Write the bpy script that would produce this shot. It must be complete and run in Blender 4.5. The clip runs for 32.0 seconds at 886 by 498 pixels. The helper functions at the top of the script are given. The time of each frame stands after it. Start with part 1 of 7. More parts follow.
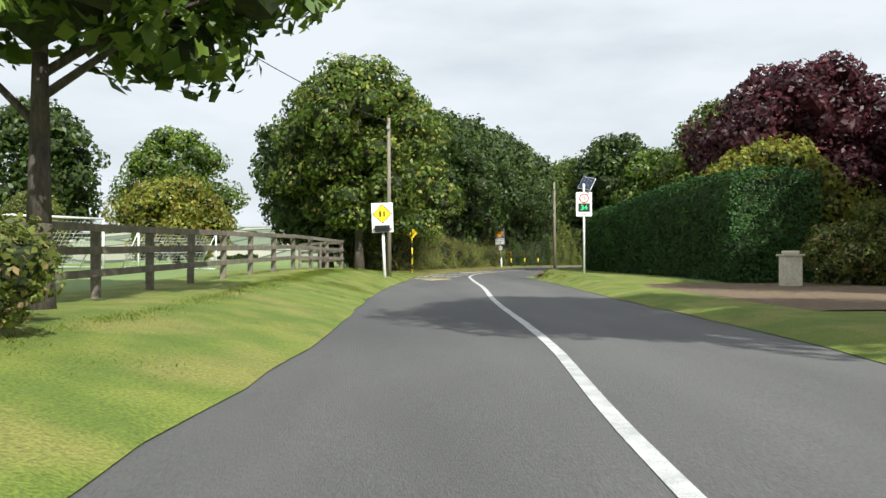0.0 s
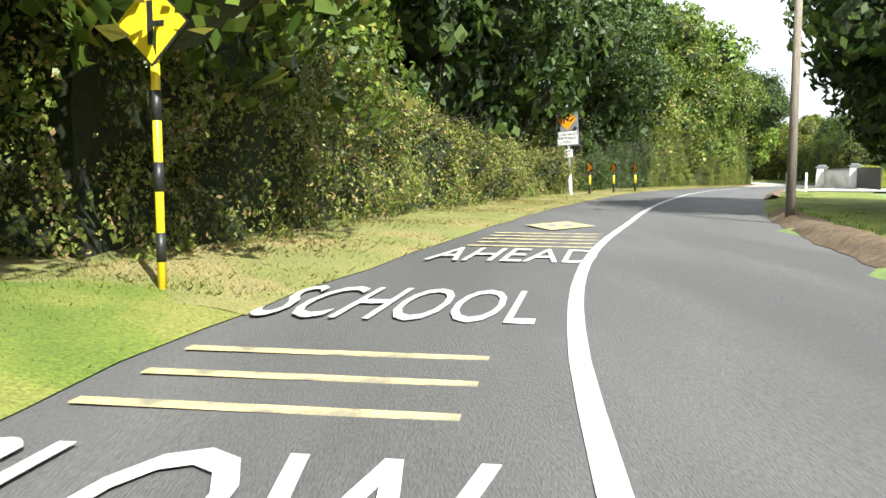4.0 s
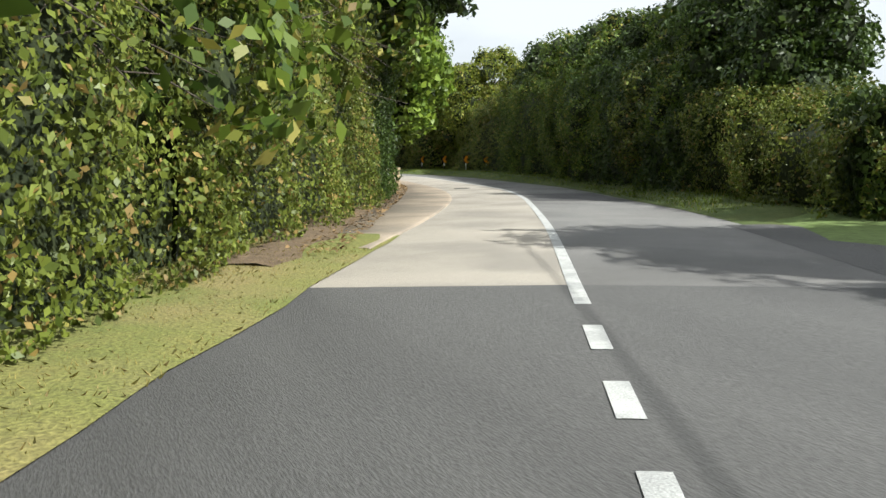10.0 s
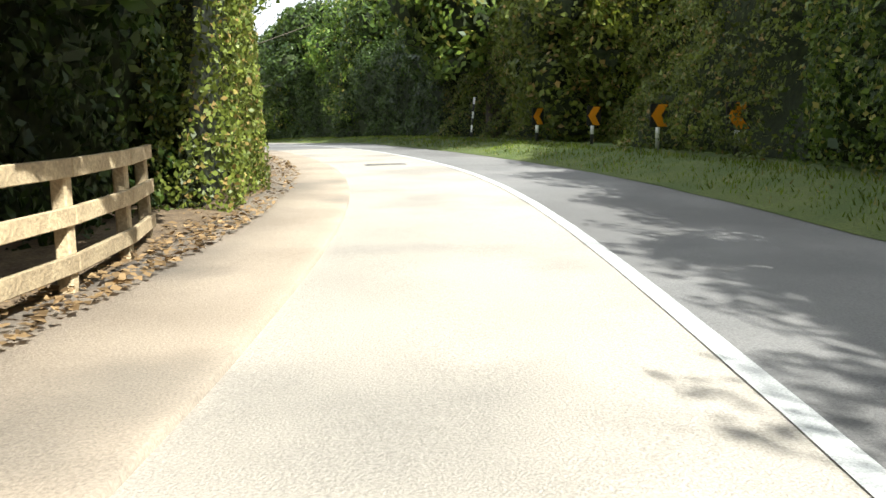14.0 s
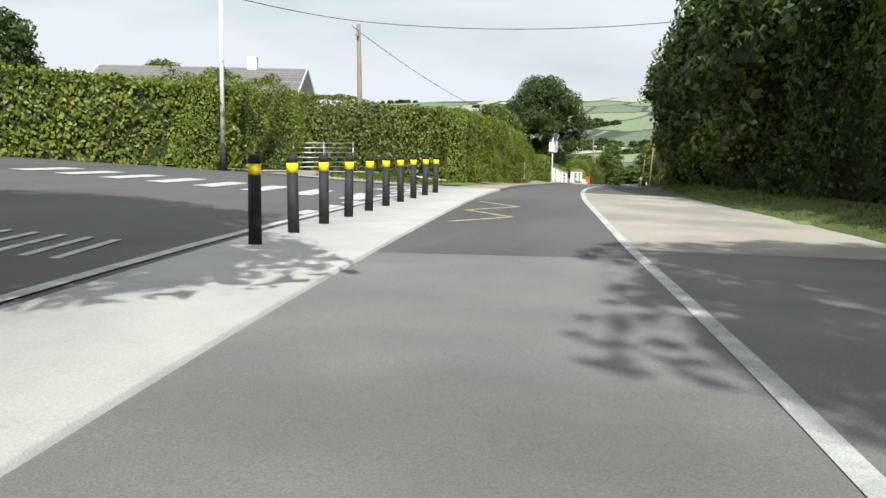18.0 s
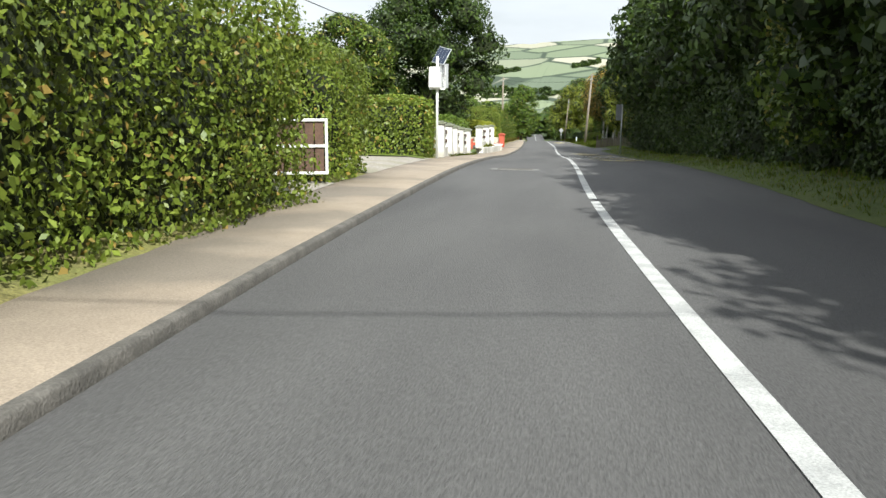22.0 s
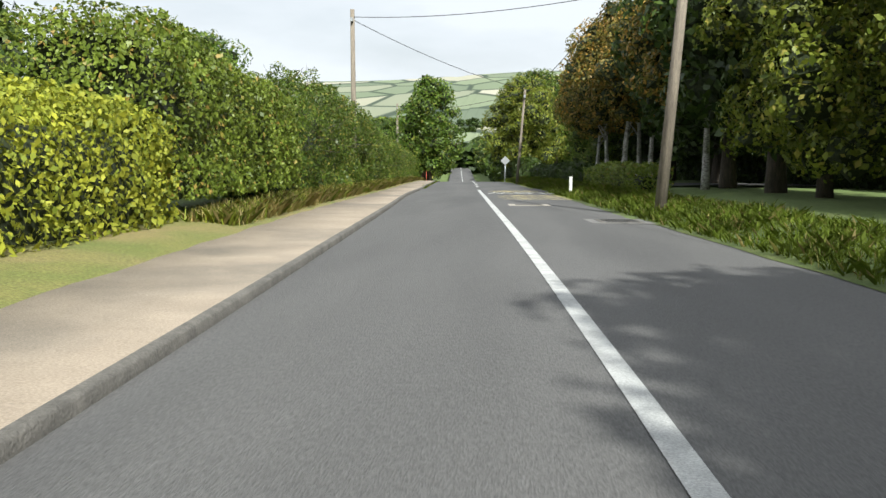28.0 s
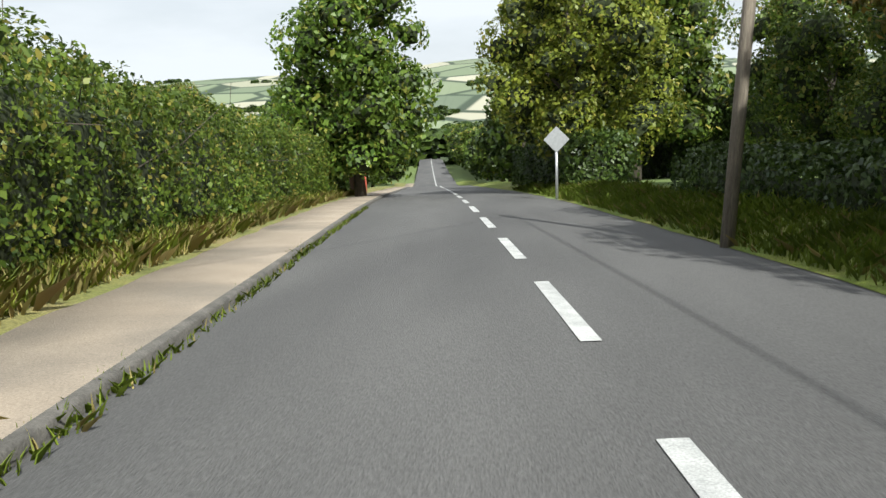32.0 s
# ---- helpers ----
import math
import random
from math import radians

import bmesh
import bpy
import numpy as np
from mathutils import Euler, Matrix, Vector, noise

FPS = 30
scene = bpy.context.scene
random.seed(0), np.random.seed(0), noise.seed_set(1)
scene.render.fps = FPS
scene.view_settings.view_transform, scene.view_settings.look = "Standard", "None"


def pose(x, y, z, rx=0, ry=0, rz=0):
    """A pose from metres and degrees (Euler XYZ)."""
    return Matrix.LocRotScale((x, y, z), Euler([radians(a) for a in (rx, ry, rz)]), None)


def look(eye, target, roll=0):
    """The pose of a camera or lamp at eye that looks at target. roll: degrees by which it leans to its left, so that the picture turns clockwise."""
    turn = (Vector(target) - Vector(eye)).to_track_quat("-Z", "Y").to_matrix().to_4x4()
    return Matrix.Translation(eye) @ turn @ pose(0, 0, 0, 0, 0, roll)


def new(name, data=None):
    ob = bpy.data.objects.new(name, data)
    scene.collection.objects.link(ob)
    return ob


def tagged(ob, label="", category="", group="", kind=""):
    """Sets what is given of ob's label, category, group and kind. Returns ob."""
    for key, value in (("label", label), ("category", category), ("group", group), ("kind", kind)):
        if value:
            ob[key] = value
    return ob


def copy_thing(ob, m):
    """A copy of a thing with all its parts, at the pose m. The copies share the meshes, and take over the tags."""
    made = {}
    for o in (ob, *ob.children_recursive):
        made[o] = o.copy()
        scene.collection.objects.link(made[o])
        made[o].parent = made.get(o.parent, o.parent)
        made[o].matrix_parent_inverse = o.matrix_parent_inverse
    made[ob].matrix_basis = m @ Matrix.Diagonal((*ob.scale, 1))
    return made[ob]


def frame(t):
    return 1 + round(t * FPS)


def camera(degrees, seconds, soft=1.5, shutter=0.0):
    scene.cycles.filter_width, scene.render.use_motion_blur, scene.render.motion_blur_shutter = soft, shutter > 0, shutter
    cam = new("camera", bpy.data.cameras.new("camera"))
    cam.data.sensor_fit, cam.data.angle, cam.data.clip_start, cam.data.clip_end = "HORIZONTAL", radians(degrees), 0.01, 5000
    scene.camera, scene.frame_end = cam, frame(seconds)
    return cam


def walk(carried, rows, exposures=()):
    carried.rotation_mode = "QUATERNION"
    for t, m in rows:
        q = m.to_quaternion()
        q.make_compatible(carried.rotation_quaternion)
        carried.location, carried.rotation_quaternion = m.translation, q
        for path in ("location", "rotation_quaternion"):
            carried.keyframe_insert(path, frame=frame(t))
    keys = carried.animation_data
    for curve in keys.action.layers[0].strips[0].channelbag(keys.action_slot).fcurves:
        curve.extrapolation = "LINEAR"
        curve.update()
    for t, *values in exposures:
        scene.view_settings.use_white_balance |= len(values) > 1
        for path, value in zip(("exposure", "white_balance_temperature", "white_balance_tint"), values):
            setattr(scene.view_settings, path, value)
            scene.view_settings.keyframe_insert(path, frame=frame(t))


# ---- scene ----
cam = camera(56.4, 32.0)
PATH = [
    (0, (1.00, 4.39, 4.11), (1.095, 6.385, 4.128), -0.2),
    (0.5, (1.42, 9.26, 4.12), (1.500, 11.259, 4.094), -0.3),
    (1, (1.73, 14.15, 4.14), (1.697, 16.151, 4.070), -0.4),
    (1.5, (1.92, 19.05, 4.16), (1.861, 21.050, 4.063), -0.8),
    (2, (2.04, 24.01, 4.19), (1.956, 26.010, 4.116), 0.9),
    (2.5, (2.13, 29.02, 4.20), (2.017, 31.014, 4.058), 0.0),
    (3, (2.46, 33.99, 4.21), (2.399, 35.983, 4.047), 0.0),
    (3.5, (3.00, 38.92, 4.21), (2.991, 40.914, 4.033), 0.0),
    (4, (3.72, 43.82, 4.21), (3.767, 45.811, 4.016), 0.0),
    (4.5, (4.60, 48.69, 4.20), (4.703, 50.680, 3.998), 0.3),
    (5, (5.62, 53.54, 4.20), (5.824, 55.524, 4.012), 0.5),
    (5.5, (6.84, 58.39, 4.20), (7.151, 60.355, 4.035), 1.0),
    (6, (8.34, 63.28, 4.20), (8.721, 65.227, 3.985), -0.7),
    (6.5, (10.08, 68.21, 4.21), (10.587, 70.131, 4.028), 0.5),
    (7, (11.82, 73.08, 4.22), (12.376, 74.997, 4.053), -0.4),
    (7.5, (13.75, 77.86, 4.22), (14.439, 79.735, 4.084), 1.4),
    (8, (15.93, 82.41, 4.23), (16.697, 84.250, 4.103), 1.5),
    (8.5, (18.29, 86.77, 4.23), (19.132, 88.573, 4.017), 0.3),
    (9, (20.75, 91.00, 4.19), (21.626, 92.783, 3.953), -1.1),
    (9.5, (23.31, 95.18, 4.12), (24.168, 96.974, 3.884), -1.6),
    (10, (25.84, 99.30, 4.06), (26.672, 101.098, 3.823), -0.9),
    (10.5, (28.34, 103.46, 4.01), (29.178, 105.263, 3.750), -0.0),
    (11, (30.79, 107.71, 3.96), (31.584, 109.531, 3.753), -0.3),
    (11.5, (33.18, 112.02, 3.91), (33.947, 113.850, 3.675), -1.3),
    (12, (35.56, 116.36, 3.84), (36.289, 118.207, 3.626), -0.4),
    (12.5, (37.84, 120.70, 3.74), (38.508, 122.566, 3.498), -0.5),
    (13, (39.71, 124.99, 3.63), (40.306, 126.882, 3.386), 1.5),
    (13.5, (41.19, 129.26, 3.52), (41.678, 131.183, 3.264), 0.8),
    (14, (42.49, 133.62, 3.48), (42.943, 135.539, 3.158), -0.5),
    (14.5, (43.69, 137.91, 3.48), (44.016, 139.875, 3.254), 0.5),
    (15, (44.68, 142.17, 3.51), (44.877, 144.144, 3.243), 0.1),
    (15.5, (45.39, 146.39, 3.54), (45.449, 148.375, 3.291), -1.2),
    (16, (45.64, 150.66, 3.54), (45.566, 152.639, 3.294), -0.2),
    (16.5, (45.51, 154.95, 3.53), (45.305, 156.926, 3.278), 0.0),
    (17, (45.09, 159.27, 3.50), (44.756, 161.224, 3.245), 0.3),
    (17.5, (44.48, 163.60, 3.45), (44.013, 165.526, 3.197), 2.0),
    (18, (43.76, 167.93, 3.38), (43.194, 169.831, 3.100), 1.2),
    (18.5, (42.93, 172.29, 3.28), (42.278, 174.155, 2.947), 0.8),
    (19, (42.06, 176.63, 3.17), (41.369, 178.473, 2.831), 1.9),
    (19.5, (41.25, 180.89, 3.03), (40.583, 182.742, 2.691), 2.0),
    (20, (40.61, 185.13, 2.90), (40.044, 187.017, 2.545), 1.1),
    (20.5, (39.96, 189.43, 2.82), (39.476, 191.332, 2.464), 0.8),
    (21, (39.39, 193.80, 2.73), (38.972, 195.722, 2.346), 0.0),
    (21.5, (38.97, 198.31, 2.52), (38.597, 200.237, 2.118), 0.2),
    (22, (38.60, 203.03, 2.27), (38.267, 204.959, 1.877), 0.5),
    (22.5, (38.25, 207.99, 2.01), (37.935, 209.933, 1.661), 0.1),
    (23, (37.90, 213.14, 1.74), (37.611, 215.088, 1.405), 1.7),
    (23.5, (37.56, 218.38, 1.52), (37.308, 220.332, 1.143), 1.6),
    (24, (37.37, 223.75, 1.27), (37.099, 225.696, 0.902), 0.8),
    (24.5, (37.14, 229.05, 0.95), (36.831, 230.998, 0.614), 0.9),
    (25, (36.96, 234.27, 0.60), (36.668, 236.211, 0.235), 0.8),
    (25.5, (36.74, 239.48, 0.21), (36.445, 241.431, -0.114), 0.0),
    (26, (36.47, 244.74, -0.19), (36.196, 246.694, -0.527), -0.2),
    (26.5, (36.20, 250.01, -0.56), (35.946, 251.968, -0.901), 0.8),
    (27, (35.95, 255.22, -0.88), (35.724, 257.181, -1.207), 0.1),
    (27.5, (35.71, 260.39, -1.13), (35.509, 262.353, -1.451), 0.0),
    (28, (35.46, 265.52, -1.35), (35.289, 267.488, -1.662), 0.2),
    (28.5, (35.19, 270.61, -1.57), (35.046, 272.578, -1.869), 1.3),
    (29, (34.89, 275.63, -1.82), (34.752, 277.603, -2.134), 0.4),
    (29.5, (34.55, 280.63, -2.09), (34.412, 282.597, -2.424), -0.4),
    (30, (34.22, 285.63, -2.36), (34.070, 287.596, -2.683), -1.0),
    (30.5, (33.96, 290.64, -2.63), (33.816, 292.602, -2.977), -1.2),
    (31, (33.55, 295.59, -2.94), (33.409, 297.564, -3.257), -1.3),
    (31.5, (33.21, 300.49, -3.24), (33.095, 302.458, -3.587), -0.8),
    (32, (32.79, 305.41, -3.51), (32.682, 307.383, -3.847), -2.1),
]
EXPOSURES = [(0, 0.45), (2.5, 0.45), (4.5, 1.5), (5.5, 1.2), (6, 0.8), (6.5, 0.62), (7, 0.55), (9, 0.75), (10.5, 0.55), (12, 0.8), (12.5, 1.1), (13, 1.6), (13.5, 1.45), (14, 1.25), (15.5, 1.2), (17, 0.55), (18, 0.4), (19.5, 0.5), (21, 0.5), (22, 0.65), (24, 0.7), (25, 0.64), (26, 0.62), (28, 0.57), (29, 0.55), (32, 0.55)]
walk(cam, [(t, look(eye, target, roll)) for t, eye, target, roll in PATH], [(t, stops, 6280, 5) for t, stops in EXPOSURES])

# ---- sky and sun ----
SUN_TO = Vector((0.42, -0.9, 0.86)).normalized()
world = bpy.data.worlds.new("sky")
scene.world = world
world.use_nodes = True
wn, wl = world.node_tree.nodes, world.node_tree.links
sky = wn.new("ShaderNodeTexSky")
sky.sky_type = 'NISHITA'
sky.sun_disc = False
sky.sun_elevation = math.asin(SUN_TO.z)
sky.sun_rotation = math.atan2(SUN_TO.x, SUN_TO.y)
sky.dust_density = 2.0
cloud_coord = wn.new("ShaderNodeTexCoord")
cloud_map = wn.new("ShaderNodeMapping")
cloud_map.inputs["Scale"].default_value = (2.0, 2.0, 7.0)
cloud_noise = wn.new("ShaderNodeTexNoise")
cloud_noise.inputs["Scale"].default_value = 1.6
cloud_noise.inputs["Detail"].default_value = 7
cloud_ramp = wn.new("ShaderNodeValToRGB")
cloud_ramp.color_ramp.elements[0].position = 0.3
cloud_ramp.color_ramp.elements[1].position = 0.56
cloud_ramp.color_ramp.elements[0].color = (0.72, 0.72, 0.72, 1)
cloud_mix = wn.new("ShaderNodeMixRGB")
cloud_mix.inputs[2].default_value = (13.0, 13.3, 14.0, 1)
back = wn["Background"]
back.inputs["Strength"].default_value = 0.05
wl.new(cloud_coord.outputs["Generated"], cloud_map.inputs[0])
wl.new(cloud_map.outputs[0], cloud_noise.inputs["Vector"])
wl.new(cloud_noise.outputs["Fac"], cloud_ramp.inputs[0])
wl.new(cloud_ramp.outputs[0], cloud_mix.inputs[0])
wl.new(sky.outputs[0], cloud_mix.inputs[1])
wl.new(cloud_mix.outputs[0], back.inputs["Color"])
sun_data = bpy.data.lights.new("sun", 'SUN')
sun_data.energy, sun_data.angle, sun_data.color = 5.0, radians(0.6), (1.0, 0.97, 0.91)
sun = new("sun", sun_data)
sun.matrix_world = look(SUN_TO * 60, (0, 0, 0))


# ---- materials ----
def material(name, color, rough=0.8, metal=0.0, spots=None, scale=4.0, amount=0.5, bump=0.0, bump_scale=60.0, island=0.0, piece=0.0,
             stretch=(1, 1, 1), fine=0.12, stains=None, stain_scale=0.35, stain_amount=0.5):
    """A surface with variation at two scales: spots is the second colour of the coarse pattern, fine the strength of the grain."""
    m = bpy.data.materials.new(name)
    m.use_nodes = True
    n, l = m.node_tree.nodes, m.node_tree.links
    b = n["Principled BSDF"]
    b.inputs["Roughness"].default_value, b.inputs["Metallic"].default_value = rough, metal
    co, mp = n.new("ShaderNodeTexCoord"), n.new("ShaderNodeMapping")
    mp.inputs["Scale"].default_value = stretch
    l.new(co.outputs["Object"], mp.inputs[0])
    last = None

    def mix(fac, a, c, kind='MIX'):
        x = n.new("ShaderNodeMixRGB")
        x.blend_type = kind
        for k, v in ((0, fac), (1, a), (2, c)):
            if isinstance(v, (int, float)):
                x.inputs[k].default_value = v
            elif isinstance(v, tuple):
                x.inputs[k].default_value = (*v[:3], 1)
            else:
                l.new(v, x.inputs[k])
        return x.outputs[0]

    def cloud(sc, detail=5, lo=0.35, hi=0.65):
        t = n.new("ShaderNodeTexNoise")
        t.inputs["Scale"].default_value, t.inputs["Detail"].default_value = sc, detail
        l.new(mp.outputs[0], t.inputs["Vector"])
        r = n.new("ShaderNodeMapRange")
        r.inputs["From Min"].default_value, r.inputs["From Max"].default_value = lo, hi
        l.new(t.outputs["Fac"], r.inputs["Value"])
        return r.outputs[0]

    def times(a, k):
        x = n.new("ShaderNodeMath")
        x.operation = 'MULTIPLY'
        l.new(a, x.inputs[0])
        x.inputs[1].default_value = k
        return x.outputs[0]
    last = color
    if spots:
        last = mix(times(cloud(scale), amount), color, spots)
    if stains:
        last = mix(times(cloud(stain_scale, 6, 0.48, 0.62), stain_amount), last, stains)
    if fine:
        g = cloud(bump_scale, 3, 0.25, 0.75)
        last = mix(fine, last, g, 'OVERLAY')
    for on, node, out in ((island, "ShaderNodeNewGeometry", "Random Per Island"), (piece, "ShaderNodeObjectInfo", "Random")):
        if on:
            q = n.new(node)
            h = n.new("ShaderNodeHueSaturation")
            v = n.new("ShaderNodeMapRange")
            v.inputs["To Min"].default_value, v.inputs["To Max"].default_value = 1 - on, 1 + on
            l.new(q.outputs[out], v.inputs["Value"])
            l.new(v.outputs[0], h.inputs["Value"])
            if isinstance(last, tuple):
                h.inputs["Color"].default_value = (*last[:3], 1)
            else:
                l.new(last, h.inputs["Color"])
            last = h.outputs[0]
    if isinstance(last, tuple):
        b.inputs["Base Color"].default_value = (*last[:3], 1)
    else:
        l.new(last, b.inputs["Base Color"])
    if bump:
        t = n.new("ShaderNodeTexNoise")
        t.inputs["Scale"].default_value, t.inputs["Detail"].default_value = bump_scale, 4
        l.new(mp.outputs[0], t.inputs["Vector"])
        k = n.new("ShaderNodeBump")
        k.inputs["Strength"].default_value, k.inputs["Distance"].default_value = bump, 0.02
        l.new(t.outputs["Fac"], k.inputs["Height"])
        l.new(k.outputs[0], b.inputs["Normal"])
    return m


def leaf_material(name, dark, light, dry=None, dry_part=0.1, glow=0.35, rough=0.45):
    """Leaves: every leaf takes its own shade between dark and light, some are dry, and light passes through them."""
    m = bpy.data.materials.new(name)
    m.use_nodes = True
    n, l = m.node_tree.nodes, m.node_tree.links
    b = n["Principled BSDF"]
    b.inputs["Roughness"].default_value = rough
    b.inputs["Specular IOR Level"].default_value = 0.35
    geo, ramp = n.new("ShaderNodeNewGeometry"), n.new("ShaderNodeValToRGB")
    e = ramp.color_ramp.elements
    e[0].color, e[1].color = (*dark, 1), (*light, 1)
    e[1].position = 1 - dry_part if dry else 1.0
    if dry:
        x = e.new(min(0.999, 1 - dry_part + 0.03))
        x.color = (*dry, 1)
    l.new(geo.outputs["Random Per Island"], ramp.inputs[0])
    co, noi, hue = n.new("ShaderNodeTexCoord"), n.new("ShaderNodeTexNoise"), n.new("ShaderNodeHueSaturation")
    noi.inputs["Scale"].default_value, noi.inputs["Detail"].default_value = 0.7, 4
    l.new(co.outputs["Object"], noi.inputs["Vector"])
    mr = n.new("ShaderNodeMapRange")
    mr.inputs["From Min"].default_value, mr.inputs["From Max"].default_value = 0.3, 0.7
    mr.inputs["To Min"].default_value, mr.inputs["To Max"].default_value = 0.62, 1.35
    l.new(noi.outputs["Fac"], mr.inputs["Value"])
    l.new(mr.outputs[0], hue.inputs["Value"])
    l.new(ramp.outputs[0], hue.inputs["Color"])
    l.new(hue.outputs[0], b.inputs["Base Color"])
    tr, ms = n.new("ShaderNodeBsdfTranslucent"), n.new("ShaderNodeMixShader")
    l.new(hue.outputs[0], tr.inputs["Color"])
    ms.inputs[0].default_value = glow
    l.new(b.outputs[0], ms.inputs[1])
    l.new(tr.outputs[0], ms.inputs[2])
    l.new(ms.outputs[0], n["Material Output"].inputs["Surface"])
    return m


ASPHALT = material("asphalt", (0.092, 0.089, 0.087), 0.82, spots=(0.128, 0.124, 0.12), scale=0.8, amount=0.6, bump=0.5, bump_scale=90, fine=0.3,
                   stains=(0.06, 0.058, 0.058), stain_scale=0.3, stain_amount=0.55, stretch=(1.2, 0.22, 1))
PALE_ROAD = material("worn_pale_road", (0.42, 0.375, 0.32), 0.85, spots=(0.34, 0.305, 0.26), scale=0.7, amount=0.7, bump=0.4, bump_scale=80, fine=0.25,
                     stains=(0.2, 0.185, 0.165), stain_scale=0.4, stain_amount=0.5)
# Weathered grey; on the bend's lanes it also holds the trees' shade.
GREY_ROAD = material("weathered_shaded_road", (0.17, 0.165, 0.16), 0.85, spots=(0.22, 0.21, 0.2), scale=0.9, amount=0.7, bump=0.45, bump_scale=85, fine=0.28,
                     stains=(0.11, 0.105, 0.1), stain_scale=0.3, stain_amount=0.6)
FOOTPATH = material("footpath_concrete", (0.4, 0.325, 0.25), 0.9, spots=(0.31, 0.25, 0.19), scale=1.1, amount=0.8, bump=0.35, bump_scale=70, fine=0.25,
                    stains=(0.17, 0.15, 0.125), stain_scale=0.5, stain_amount=0.6)
NEW_PATH = material("new_pale_concrete", (0.5, 0.48, 0.455), 0.85, spots=(0.4, 0.385, 0.365), scale=1.6, amount=0.6, bump=0.25, bump_scale=70, fine=0.15,
                    stains=(0.42, 0.41, 0.39), stain_scale=0.8, stain_amount=0.4)
GRAVEL = material("gravel_drive", (0.4, 0.36, 0.31), 0.95, spots=(0.26, 0.23, 0.2), scale=14, amount=0.8, bump=0.8, bump_scale=45, fine=0.35,
                  stains=(0.2, 0.2, 0.1), stain_scale=0.9, stain_amount=0.4)
KERB = material("kerb_stone", (0.15, 0.138, 0.122), 0.9, spots=(0.08, 0.074, 0.066), scale=5, amount=0.8, bump=0.5, bump_scale=50, fine=0.25)
PAINT = material("road_paint_white", (0.56, 0.56, 0.54), 0.7, spots=(0.4, 0.4, 0.39), scale=5, amount=0.8, fine=0.3, bump=0.3, bump_scale=90,
                 stains=(0.3, 0.3, 0.3), stain_scale=3.5, stain_amount=0.5)
YELLOW_PAINT = material("road_paint_yellow", (0.6, 0.5, 0.24), 0.75, spots=(0.36, 0.31, 0.18), scale=6, amount=0.9, fine=0.3, bump=0.3, bump_scale=90,
                        stains=(0.14, 0.13, 0.12), stain_scale=4, stain_amount=0.7)
GRASS = material("verge_grass", (0.095, 0.14, 0.014), 0.95, spots=(0.17, 0.2, 0.028), scale=1.2, amount=0.9, bump=1.0, bump_scale=35, fine=0.45,
                 stains=(0.26, 0.2, 0.07), stain_scale=0.6, stain_amount=0.35)
DRY_GRASS = material("dry_verge", (0.2, 0.19, 0.055), 0.95, spots=(0.13, 0.16, 0.035), scale=1.6, amount=0.9, bump=1.0, bump_scale=35, fine=0.45,
                     stains=(0.3, 0.22, 0.1), stain_scale=0.8, stain_amount=0.6)
SOIL = material("soil_litter", (0.11, 0.075, 0.045), 0.95, spots=(0.2, 0.14, 0.08), scale=6, amount=0.8, bump=1.0, bump_scale=30, fine=0.4)
BLADES = leaf_material("grass_blades", (0.12, 0.17, 0.016), (0.2, 0.26, 0.03), (0.34, 0.28, 0.1), 0.1, 0.45, 0.7)
# Rough grass, its colour darkened for the shade below the wood.
SHADED_GRASS = material("shaded_rough_grass", (0.06, 0.09, 0.018), 0.95, spots=(0.1, 0.12, 0.03), scale=1.4, amount=0.9, bump=1.0, bump_scale=35, fine=0.4)
WEEDS = leaf_material("weed_leaves", (0.12, 0.16, 0.018), (0.3, 0.33, 0.04), (0.4, 0.33, 0.12), 0.08, 0.35, 0.6)
DRY_BLADES = leaf_material("dry_grass_blades", (0.28, 0.26, 0.07), (0.46, 0.38, 0.14), (0.55, 0.44, 0.2), 0.3, 0.5, 0.7)
# Hedge and crown cores: the shade behind the leaves is their near-black colour.
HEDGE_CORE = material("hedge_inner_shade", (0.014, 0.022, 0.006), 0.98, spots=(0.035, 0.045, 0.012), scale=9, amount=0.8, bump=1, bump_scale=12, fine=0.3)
LEAF_HEDGE = leaf_material("hawthorn_leaves", (0.06, 0.085, 0.014), (0.2, 0.235, 0.04), (0.3, 0.21, 0.07), 0.1, 0.3)
LEAF_BEECH = leaf_material("beech_hedge_leaves", (0.095, 0.14, 0.018), (0.22, 0.275, 0.04), (0.34, 0.24, 0.06), 0.06, 0.3)
LEAF_LAUREL = leaf_material("laurel_leaves", (0.04, 0.08, 0.012), (0.19, 0.26, 0.036), None, 0, 0.26)
LEAF_BRAMBLE = leaf_material("bramble_leaves", (0.06, 0.085, 0.016), (0.24, 0.27, 0.055), (0.38, 0.26, 0.12), 0.14, 0.3)
LEAF_MIX = leaf_material("wayside_tree_leaves", (0.04, 0.075, 0.012), (0.16, 0.22, 0.03), (0.3, 0.27, 0.06), 0.12, 0.36)
LEAF_TREE = leaf_material("ash_tree_leaves", (0.05, 0.1, 0.014), (0.17, 0.25, 0.035), (0.24, 0.25, 0.045), 0.1, 0.38)
LEAF_LIGHT = leaf_material("yellow_green_tree_leaves", (0.08, 0.115, 0.014), (0.26, 0.29, 0.036), (0.34, 0.3, 0.06), 0.1, 0.4)
LEAF_CHESTNUT = leaf_material("chestnut_leaves", (0.07, 0.125, 0.016), (0.25, 0.34, 0.045), None, 0, 0.36)
# Dark leaves; hedges and trees standing in shade get that shade as colour here.
LEAF_DARK = leaf_material("sycamore_shade_leaves", (0.018, 0.038, 0.008), (0.075, 0.115, 0.019), None, 0, 0.24)
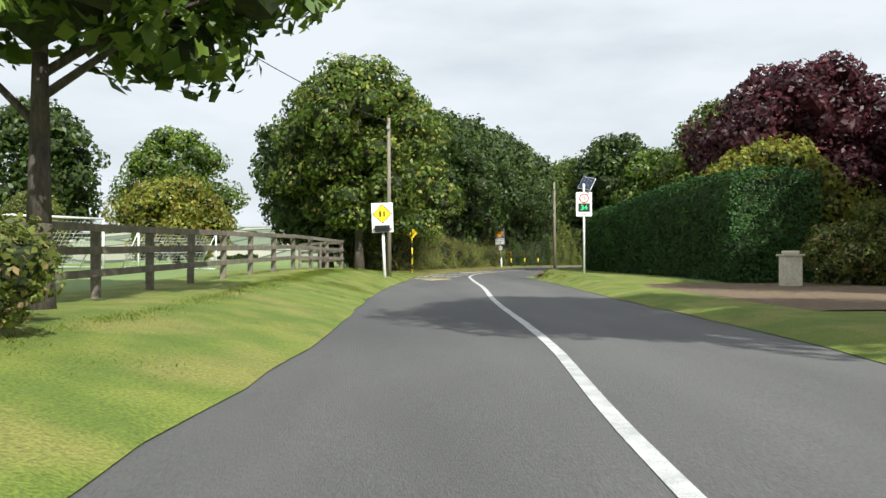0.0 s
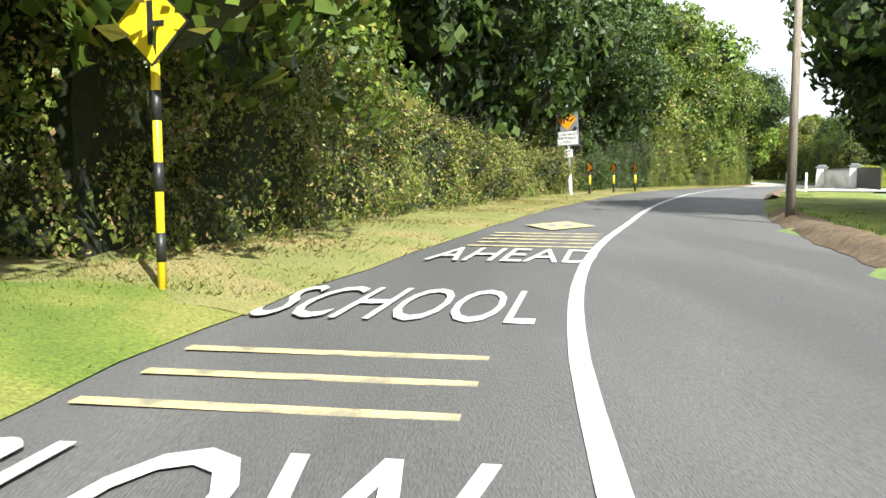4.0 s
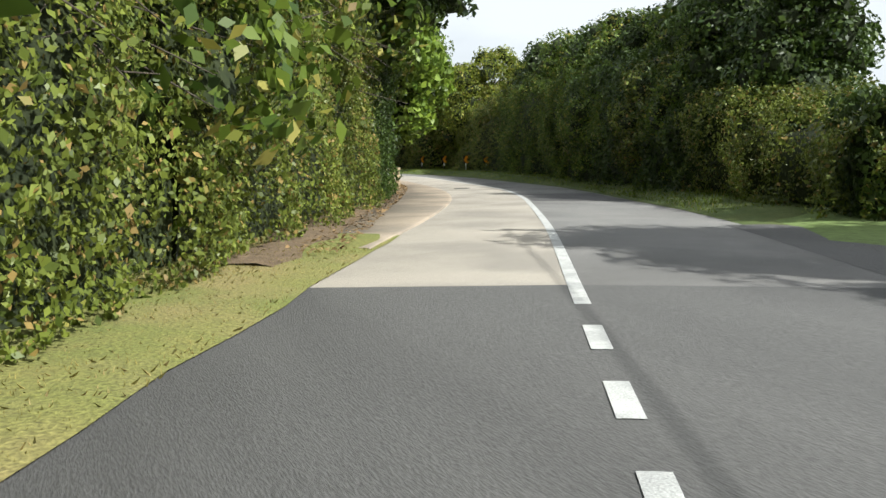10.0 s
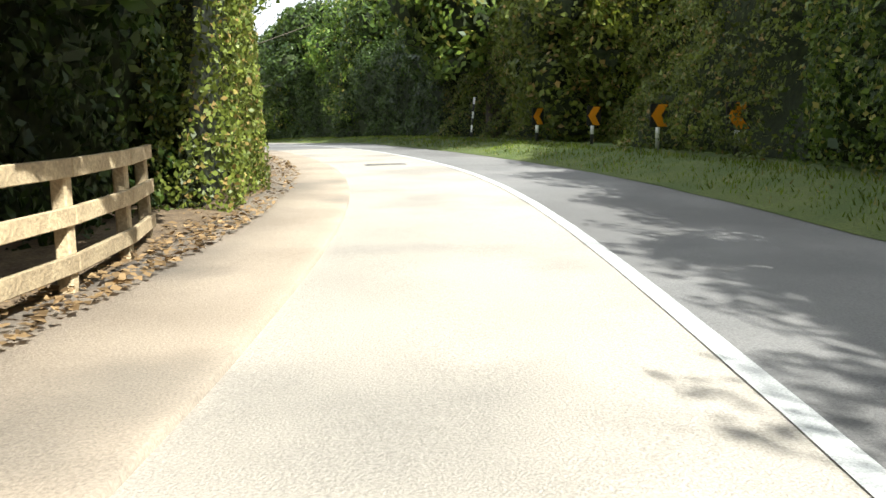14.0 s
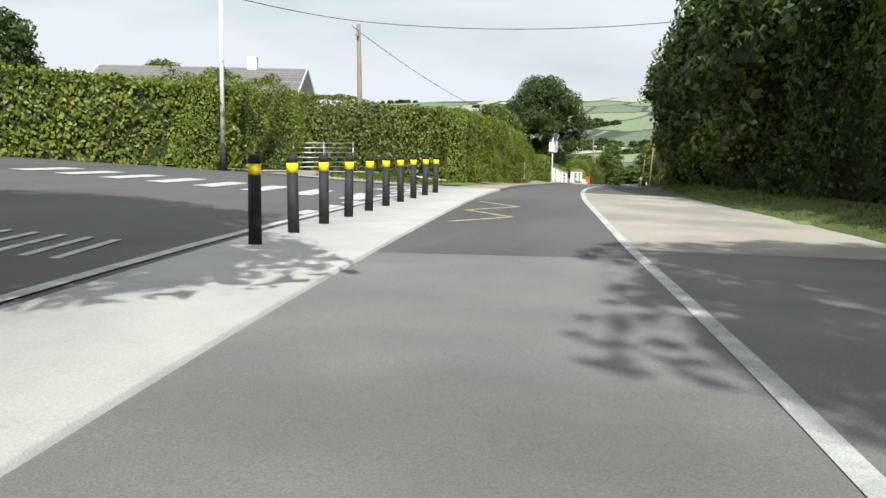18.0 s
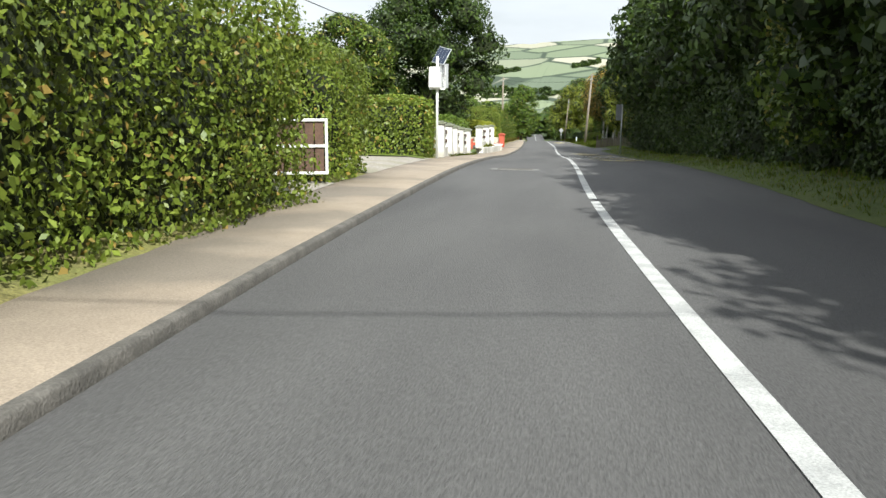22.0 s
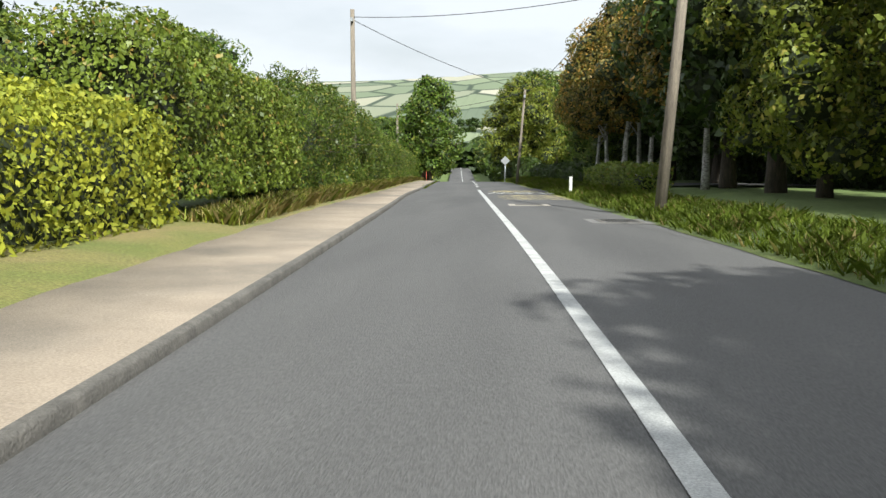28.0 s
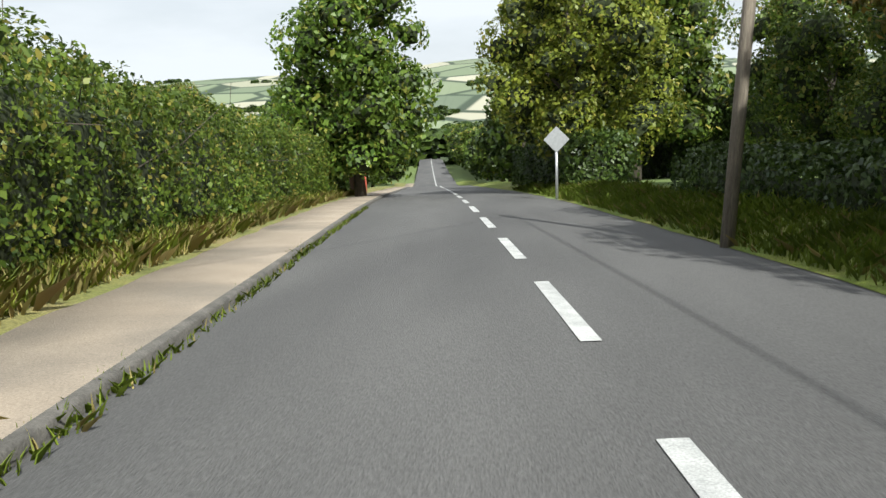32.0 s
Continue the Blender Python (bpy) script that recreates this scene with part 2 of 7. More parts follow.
LEAF_GOLD = leaf_material("turning_leaves", (0.1, 0.13, 0.02), (0.3, 0.3, 0.04), (0.36, 0.24, 0.05), 0.12, 0.35)
LEAF_COPPER = leaf_material("copper_beech_leaves", (0.025, 0.008, 0.012), (0.1, 0.025, 0.03), None, 0, 0.25)
LEAF_BIRCH = leaf_material("birch_leaves_turning", (0.07, 0.075, 0.014), (0.24, 0.2, 0.04), (0.4, 0.24, 0.05), 0.28, 0.36)
LITTER = leaf_material("fallen_leaf_litter", (0.1, 0.06, 0.025), (0.32, 0.21, 0.1), None, 0, 0.1, 0.8)
LEAF_CONIFER = leaf_material("conifer_hedge_sprays", (0.012, 0.045, 0.008), (0.05, 0.12, 0.02), None, 0, 0.15, 0.6)
LEAF_LIME = leaf_material("golden_conifer_sprays", (0.16, 0.2, 0.02), (0.4, 0.4, 0.04), None, 0, 0.25, 0.6)
BARK = material("tree_bark", (0.1, 0.08, 0.06), 0.95, spots=(0.05, 0.042, 0.032), scale=6, amount=0.9, bump=1, bump_scale=22, stretch=(3, 3, 0.5), fine=0.35)
BIRCH_BARK = material("white_birch_bark", (0.6, 0.58, 0.53), 0.85, spots=(0.12, 0.1, 0.09), scale=9, amount=0.9, bump=0.6, bump_scale=25, stretch=(1, 1, 3), fine=0.3)
POLE_WOOD = material("creosoted_pole", (0.26, 0.22, 0.17), 0.9, spots=(0.15, 0.125, 0.1), scale=5, amount=0.8, bump=0.6, bump_scale=30, stretch=(5, 5, 0.4), fine=0.3)
FENCE_WOOD = material("weathered_fence_wood", (0.2, 0.17, 0.13), 0.9, spots=(0.11, 0.095, 0.075), scale=5, amount=0.8, bump=0.7, bump_scale=40, fine=0.35, piece=0.2)
NEW_WOOD = material("pale_sawn_timber", (0.46, 0.36, 0.22), 0.85, spots=(0.33, 0.25, 0.15), scale=5, amount=0.8, bump=0.5, bump_scale=40, fine=0.3, piece=0.18)
BROWN_WOOD = material("brown_stained_boards", (0.1, 0.055, 0.035), 0.7, spots=(0.06, 0.034, 0.022), scale=6, amount=0.7, bump=0.4, bump_scale=40, fine=0.3, piece=0.2)
WHITE_WALL = material("white_painted_render", (0.68, 0.665, 0.63), 0.85, spots=(0.57, 0.55, 0.5), scale=2.5, amount=0.7, bump=0.35, bump_scale=40, fine=0.1,
                      stains=(0.38, 0.36, 0.3), stain_scale=1.6, stain_amount=0.7)
CAP_GREY = material("mossy_cap_stone", (0.25, 0.25, 0.2), 0.9, spots=(0.15, 0.17, 0.1), scale=9, amount=0.8, bump=0.6, bump_scale=50, fine=0.3)
RED_PAINT = material("red_painted_masonry", (0.5, 0.1, 0.055), 0.75, spots=(0.38, 0.075, 0.045), scale=4, amount=0.7, bump=0.3, bump_scale=40, fine=0.15)
STONE = material("pale_stone_panel", (0.66, 0.6, 0.48), 0.9, spots=(0.5, 0.45, 0.35), scale=6, amount=0.8, bump=0.6, bump_scale=30, fine=0.25)
STEEL = material("galvanised_steel", (0.5, 0.51, 0.52), 0.45, 0.7, spots=(0.38, 0.39, 0.4), scale=14, amount=0.6, fine=0.1)
POST_WHITE = material("white_painted_steel", (0.74, 0.74, 0.72), 0.5, spots=(0.6, 0.6, 0.57), scale=6, amount=0.5, fine=0.08)
SIGN_WHITE = material("sign_white", (0.8, 0.8, 0.78), 0.4, spots=(0.7, 0.7, 0.68), scale=3, amount=0.4, fine=0.05)
SIGN_GREY = material("sign_backing_grey", (0.22, 0.23, 0.24), 0.5, spots=(0.16, 0.165, 0.17), scale=5, amount=0.6, fine=0.1)
SIGN_YELLOW = material("sign_yellow", (0.85, 0.6, 0.02), 0.4, spots=(0.78, 0.52, 0.02), scale=4, amount=0.4, fine=0.05)
SIGN_ORANGE = material("sign_amber", (0.85, 0.33, 0.015), 0.4, spots=(0.72, 0.27, 0.015), scale=4, amount=0.5, fine=0.06)
SIGN_BLACK = material("sign_black", (0.015, 0.015, 0.016), 0.45, spots=(0.03, 0.03, 0.03), scale=6, amount=0.5, fine=0.05)
SIGN_RED = material("sign_red", (0.6, 0.03, 0.03), 0.4, spots=(0.5, 0.03, 0.03), scale=5, amount=0.4, fine=0.05)
SIGN_BLUE = material("notice_blue", (0.02, 0.18, 0.55), 0.45, spots=(0.02, 0.14, 0.45), scale=5, amount=0.4, fine=0.05)
RUBBER = material("black_rubber_bollard", (0.012, 0.012, 0.013), 0.75, spots=(0.035, 0.035, 0.035), scale=8, amount=0.6, fine=0.12, bump=0.15, bump_scale=60)
REFLECT = material("yellow_reflective_band", (0.9, 0.66, 0.01), 0.35, spots=(0.8, 0.56, 0.01), scale=7, amount=0.4, fine=0.05)
SOLAR = material("solar_cells", (0.025, 0.035, 0.06), 0.18, spots=(0.04, 0.05, 0.08), scale=20, amount=0.5, fine=0.05)
SLATE = material("grey_roof_tiles", (0.17, 0.165, 0.16), 0.8, spots=(0.11, 0.105, 0.1), scale=6, amount=0.7, bump=0.4, bump_scale=30, fine=0.2, piece=0.15)
CABLE = material("black_cable", (0.02, 0.02, 0.02), 0.6, spots=(0.03, 0.03, 0.03), scale=5, amount=0.4, fine=0.0)
NET = material("white_net_cord", (0.7, 0.7, 0.7), 0.7, spots=(0.6, 0.6, 0.6), scale=8, amount=0.4, fine=0.0)
GLASS_DARK = material("dark_window_glass", (0.03, 0.035, 0.04), 0.08, spots=(0.05, 0.055, 0.06), scale=2, amount=0.4, fine=0.0)

# ---- the plan: a road axis, along which s runs in metres; d is metres to the right of it, h metres above it ----
AXIS = [(0.90, -60.0, 2.95), (0.90, -25.0, 2.95), (1.10, 4.4, 2.96), (1.75, 15.4, 3.00), (2.02, 26.5, 3.04), (2.93, 37.5, 3.06), (4.65, 48.5, 3.05), (7.26, 59.6, 3.05), (10.85, 70.6, 3.06), (15.56, 81.6, 3.08), (21.81, 92.7, 3.01), (28.43, 103.7, 2.86), (34.76, 114.7, 2.71), (39.86, 125.8, 2.46), (43.41, 136.8, 2.33), (45.30, 147.8, 2.39), (45.11, 158.9, 2.35), (43.36, 169.9, 2.19), (41.30, 180.9, 1.89), (39.64, 192.0, 1.60), (38.61, 203.0, 1.13), (37.84, 214.0, 0.57), (37.29, 225.1, 0.03), (36.84, 236.1, -0.69), (36.35, 247.1, -1.51), (35.79, 258.2, -2.17), (35.28, 269.2, -2.66), (34.60, 280.2, -3.21), (33.83, 291.3, -3.83), (33.05, 302.3, -4.49), (32.28, 313.3, -5.13), (30.90, 333.0, -6.47), (28.10, 373.0, -9.87), (25.30, 413.0, -13.2), (20.40, 483.0, -15.5), (14.10, 573.0, -17.3), (-3.40, 823.0, -21.5), (-24.40, 1123.0, -24)]


def spline(pts, step=2.0):
    """A smooth line through the points, sampled about every step metres."""
    p = [2 * np.array(pts[0]) - np.array(pts[1])] + [np.array(q, float) for q in pts] + [2 * np.array(pts[-1]) - np.array(pts[-2])]
    out = []
    for a, b, c, e in zip(p, p[1:], p[2:], p[3:]):
        for k in range(n := max(2, int(np.linalg.norm(c - b) / step))):
            u = k / n
            out.append(0.5 * (2 * b + (c - a) * u + (2 * a - 5 * b + 4 * c - e) * u * u + (3 * b - a - 3 * c + e) * u**3))
    return np.array(out + [p[-2]])


LINE = spline(AXIS)
LINE_S = np.r_[0, np.cumsum(np.hypot(*np.diff(LINE[:, :2], axis=0).T))]
LINE_S -= np.interp(4.39, LINE[:, 1], LINE_S)
LINE_T = np.gradient(LINE[:, :2], axis=0)
LINE_T /= np.linalg.norm(LINE_T, axis=1)[:, None]


def keyed(text):
    """A width or height that changes along the road, from 's:value' pairs."""
    k = [tuple(map(float, w.split(":"))) for w in text.split()]
    ks, kv = zip(*k)
    return lambda s: sum(np.interp(np.asarray(s, float) + o, ks, kv) for o in (-3, -1.5, 0, 1.5, 3)) / 5


ROAD_LEFT = keyed("-60:-1.9 20:-1.9 36:-2.1 43:-2.9 50:-2.5 56:-2.3 70:-2.1 98:-1.9 110:-2.0 118:-1.7 124:-1.5 134:-1.2 149:-1.1 156:-1.2 167:-1.45 176:-1.8 186:-1.65 199:-1.62 205:-1.75 217:-1.93 235:-2.02 244:-2.1 258:-1.92 270:-1.75 290:-1.78 300:-1.9 308:-1.75 320:-1.7 420:-1.8")
ROAD_MID = keyed("-60:1 14:1.1 26:1.35 31:1.1 36:.7 44:-.1 51:-.1 56:.35 68:.6 80:.75 98:.5 118:.35 123:.6 134:1.2 146:1.15 155:1.1 168:1.15 176:1.25 188:1.35 193:1.2 200:1.1 205:1 222:1 232:1.1 245:1.1 252:.95 258:.88 270:.8 290:.7 306:.75 320:.95 420:.95")
ROAD_RIGHT = keyed("-60:4.5 20:4.4 30:4.2 38:3.4 49:3.4 58:3.4 71:3.9 87:3.9 101:3.7 113:3.6 123:3.4 137:4.2 147:3.7 155:3.25 166:3.3 181:5.4 190:5.1 199:4.2 209:4 226:4.6 246:4.8 263:4.4 273:3.8 287:3.3 300:3.3 320:3.4 420:3.6")
PATH_BACK = keyed("108:-2.6 118:-3.4 128:-3.6 139:-2.9 150:-2.4 156:-2.6 166:-2.8 176:-3.4 182:-3.6 199:-3.4 204:-3.2 212:-2.9 221:-3.5 232:-3.6 238:-3.7 253:-4.1 258:-3.5 264:-3.2 275:-3.3 289:-3.3 300:-3.05 310:-3 322:-2.9 420:-2.9")


def axis_at(s):
    return np.stack([np.interp(s, LINE_S, LINE[:, k]) for k in range(3)], -1), np.stack([np.interp(s, LINE_S, LINE_T[:, k]) for k in range(2)], -1)


def P(s, d, h=0.0):
    """World places from s, d and h (numbers or arrays)."""
    c, t = axis_at(np.asarray(s, float))
    d, h = np.asarray(d, float), np.asarray(h, float)
    return np.stack([c[..., 0] + t[..., 1] * d, c[..., 1] - t[..., 0] * d, c[..., 2] + h + 0 * d], -1)


def V(s, d, h=0.0):
    return Vector(P(s, d, h))


def turned(s, d, h=0.0, turn=0.0):
    """A pose on the plan: its y runs along the road, its x to the right; turn in degrees to the left."""
    t = axis_at(float(s))[1]
    return pose(*P(s, d, h), 0, 0, math.degrees(math.atan2(-t[0], t[1])) + turn)


def lift(s, d):
    """How far the ground beside the road lies above the road's surface."""
    s, d = np.asarray(s, float), np.asarray(d, float)
    left, right = ROAD_LEFT(s) - d, d - ROAD_RIGHT(s)
    verge = np.interp(s, [-60, 12, 28, 36, 45, 60, 110, 118], [0.42, 0.42, 0.62, 0.55, 0.25, 0.12, 0.1, 0.0])
    z = verge * np.clip(left / 2.2, 0, 1) ** 0.8
    z = z + np.interp(s, [-60, 25, 32, 50, 60, 75], [0.1, 0.12, 0.28, 0.28, 0.2, 0.06]) * np.clip(right / 0.6, 0, 1)
    z = z + np.interp(s, [110, 125, 330, 420], [0, 0.22, 0.22, 0.1]) * np.clip((right - 0.3) / 1.2, 0, 1)
    side = np.interp(s, [160, 178, 206, 225], [0, 0.055, 0.055, 0.02])
    z = z + side * np.clip(left - 2.0, 0, 40)
    low = np.interp(s, [200, 212, 330, 420], [0, 0.12, 0.14, 0.05])
    return z + low * np.clip((left - 1.0) / 0.6, 0, 1)


# ---- builders ----
def mesh_from(name, verts, faces, mat, smooth=False):
    me = bpy.data.meshes.new(name)
    me.from_pydata([tuple(map(float, v)) for v in verts], [], [tuple(map(int, f)) for f in faces])
    me.materials.append(mat)
    if smooth:
        me.polygons.foreach_set("use_smooth", [True] * len(me.polygons))
    me.update()
    return me


def under(ob, parent):
    ob.parent = parent
    return ob


def part(name, bm, mat, parent, label="", m=None):
    """Links a bmesh as one mesh under a thing or a part."""
    me = bpy.data.meshes.new(name)
    bm.to_mesh(me)
    bm.free()
    me.materials.append(mat)
    ob = under(new(name, me), parent)
    if m is not None:
        ob.matrix_basis = m
    return tagged(ob, label)


def shared(name, me, parent, m, label=""):
    """One more piece on a mesh that others use too."""
    ob = under(new(name, me), parent)
    ob.matrix_basis = m
    return tagged(ob, label)


def thing(name, m, label, category, group="", kind=""):
    ob = new(name)
    ob.empty_display_size = 0.1
    ob.matrix_basis = m
    return tagged(ob, label, category, group, kind)


def box(x, y, z, at=(0, 0, 0), bevel=0.008, bm=None):
    """A bevelled box of that size; at is the middle of its underside."""
    own = bmesh.new()
    bmesh.ops.create_cube(own, size=1, matrix=Matrix.Translation(Vector(at) + Vector((0, 0, z / 2))) @ Matrix.Diagonal((x, y, z, 1)))
    if bevel:
        bmesh.ops.bevel(own, geom=list(own.edges), offset=min(bevel, x / 3, y / 3, z / 3), segments=1, affect='EDGES')
    return joined(bm, own)


def joined(bm, own):
    if bm is None:
        return own
    me = bpy.data.meshes.new("tmp")
    own.to_mesh(me)
    own.free()
    bm.from_mesh(me)
    bpy.data.meshes.remove(me)
    return bm


def rod(a, b, r0, r1=None, sides=12, bm=None):
    """A round bar from a to b, tapering from r0 to r1."""
    a, b = Vector(a), Vector(b)
    own = bmesh.new()
    bmesh.ops.create_cone(own, cap_ends=True, segments=sides, radius1=r0, radius2=r0 if r1 is None else r1, depth=(b - a).length,
                          matrix=Matrix.Translation((a + b) / 2) @ (b - a).to_track_quat("Z", "Y").to_matrix().to_4x4())
    for f in own.faces:
        f.smooth = len(f.verts) == 4
    return joined(bm, own)


def plate(points, thick, m=None, bm=None):
    """A flat plate cut to the outline (x, z), its face towards -y, thick behind it."""
    own = bmesh.new()
    front = [own.verts.new((x, 0, z)) for x, z in points]
    rear = [own.verts.new((x, thick, z)) for x, z in points]
    own.faces.new(front)
    own.faces.new(rear[::-1])
    n = len(points)
    for k in range(n):
        own.faces.new((front[k], rear[k], rear[(k + 1) % n], front[(k + 1) % n]))
    bmesh.ops.recalc_face_normals(own, faces=own.faces)
    if m is not None:
        bmesh.ops.transform(own, matrix=m, verts=own.verts)
    return joined(bm, own)


def disc(r, n=28, cx=0.0, cz=0.0):
    return [(cx + r * math.cos(2 * math.pi * k / n), cz + r * math.sin(2 * math.pi * k / n)) for k in range(n)]


def rounded(w, h, r=0.04, cz=0.0, n=4):
    out = []
    for cx, cy, a0 in ((w / 2 - r, h / 2 - r, 0), (-w / 2 + r, h / 2 - r, 90), (-w / 2 + r, -h / 2 + r, 180), (w / 2 - r, -h / 2 + r, 270)):
        out += [(cx + r * math.cos(radians(a0 + 90 * k / n)), cz + cy + r * math.sin(radians(a0 + 90 * k / n))) for k in range(n + 1)]
    return out


def lettering(words, size, mat, parent, m, name="lettering", squeeze=1.0, depth=0.003):
    """Words in the built-in font as a mesh; it stands in its own x-y plane, centred."""
    cu = bpy.data.curves.new(name, 'FONT')
    cu.body, cu.size, cu.align_x, cu.align_y, cu.extrude, cu.resolution_u = words, size, 'CENTER', 'CENTER', depth, 3
    tmp = bpy.data.objects.new(name, cu)
    scene.collection.objects.link(tmp)
    bpy.context.view_layer.update()
    me = bpy.data.meshes.new_from_object(tmp.evaluated_get(bpy.context.evaluated_depsgraph_get()))
    bpy.data.objects.remove(tmp)
    me.transform(Matrix.Diagonal((squeeze, 1, 1, 1)))
    me.materials.clear()
    me.materials.append(mat)
    return shared(name, me, parent, m)


def ribbon(name, mat, s0, s1, columns, step=1.5, label="", category="", drop=0.0, wave=0.0):
    """A strip along the road; columns are functions of s that give (d, h). It is a piece of the setting."""
    n = max(2, int(abs(s1 - s0) / step) + 1)
    s = np.linspace(s0, s1, n)
    cols = []
    for k, c in enumerate(columns):
        d, h = c(s)
        if wave:
            d = d + wave * (np.sin(s * 2.1 + k) + np.sin(s * 4.7 + 2 * k)) * 0.5
        cols.append(P(s, d + 0 * s, h + 0 * s))
    v = np.concatenate(cols)
    f = [(c * n + i, (c + 1) * n + i, (c + 1) * n + i + 1, c * n + i + 1) for c in range(len(cols) - 1) for i in range(n - 1)]
    ob = new(name, mesh_from(name, v, f, mat, True))
    return tagged(ob, label, category, kind="structure")


def at(f, dd=0.0, hh=0.0, follow=False):
    """A ribbon's column: an offset line beside an edge, at a height over the road or over the ground."""
    return lambda s: (f(s) + dd, hh + (lift(s, f(s) + dd) if follow else 0))


def const(d, hh=0.0, follow=False):
    return lambda s: (d + 0 * s, hh + (lift(s, d + 0 * s) if follow else 0))


# ---- ground ----
def ground_z(x, y):
    """The ground's height at world places: the road's level and its banks near by, the valley and the far hills beyond."""
    x, y = np.asarray(x, float), np.asarray(y, float)
    flat = np.stack([x.ravel(), y.ravel()], -1)
    pick = LINE[::2]
    near = np.concatenate([((c[:, None] - pick[None, :, :2]) ** 2).sum(-1).argmin(1) for c in np.array_split(flat, max(1, len(flat) // 4000))]) * 2
    off = flat - LINE[near, :2]
    d = LINE_T[near, 1] * off[:, 0] - LINE_T[near, 0] * off[:, 1]
    along = (off * LINE_T[near]).sum(-1)
    s = LINE_S[near] + np.clip(along, -2, 2)
    z = np.interp(s, LINE_S, LINE[:, 2]) + np.where(np.abs(d) < 45, lift(s, np.clip(d, -45, 45)), 0)
    far = np.abs(d)
    z = z + np.where(far > 45, lift(s, np.sign(d) * 45) - np.clip(far - 45, 0, 400) * 0.02, 0)
    hill = np.interp(y, [900, 1150, 1500, 1900, 2300, 2600, 6000], [0, 3, 34, 86, 120, 126, 126])
    swell = 10 * np.sin(x.ravel() / 310 + 1) + 7 * np.sin(x.ravel() / 130) + 5 * np.sin(y.ravel() / 170 + x.ravel() / 400)
    z = z + hill.ravel() + swell * np.clip((y.ravel() - 1000) / 700, 0, 1)
    road = (d > ROAD_LEFT(s) - 0.25) & (d < ROAD_RIGHT(s) + 0.25)
    deep = 0.12 + np.where((s > 405) & (np.abs(d) < 16), np.clip((s - 405) * 0.02, 0, 1.6), 0)
    shelf = np.where((s < 112) & (d < 0) & (d > ROAD_LEFT(s) - 4.2), 0.13, 0.03)
    return np.where(road | (deep > 0.12), z - np.maximum(deep, shelf), z - shelf).reshape(x.shape)


def spaced(lo, a, b, hi, step):
    mid = list(np.arange(a, b, step))
    out, k = [b], step
    while out[-1] < hi:
        k *= 1.22
        out.append(out[-1] + k)
    low, k = [a], step
    while low[-1] > lo:
        k *= 1.22
        low.append(low[-1] - k)
    return np.array(low[:0:-1] + mid + out)


FIELDS = material("patchwork_fields", (0.15, 0.21, 0.06), 0.95, spots=(0.11, 0.15, 0.04), scale=0.02, amount=0.8, bump=0.6, bump_scale=8, fine=0.3)


def field_pattern(m):
    """Fields far off: each has its own crop, from dark green to straw, paled and greyed for haze."""
    n, l = m.node_tree.nodes, m.node_tree.links
    co, mp, vo, ra, mx, sx, mr = (n.new("ShaderNode" + k) for k in ("TexCoord", "Mapping", "TexVoronoi", "ValToRGB", "MixRGB", "SeparateXYZ", "MapRange"))
    mp.inputs["Scale"].default_value = (0.0085, 0.0052, 0)
    mp.inputs["Rotation"].default_value = (0, 0, 0.4)
    vo.inputs["Scale"].default_value = 1.0
    vo.inputs["Randomness"].default_value = 0.85
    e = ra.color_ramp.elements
    # distance haze is mixed into these crop colours: paler, less saturated
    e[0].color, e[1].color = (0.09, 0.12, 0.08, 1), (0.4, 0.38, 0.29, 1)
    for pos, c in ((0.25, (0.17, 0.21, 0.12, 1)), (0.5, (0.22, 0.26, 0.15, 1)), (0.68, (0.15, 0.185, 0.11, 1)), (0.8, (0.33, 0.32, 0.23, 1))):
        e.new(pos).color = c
    l.new(co.outputs["Object"], mp.inputs[0])
    l.new(mp.outputs[0], vo.inputs["Vector"])
    edge, line, hedges = n.new("ShaderNodeTexVoronoi"), n.new("ShaderNodeMapRange"), n.new("ShaderNodeMixRGB")
    edge.feature = 'DISTANCE_TO_EDGE'
    edge.inputs["Scale"].default_value, edge.inputs["Randomness"].default_value = 1.0, 0.85
    l.new(mp.outputs[0], edge.inputs["Vector"])
    line.inputs["From Min"].default_value, line.inputs["From Max"].default_value = 0.03, 0.06
    l.new(edge.outputs["Distance"], line.inputs["Value"])
    hedges.inputs[1].default_value = (0.035, 0.055, 0.03, 1)
    l.new(line.outputs[0], hedges.inputs[0])
    sp = n.new("ShaderNodeSeparateColor")
    l.new(vo.outputs["Color"], sp.inputs[0])
    l.new(sp.outputs[0], ra.inputs[0])
    l.new(co.outputs["Object"], sx.inputs[0])
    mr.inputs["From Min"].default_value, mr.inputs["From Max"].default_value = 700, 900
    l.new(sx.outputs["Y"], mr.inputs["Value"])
    b = n["Principled BSDF"]
    old = b.inputs["Base Color"].links[0].from_socket
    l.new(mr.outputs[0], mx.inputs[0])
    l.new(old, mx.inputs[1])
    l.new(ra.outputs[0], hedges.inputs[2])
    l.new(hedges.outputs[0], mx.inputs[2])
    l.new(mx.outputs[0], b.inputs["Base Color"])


field_pattern(FIELDS)
gx, gy = np.meshgrid(spaced(-2600, -40, 90, 2600, 1.6), spaced(-900, -45, 400, 4200, 1.6))
gv = np.stack([gx, gy, ground_z(gx, gy)], -1).reshape(-1, 3)
gw = gx.shape[1]
gf = [(r * gw + c, r * gw + c + 1, (r + 1) * gw + c + 1, (r + 1) * gw + c) for r in range(gx.shape[0] - 1) for c in range(gw - 1)]
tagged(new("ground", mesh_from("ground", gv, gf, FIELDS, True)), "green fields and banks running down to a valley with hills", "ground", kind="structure")

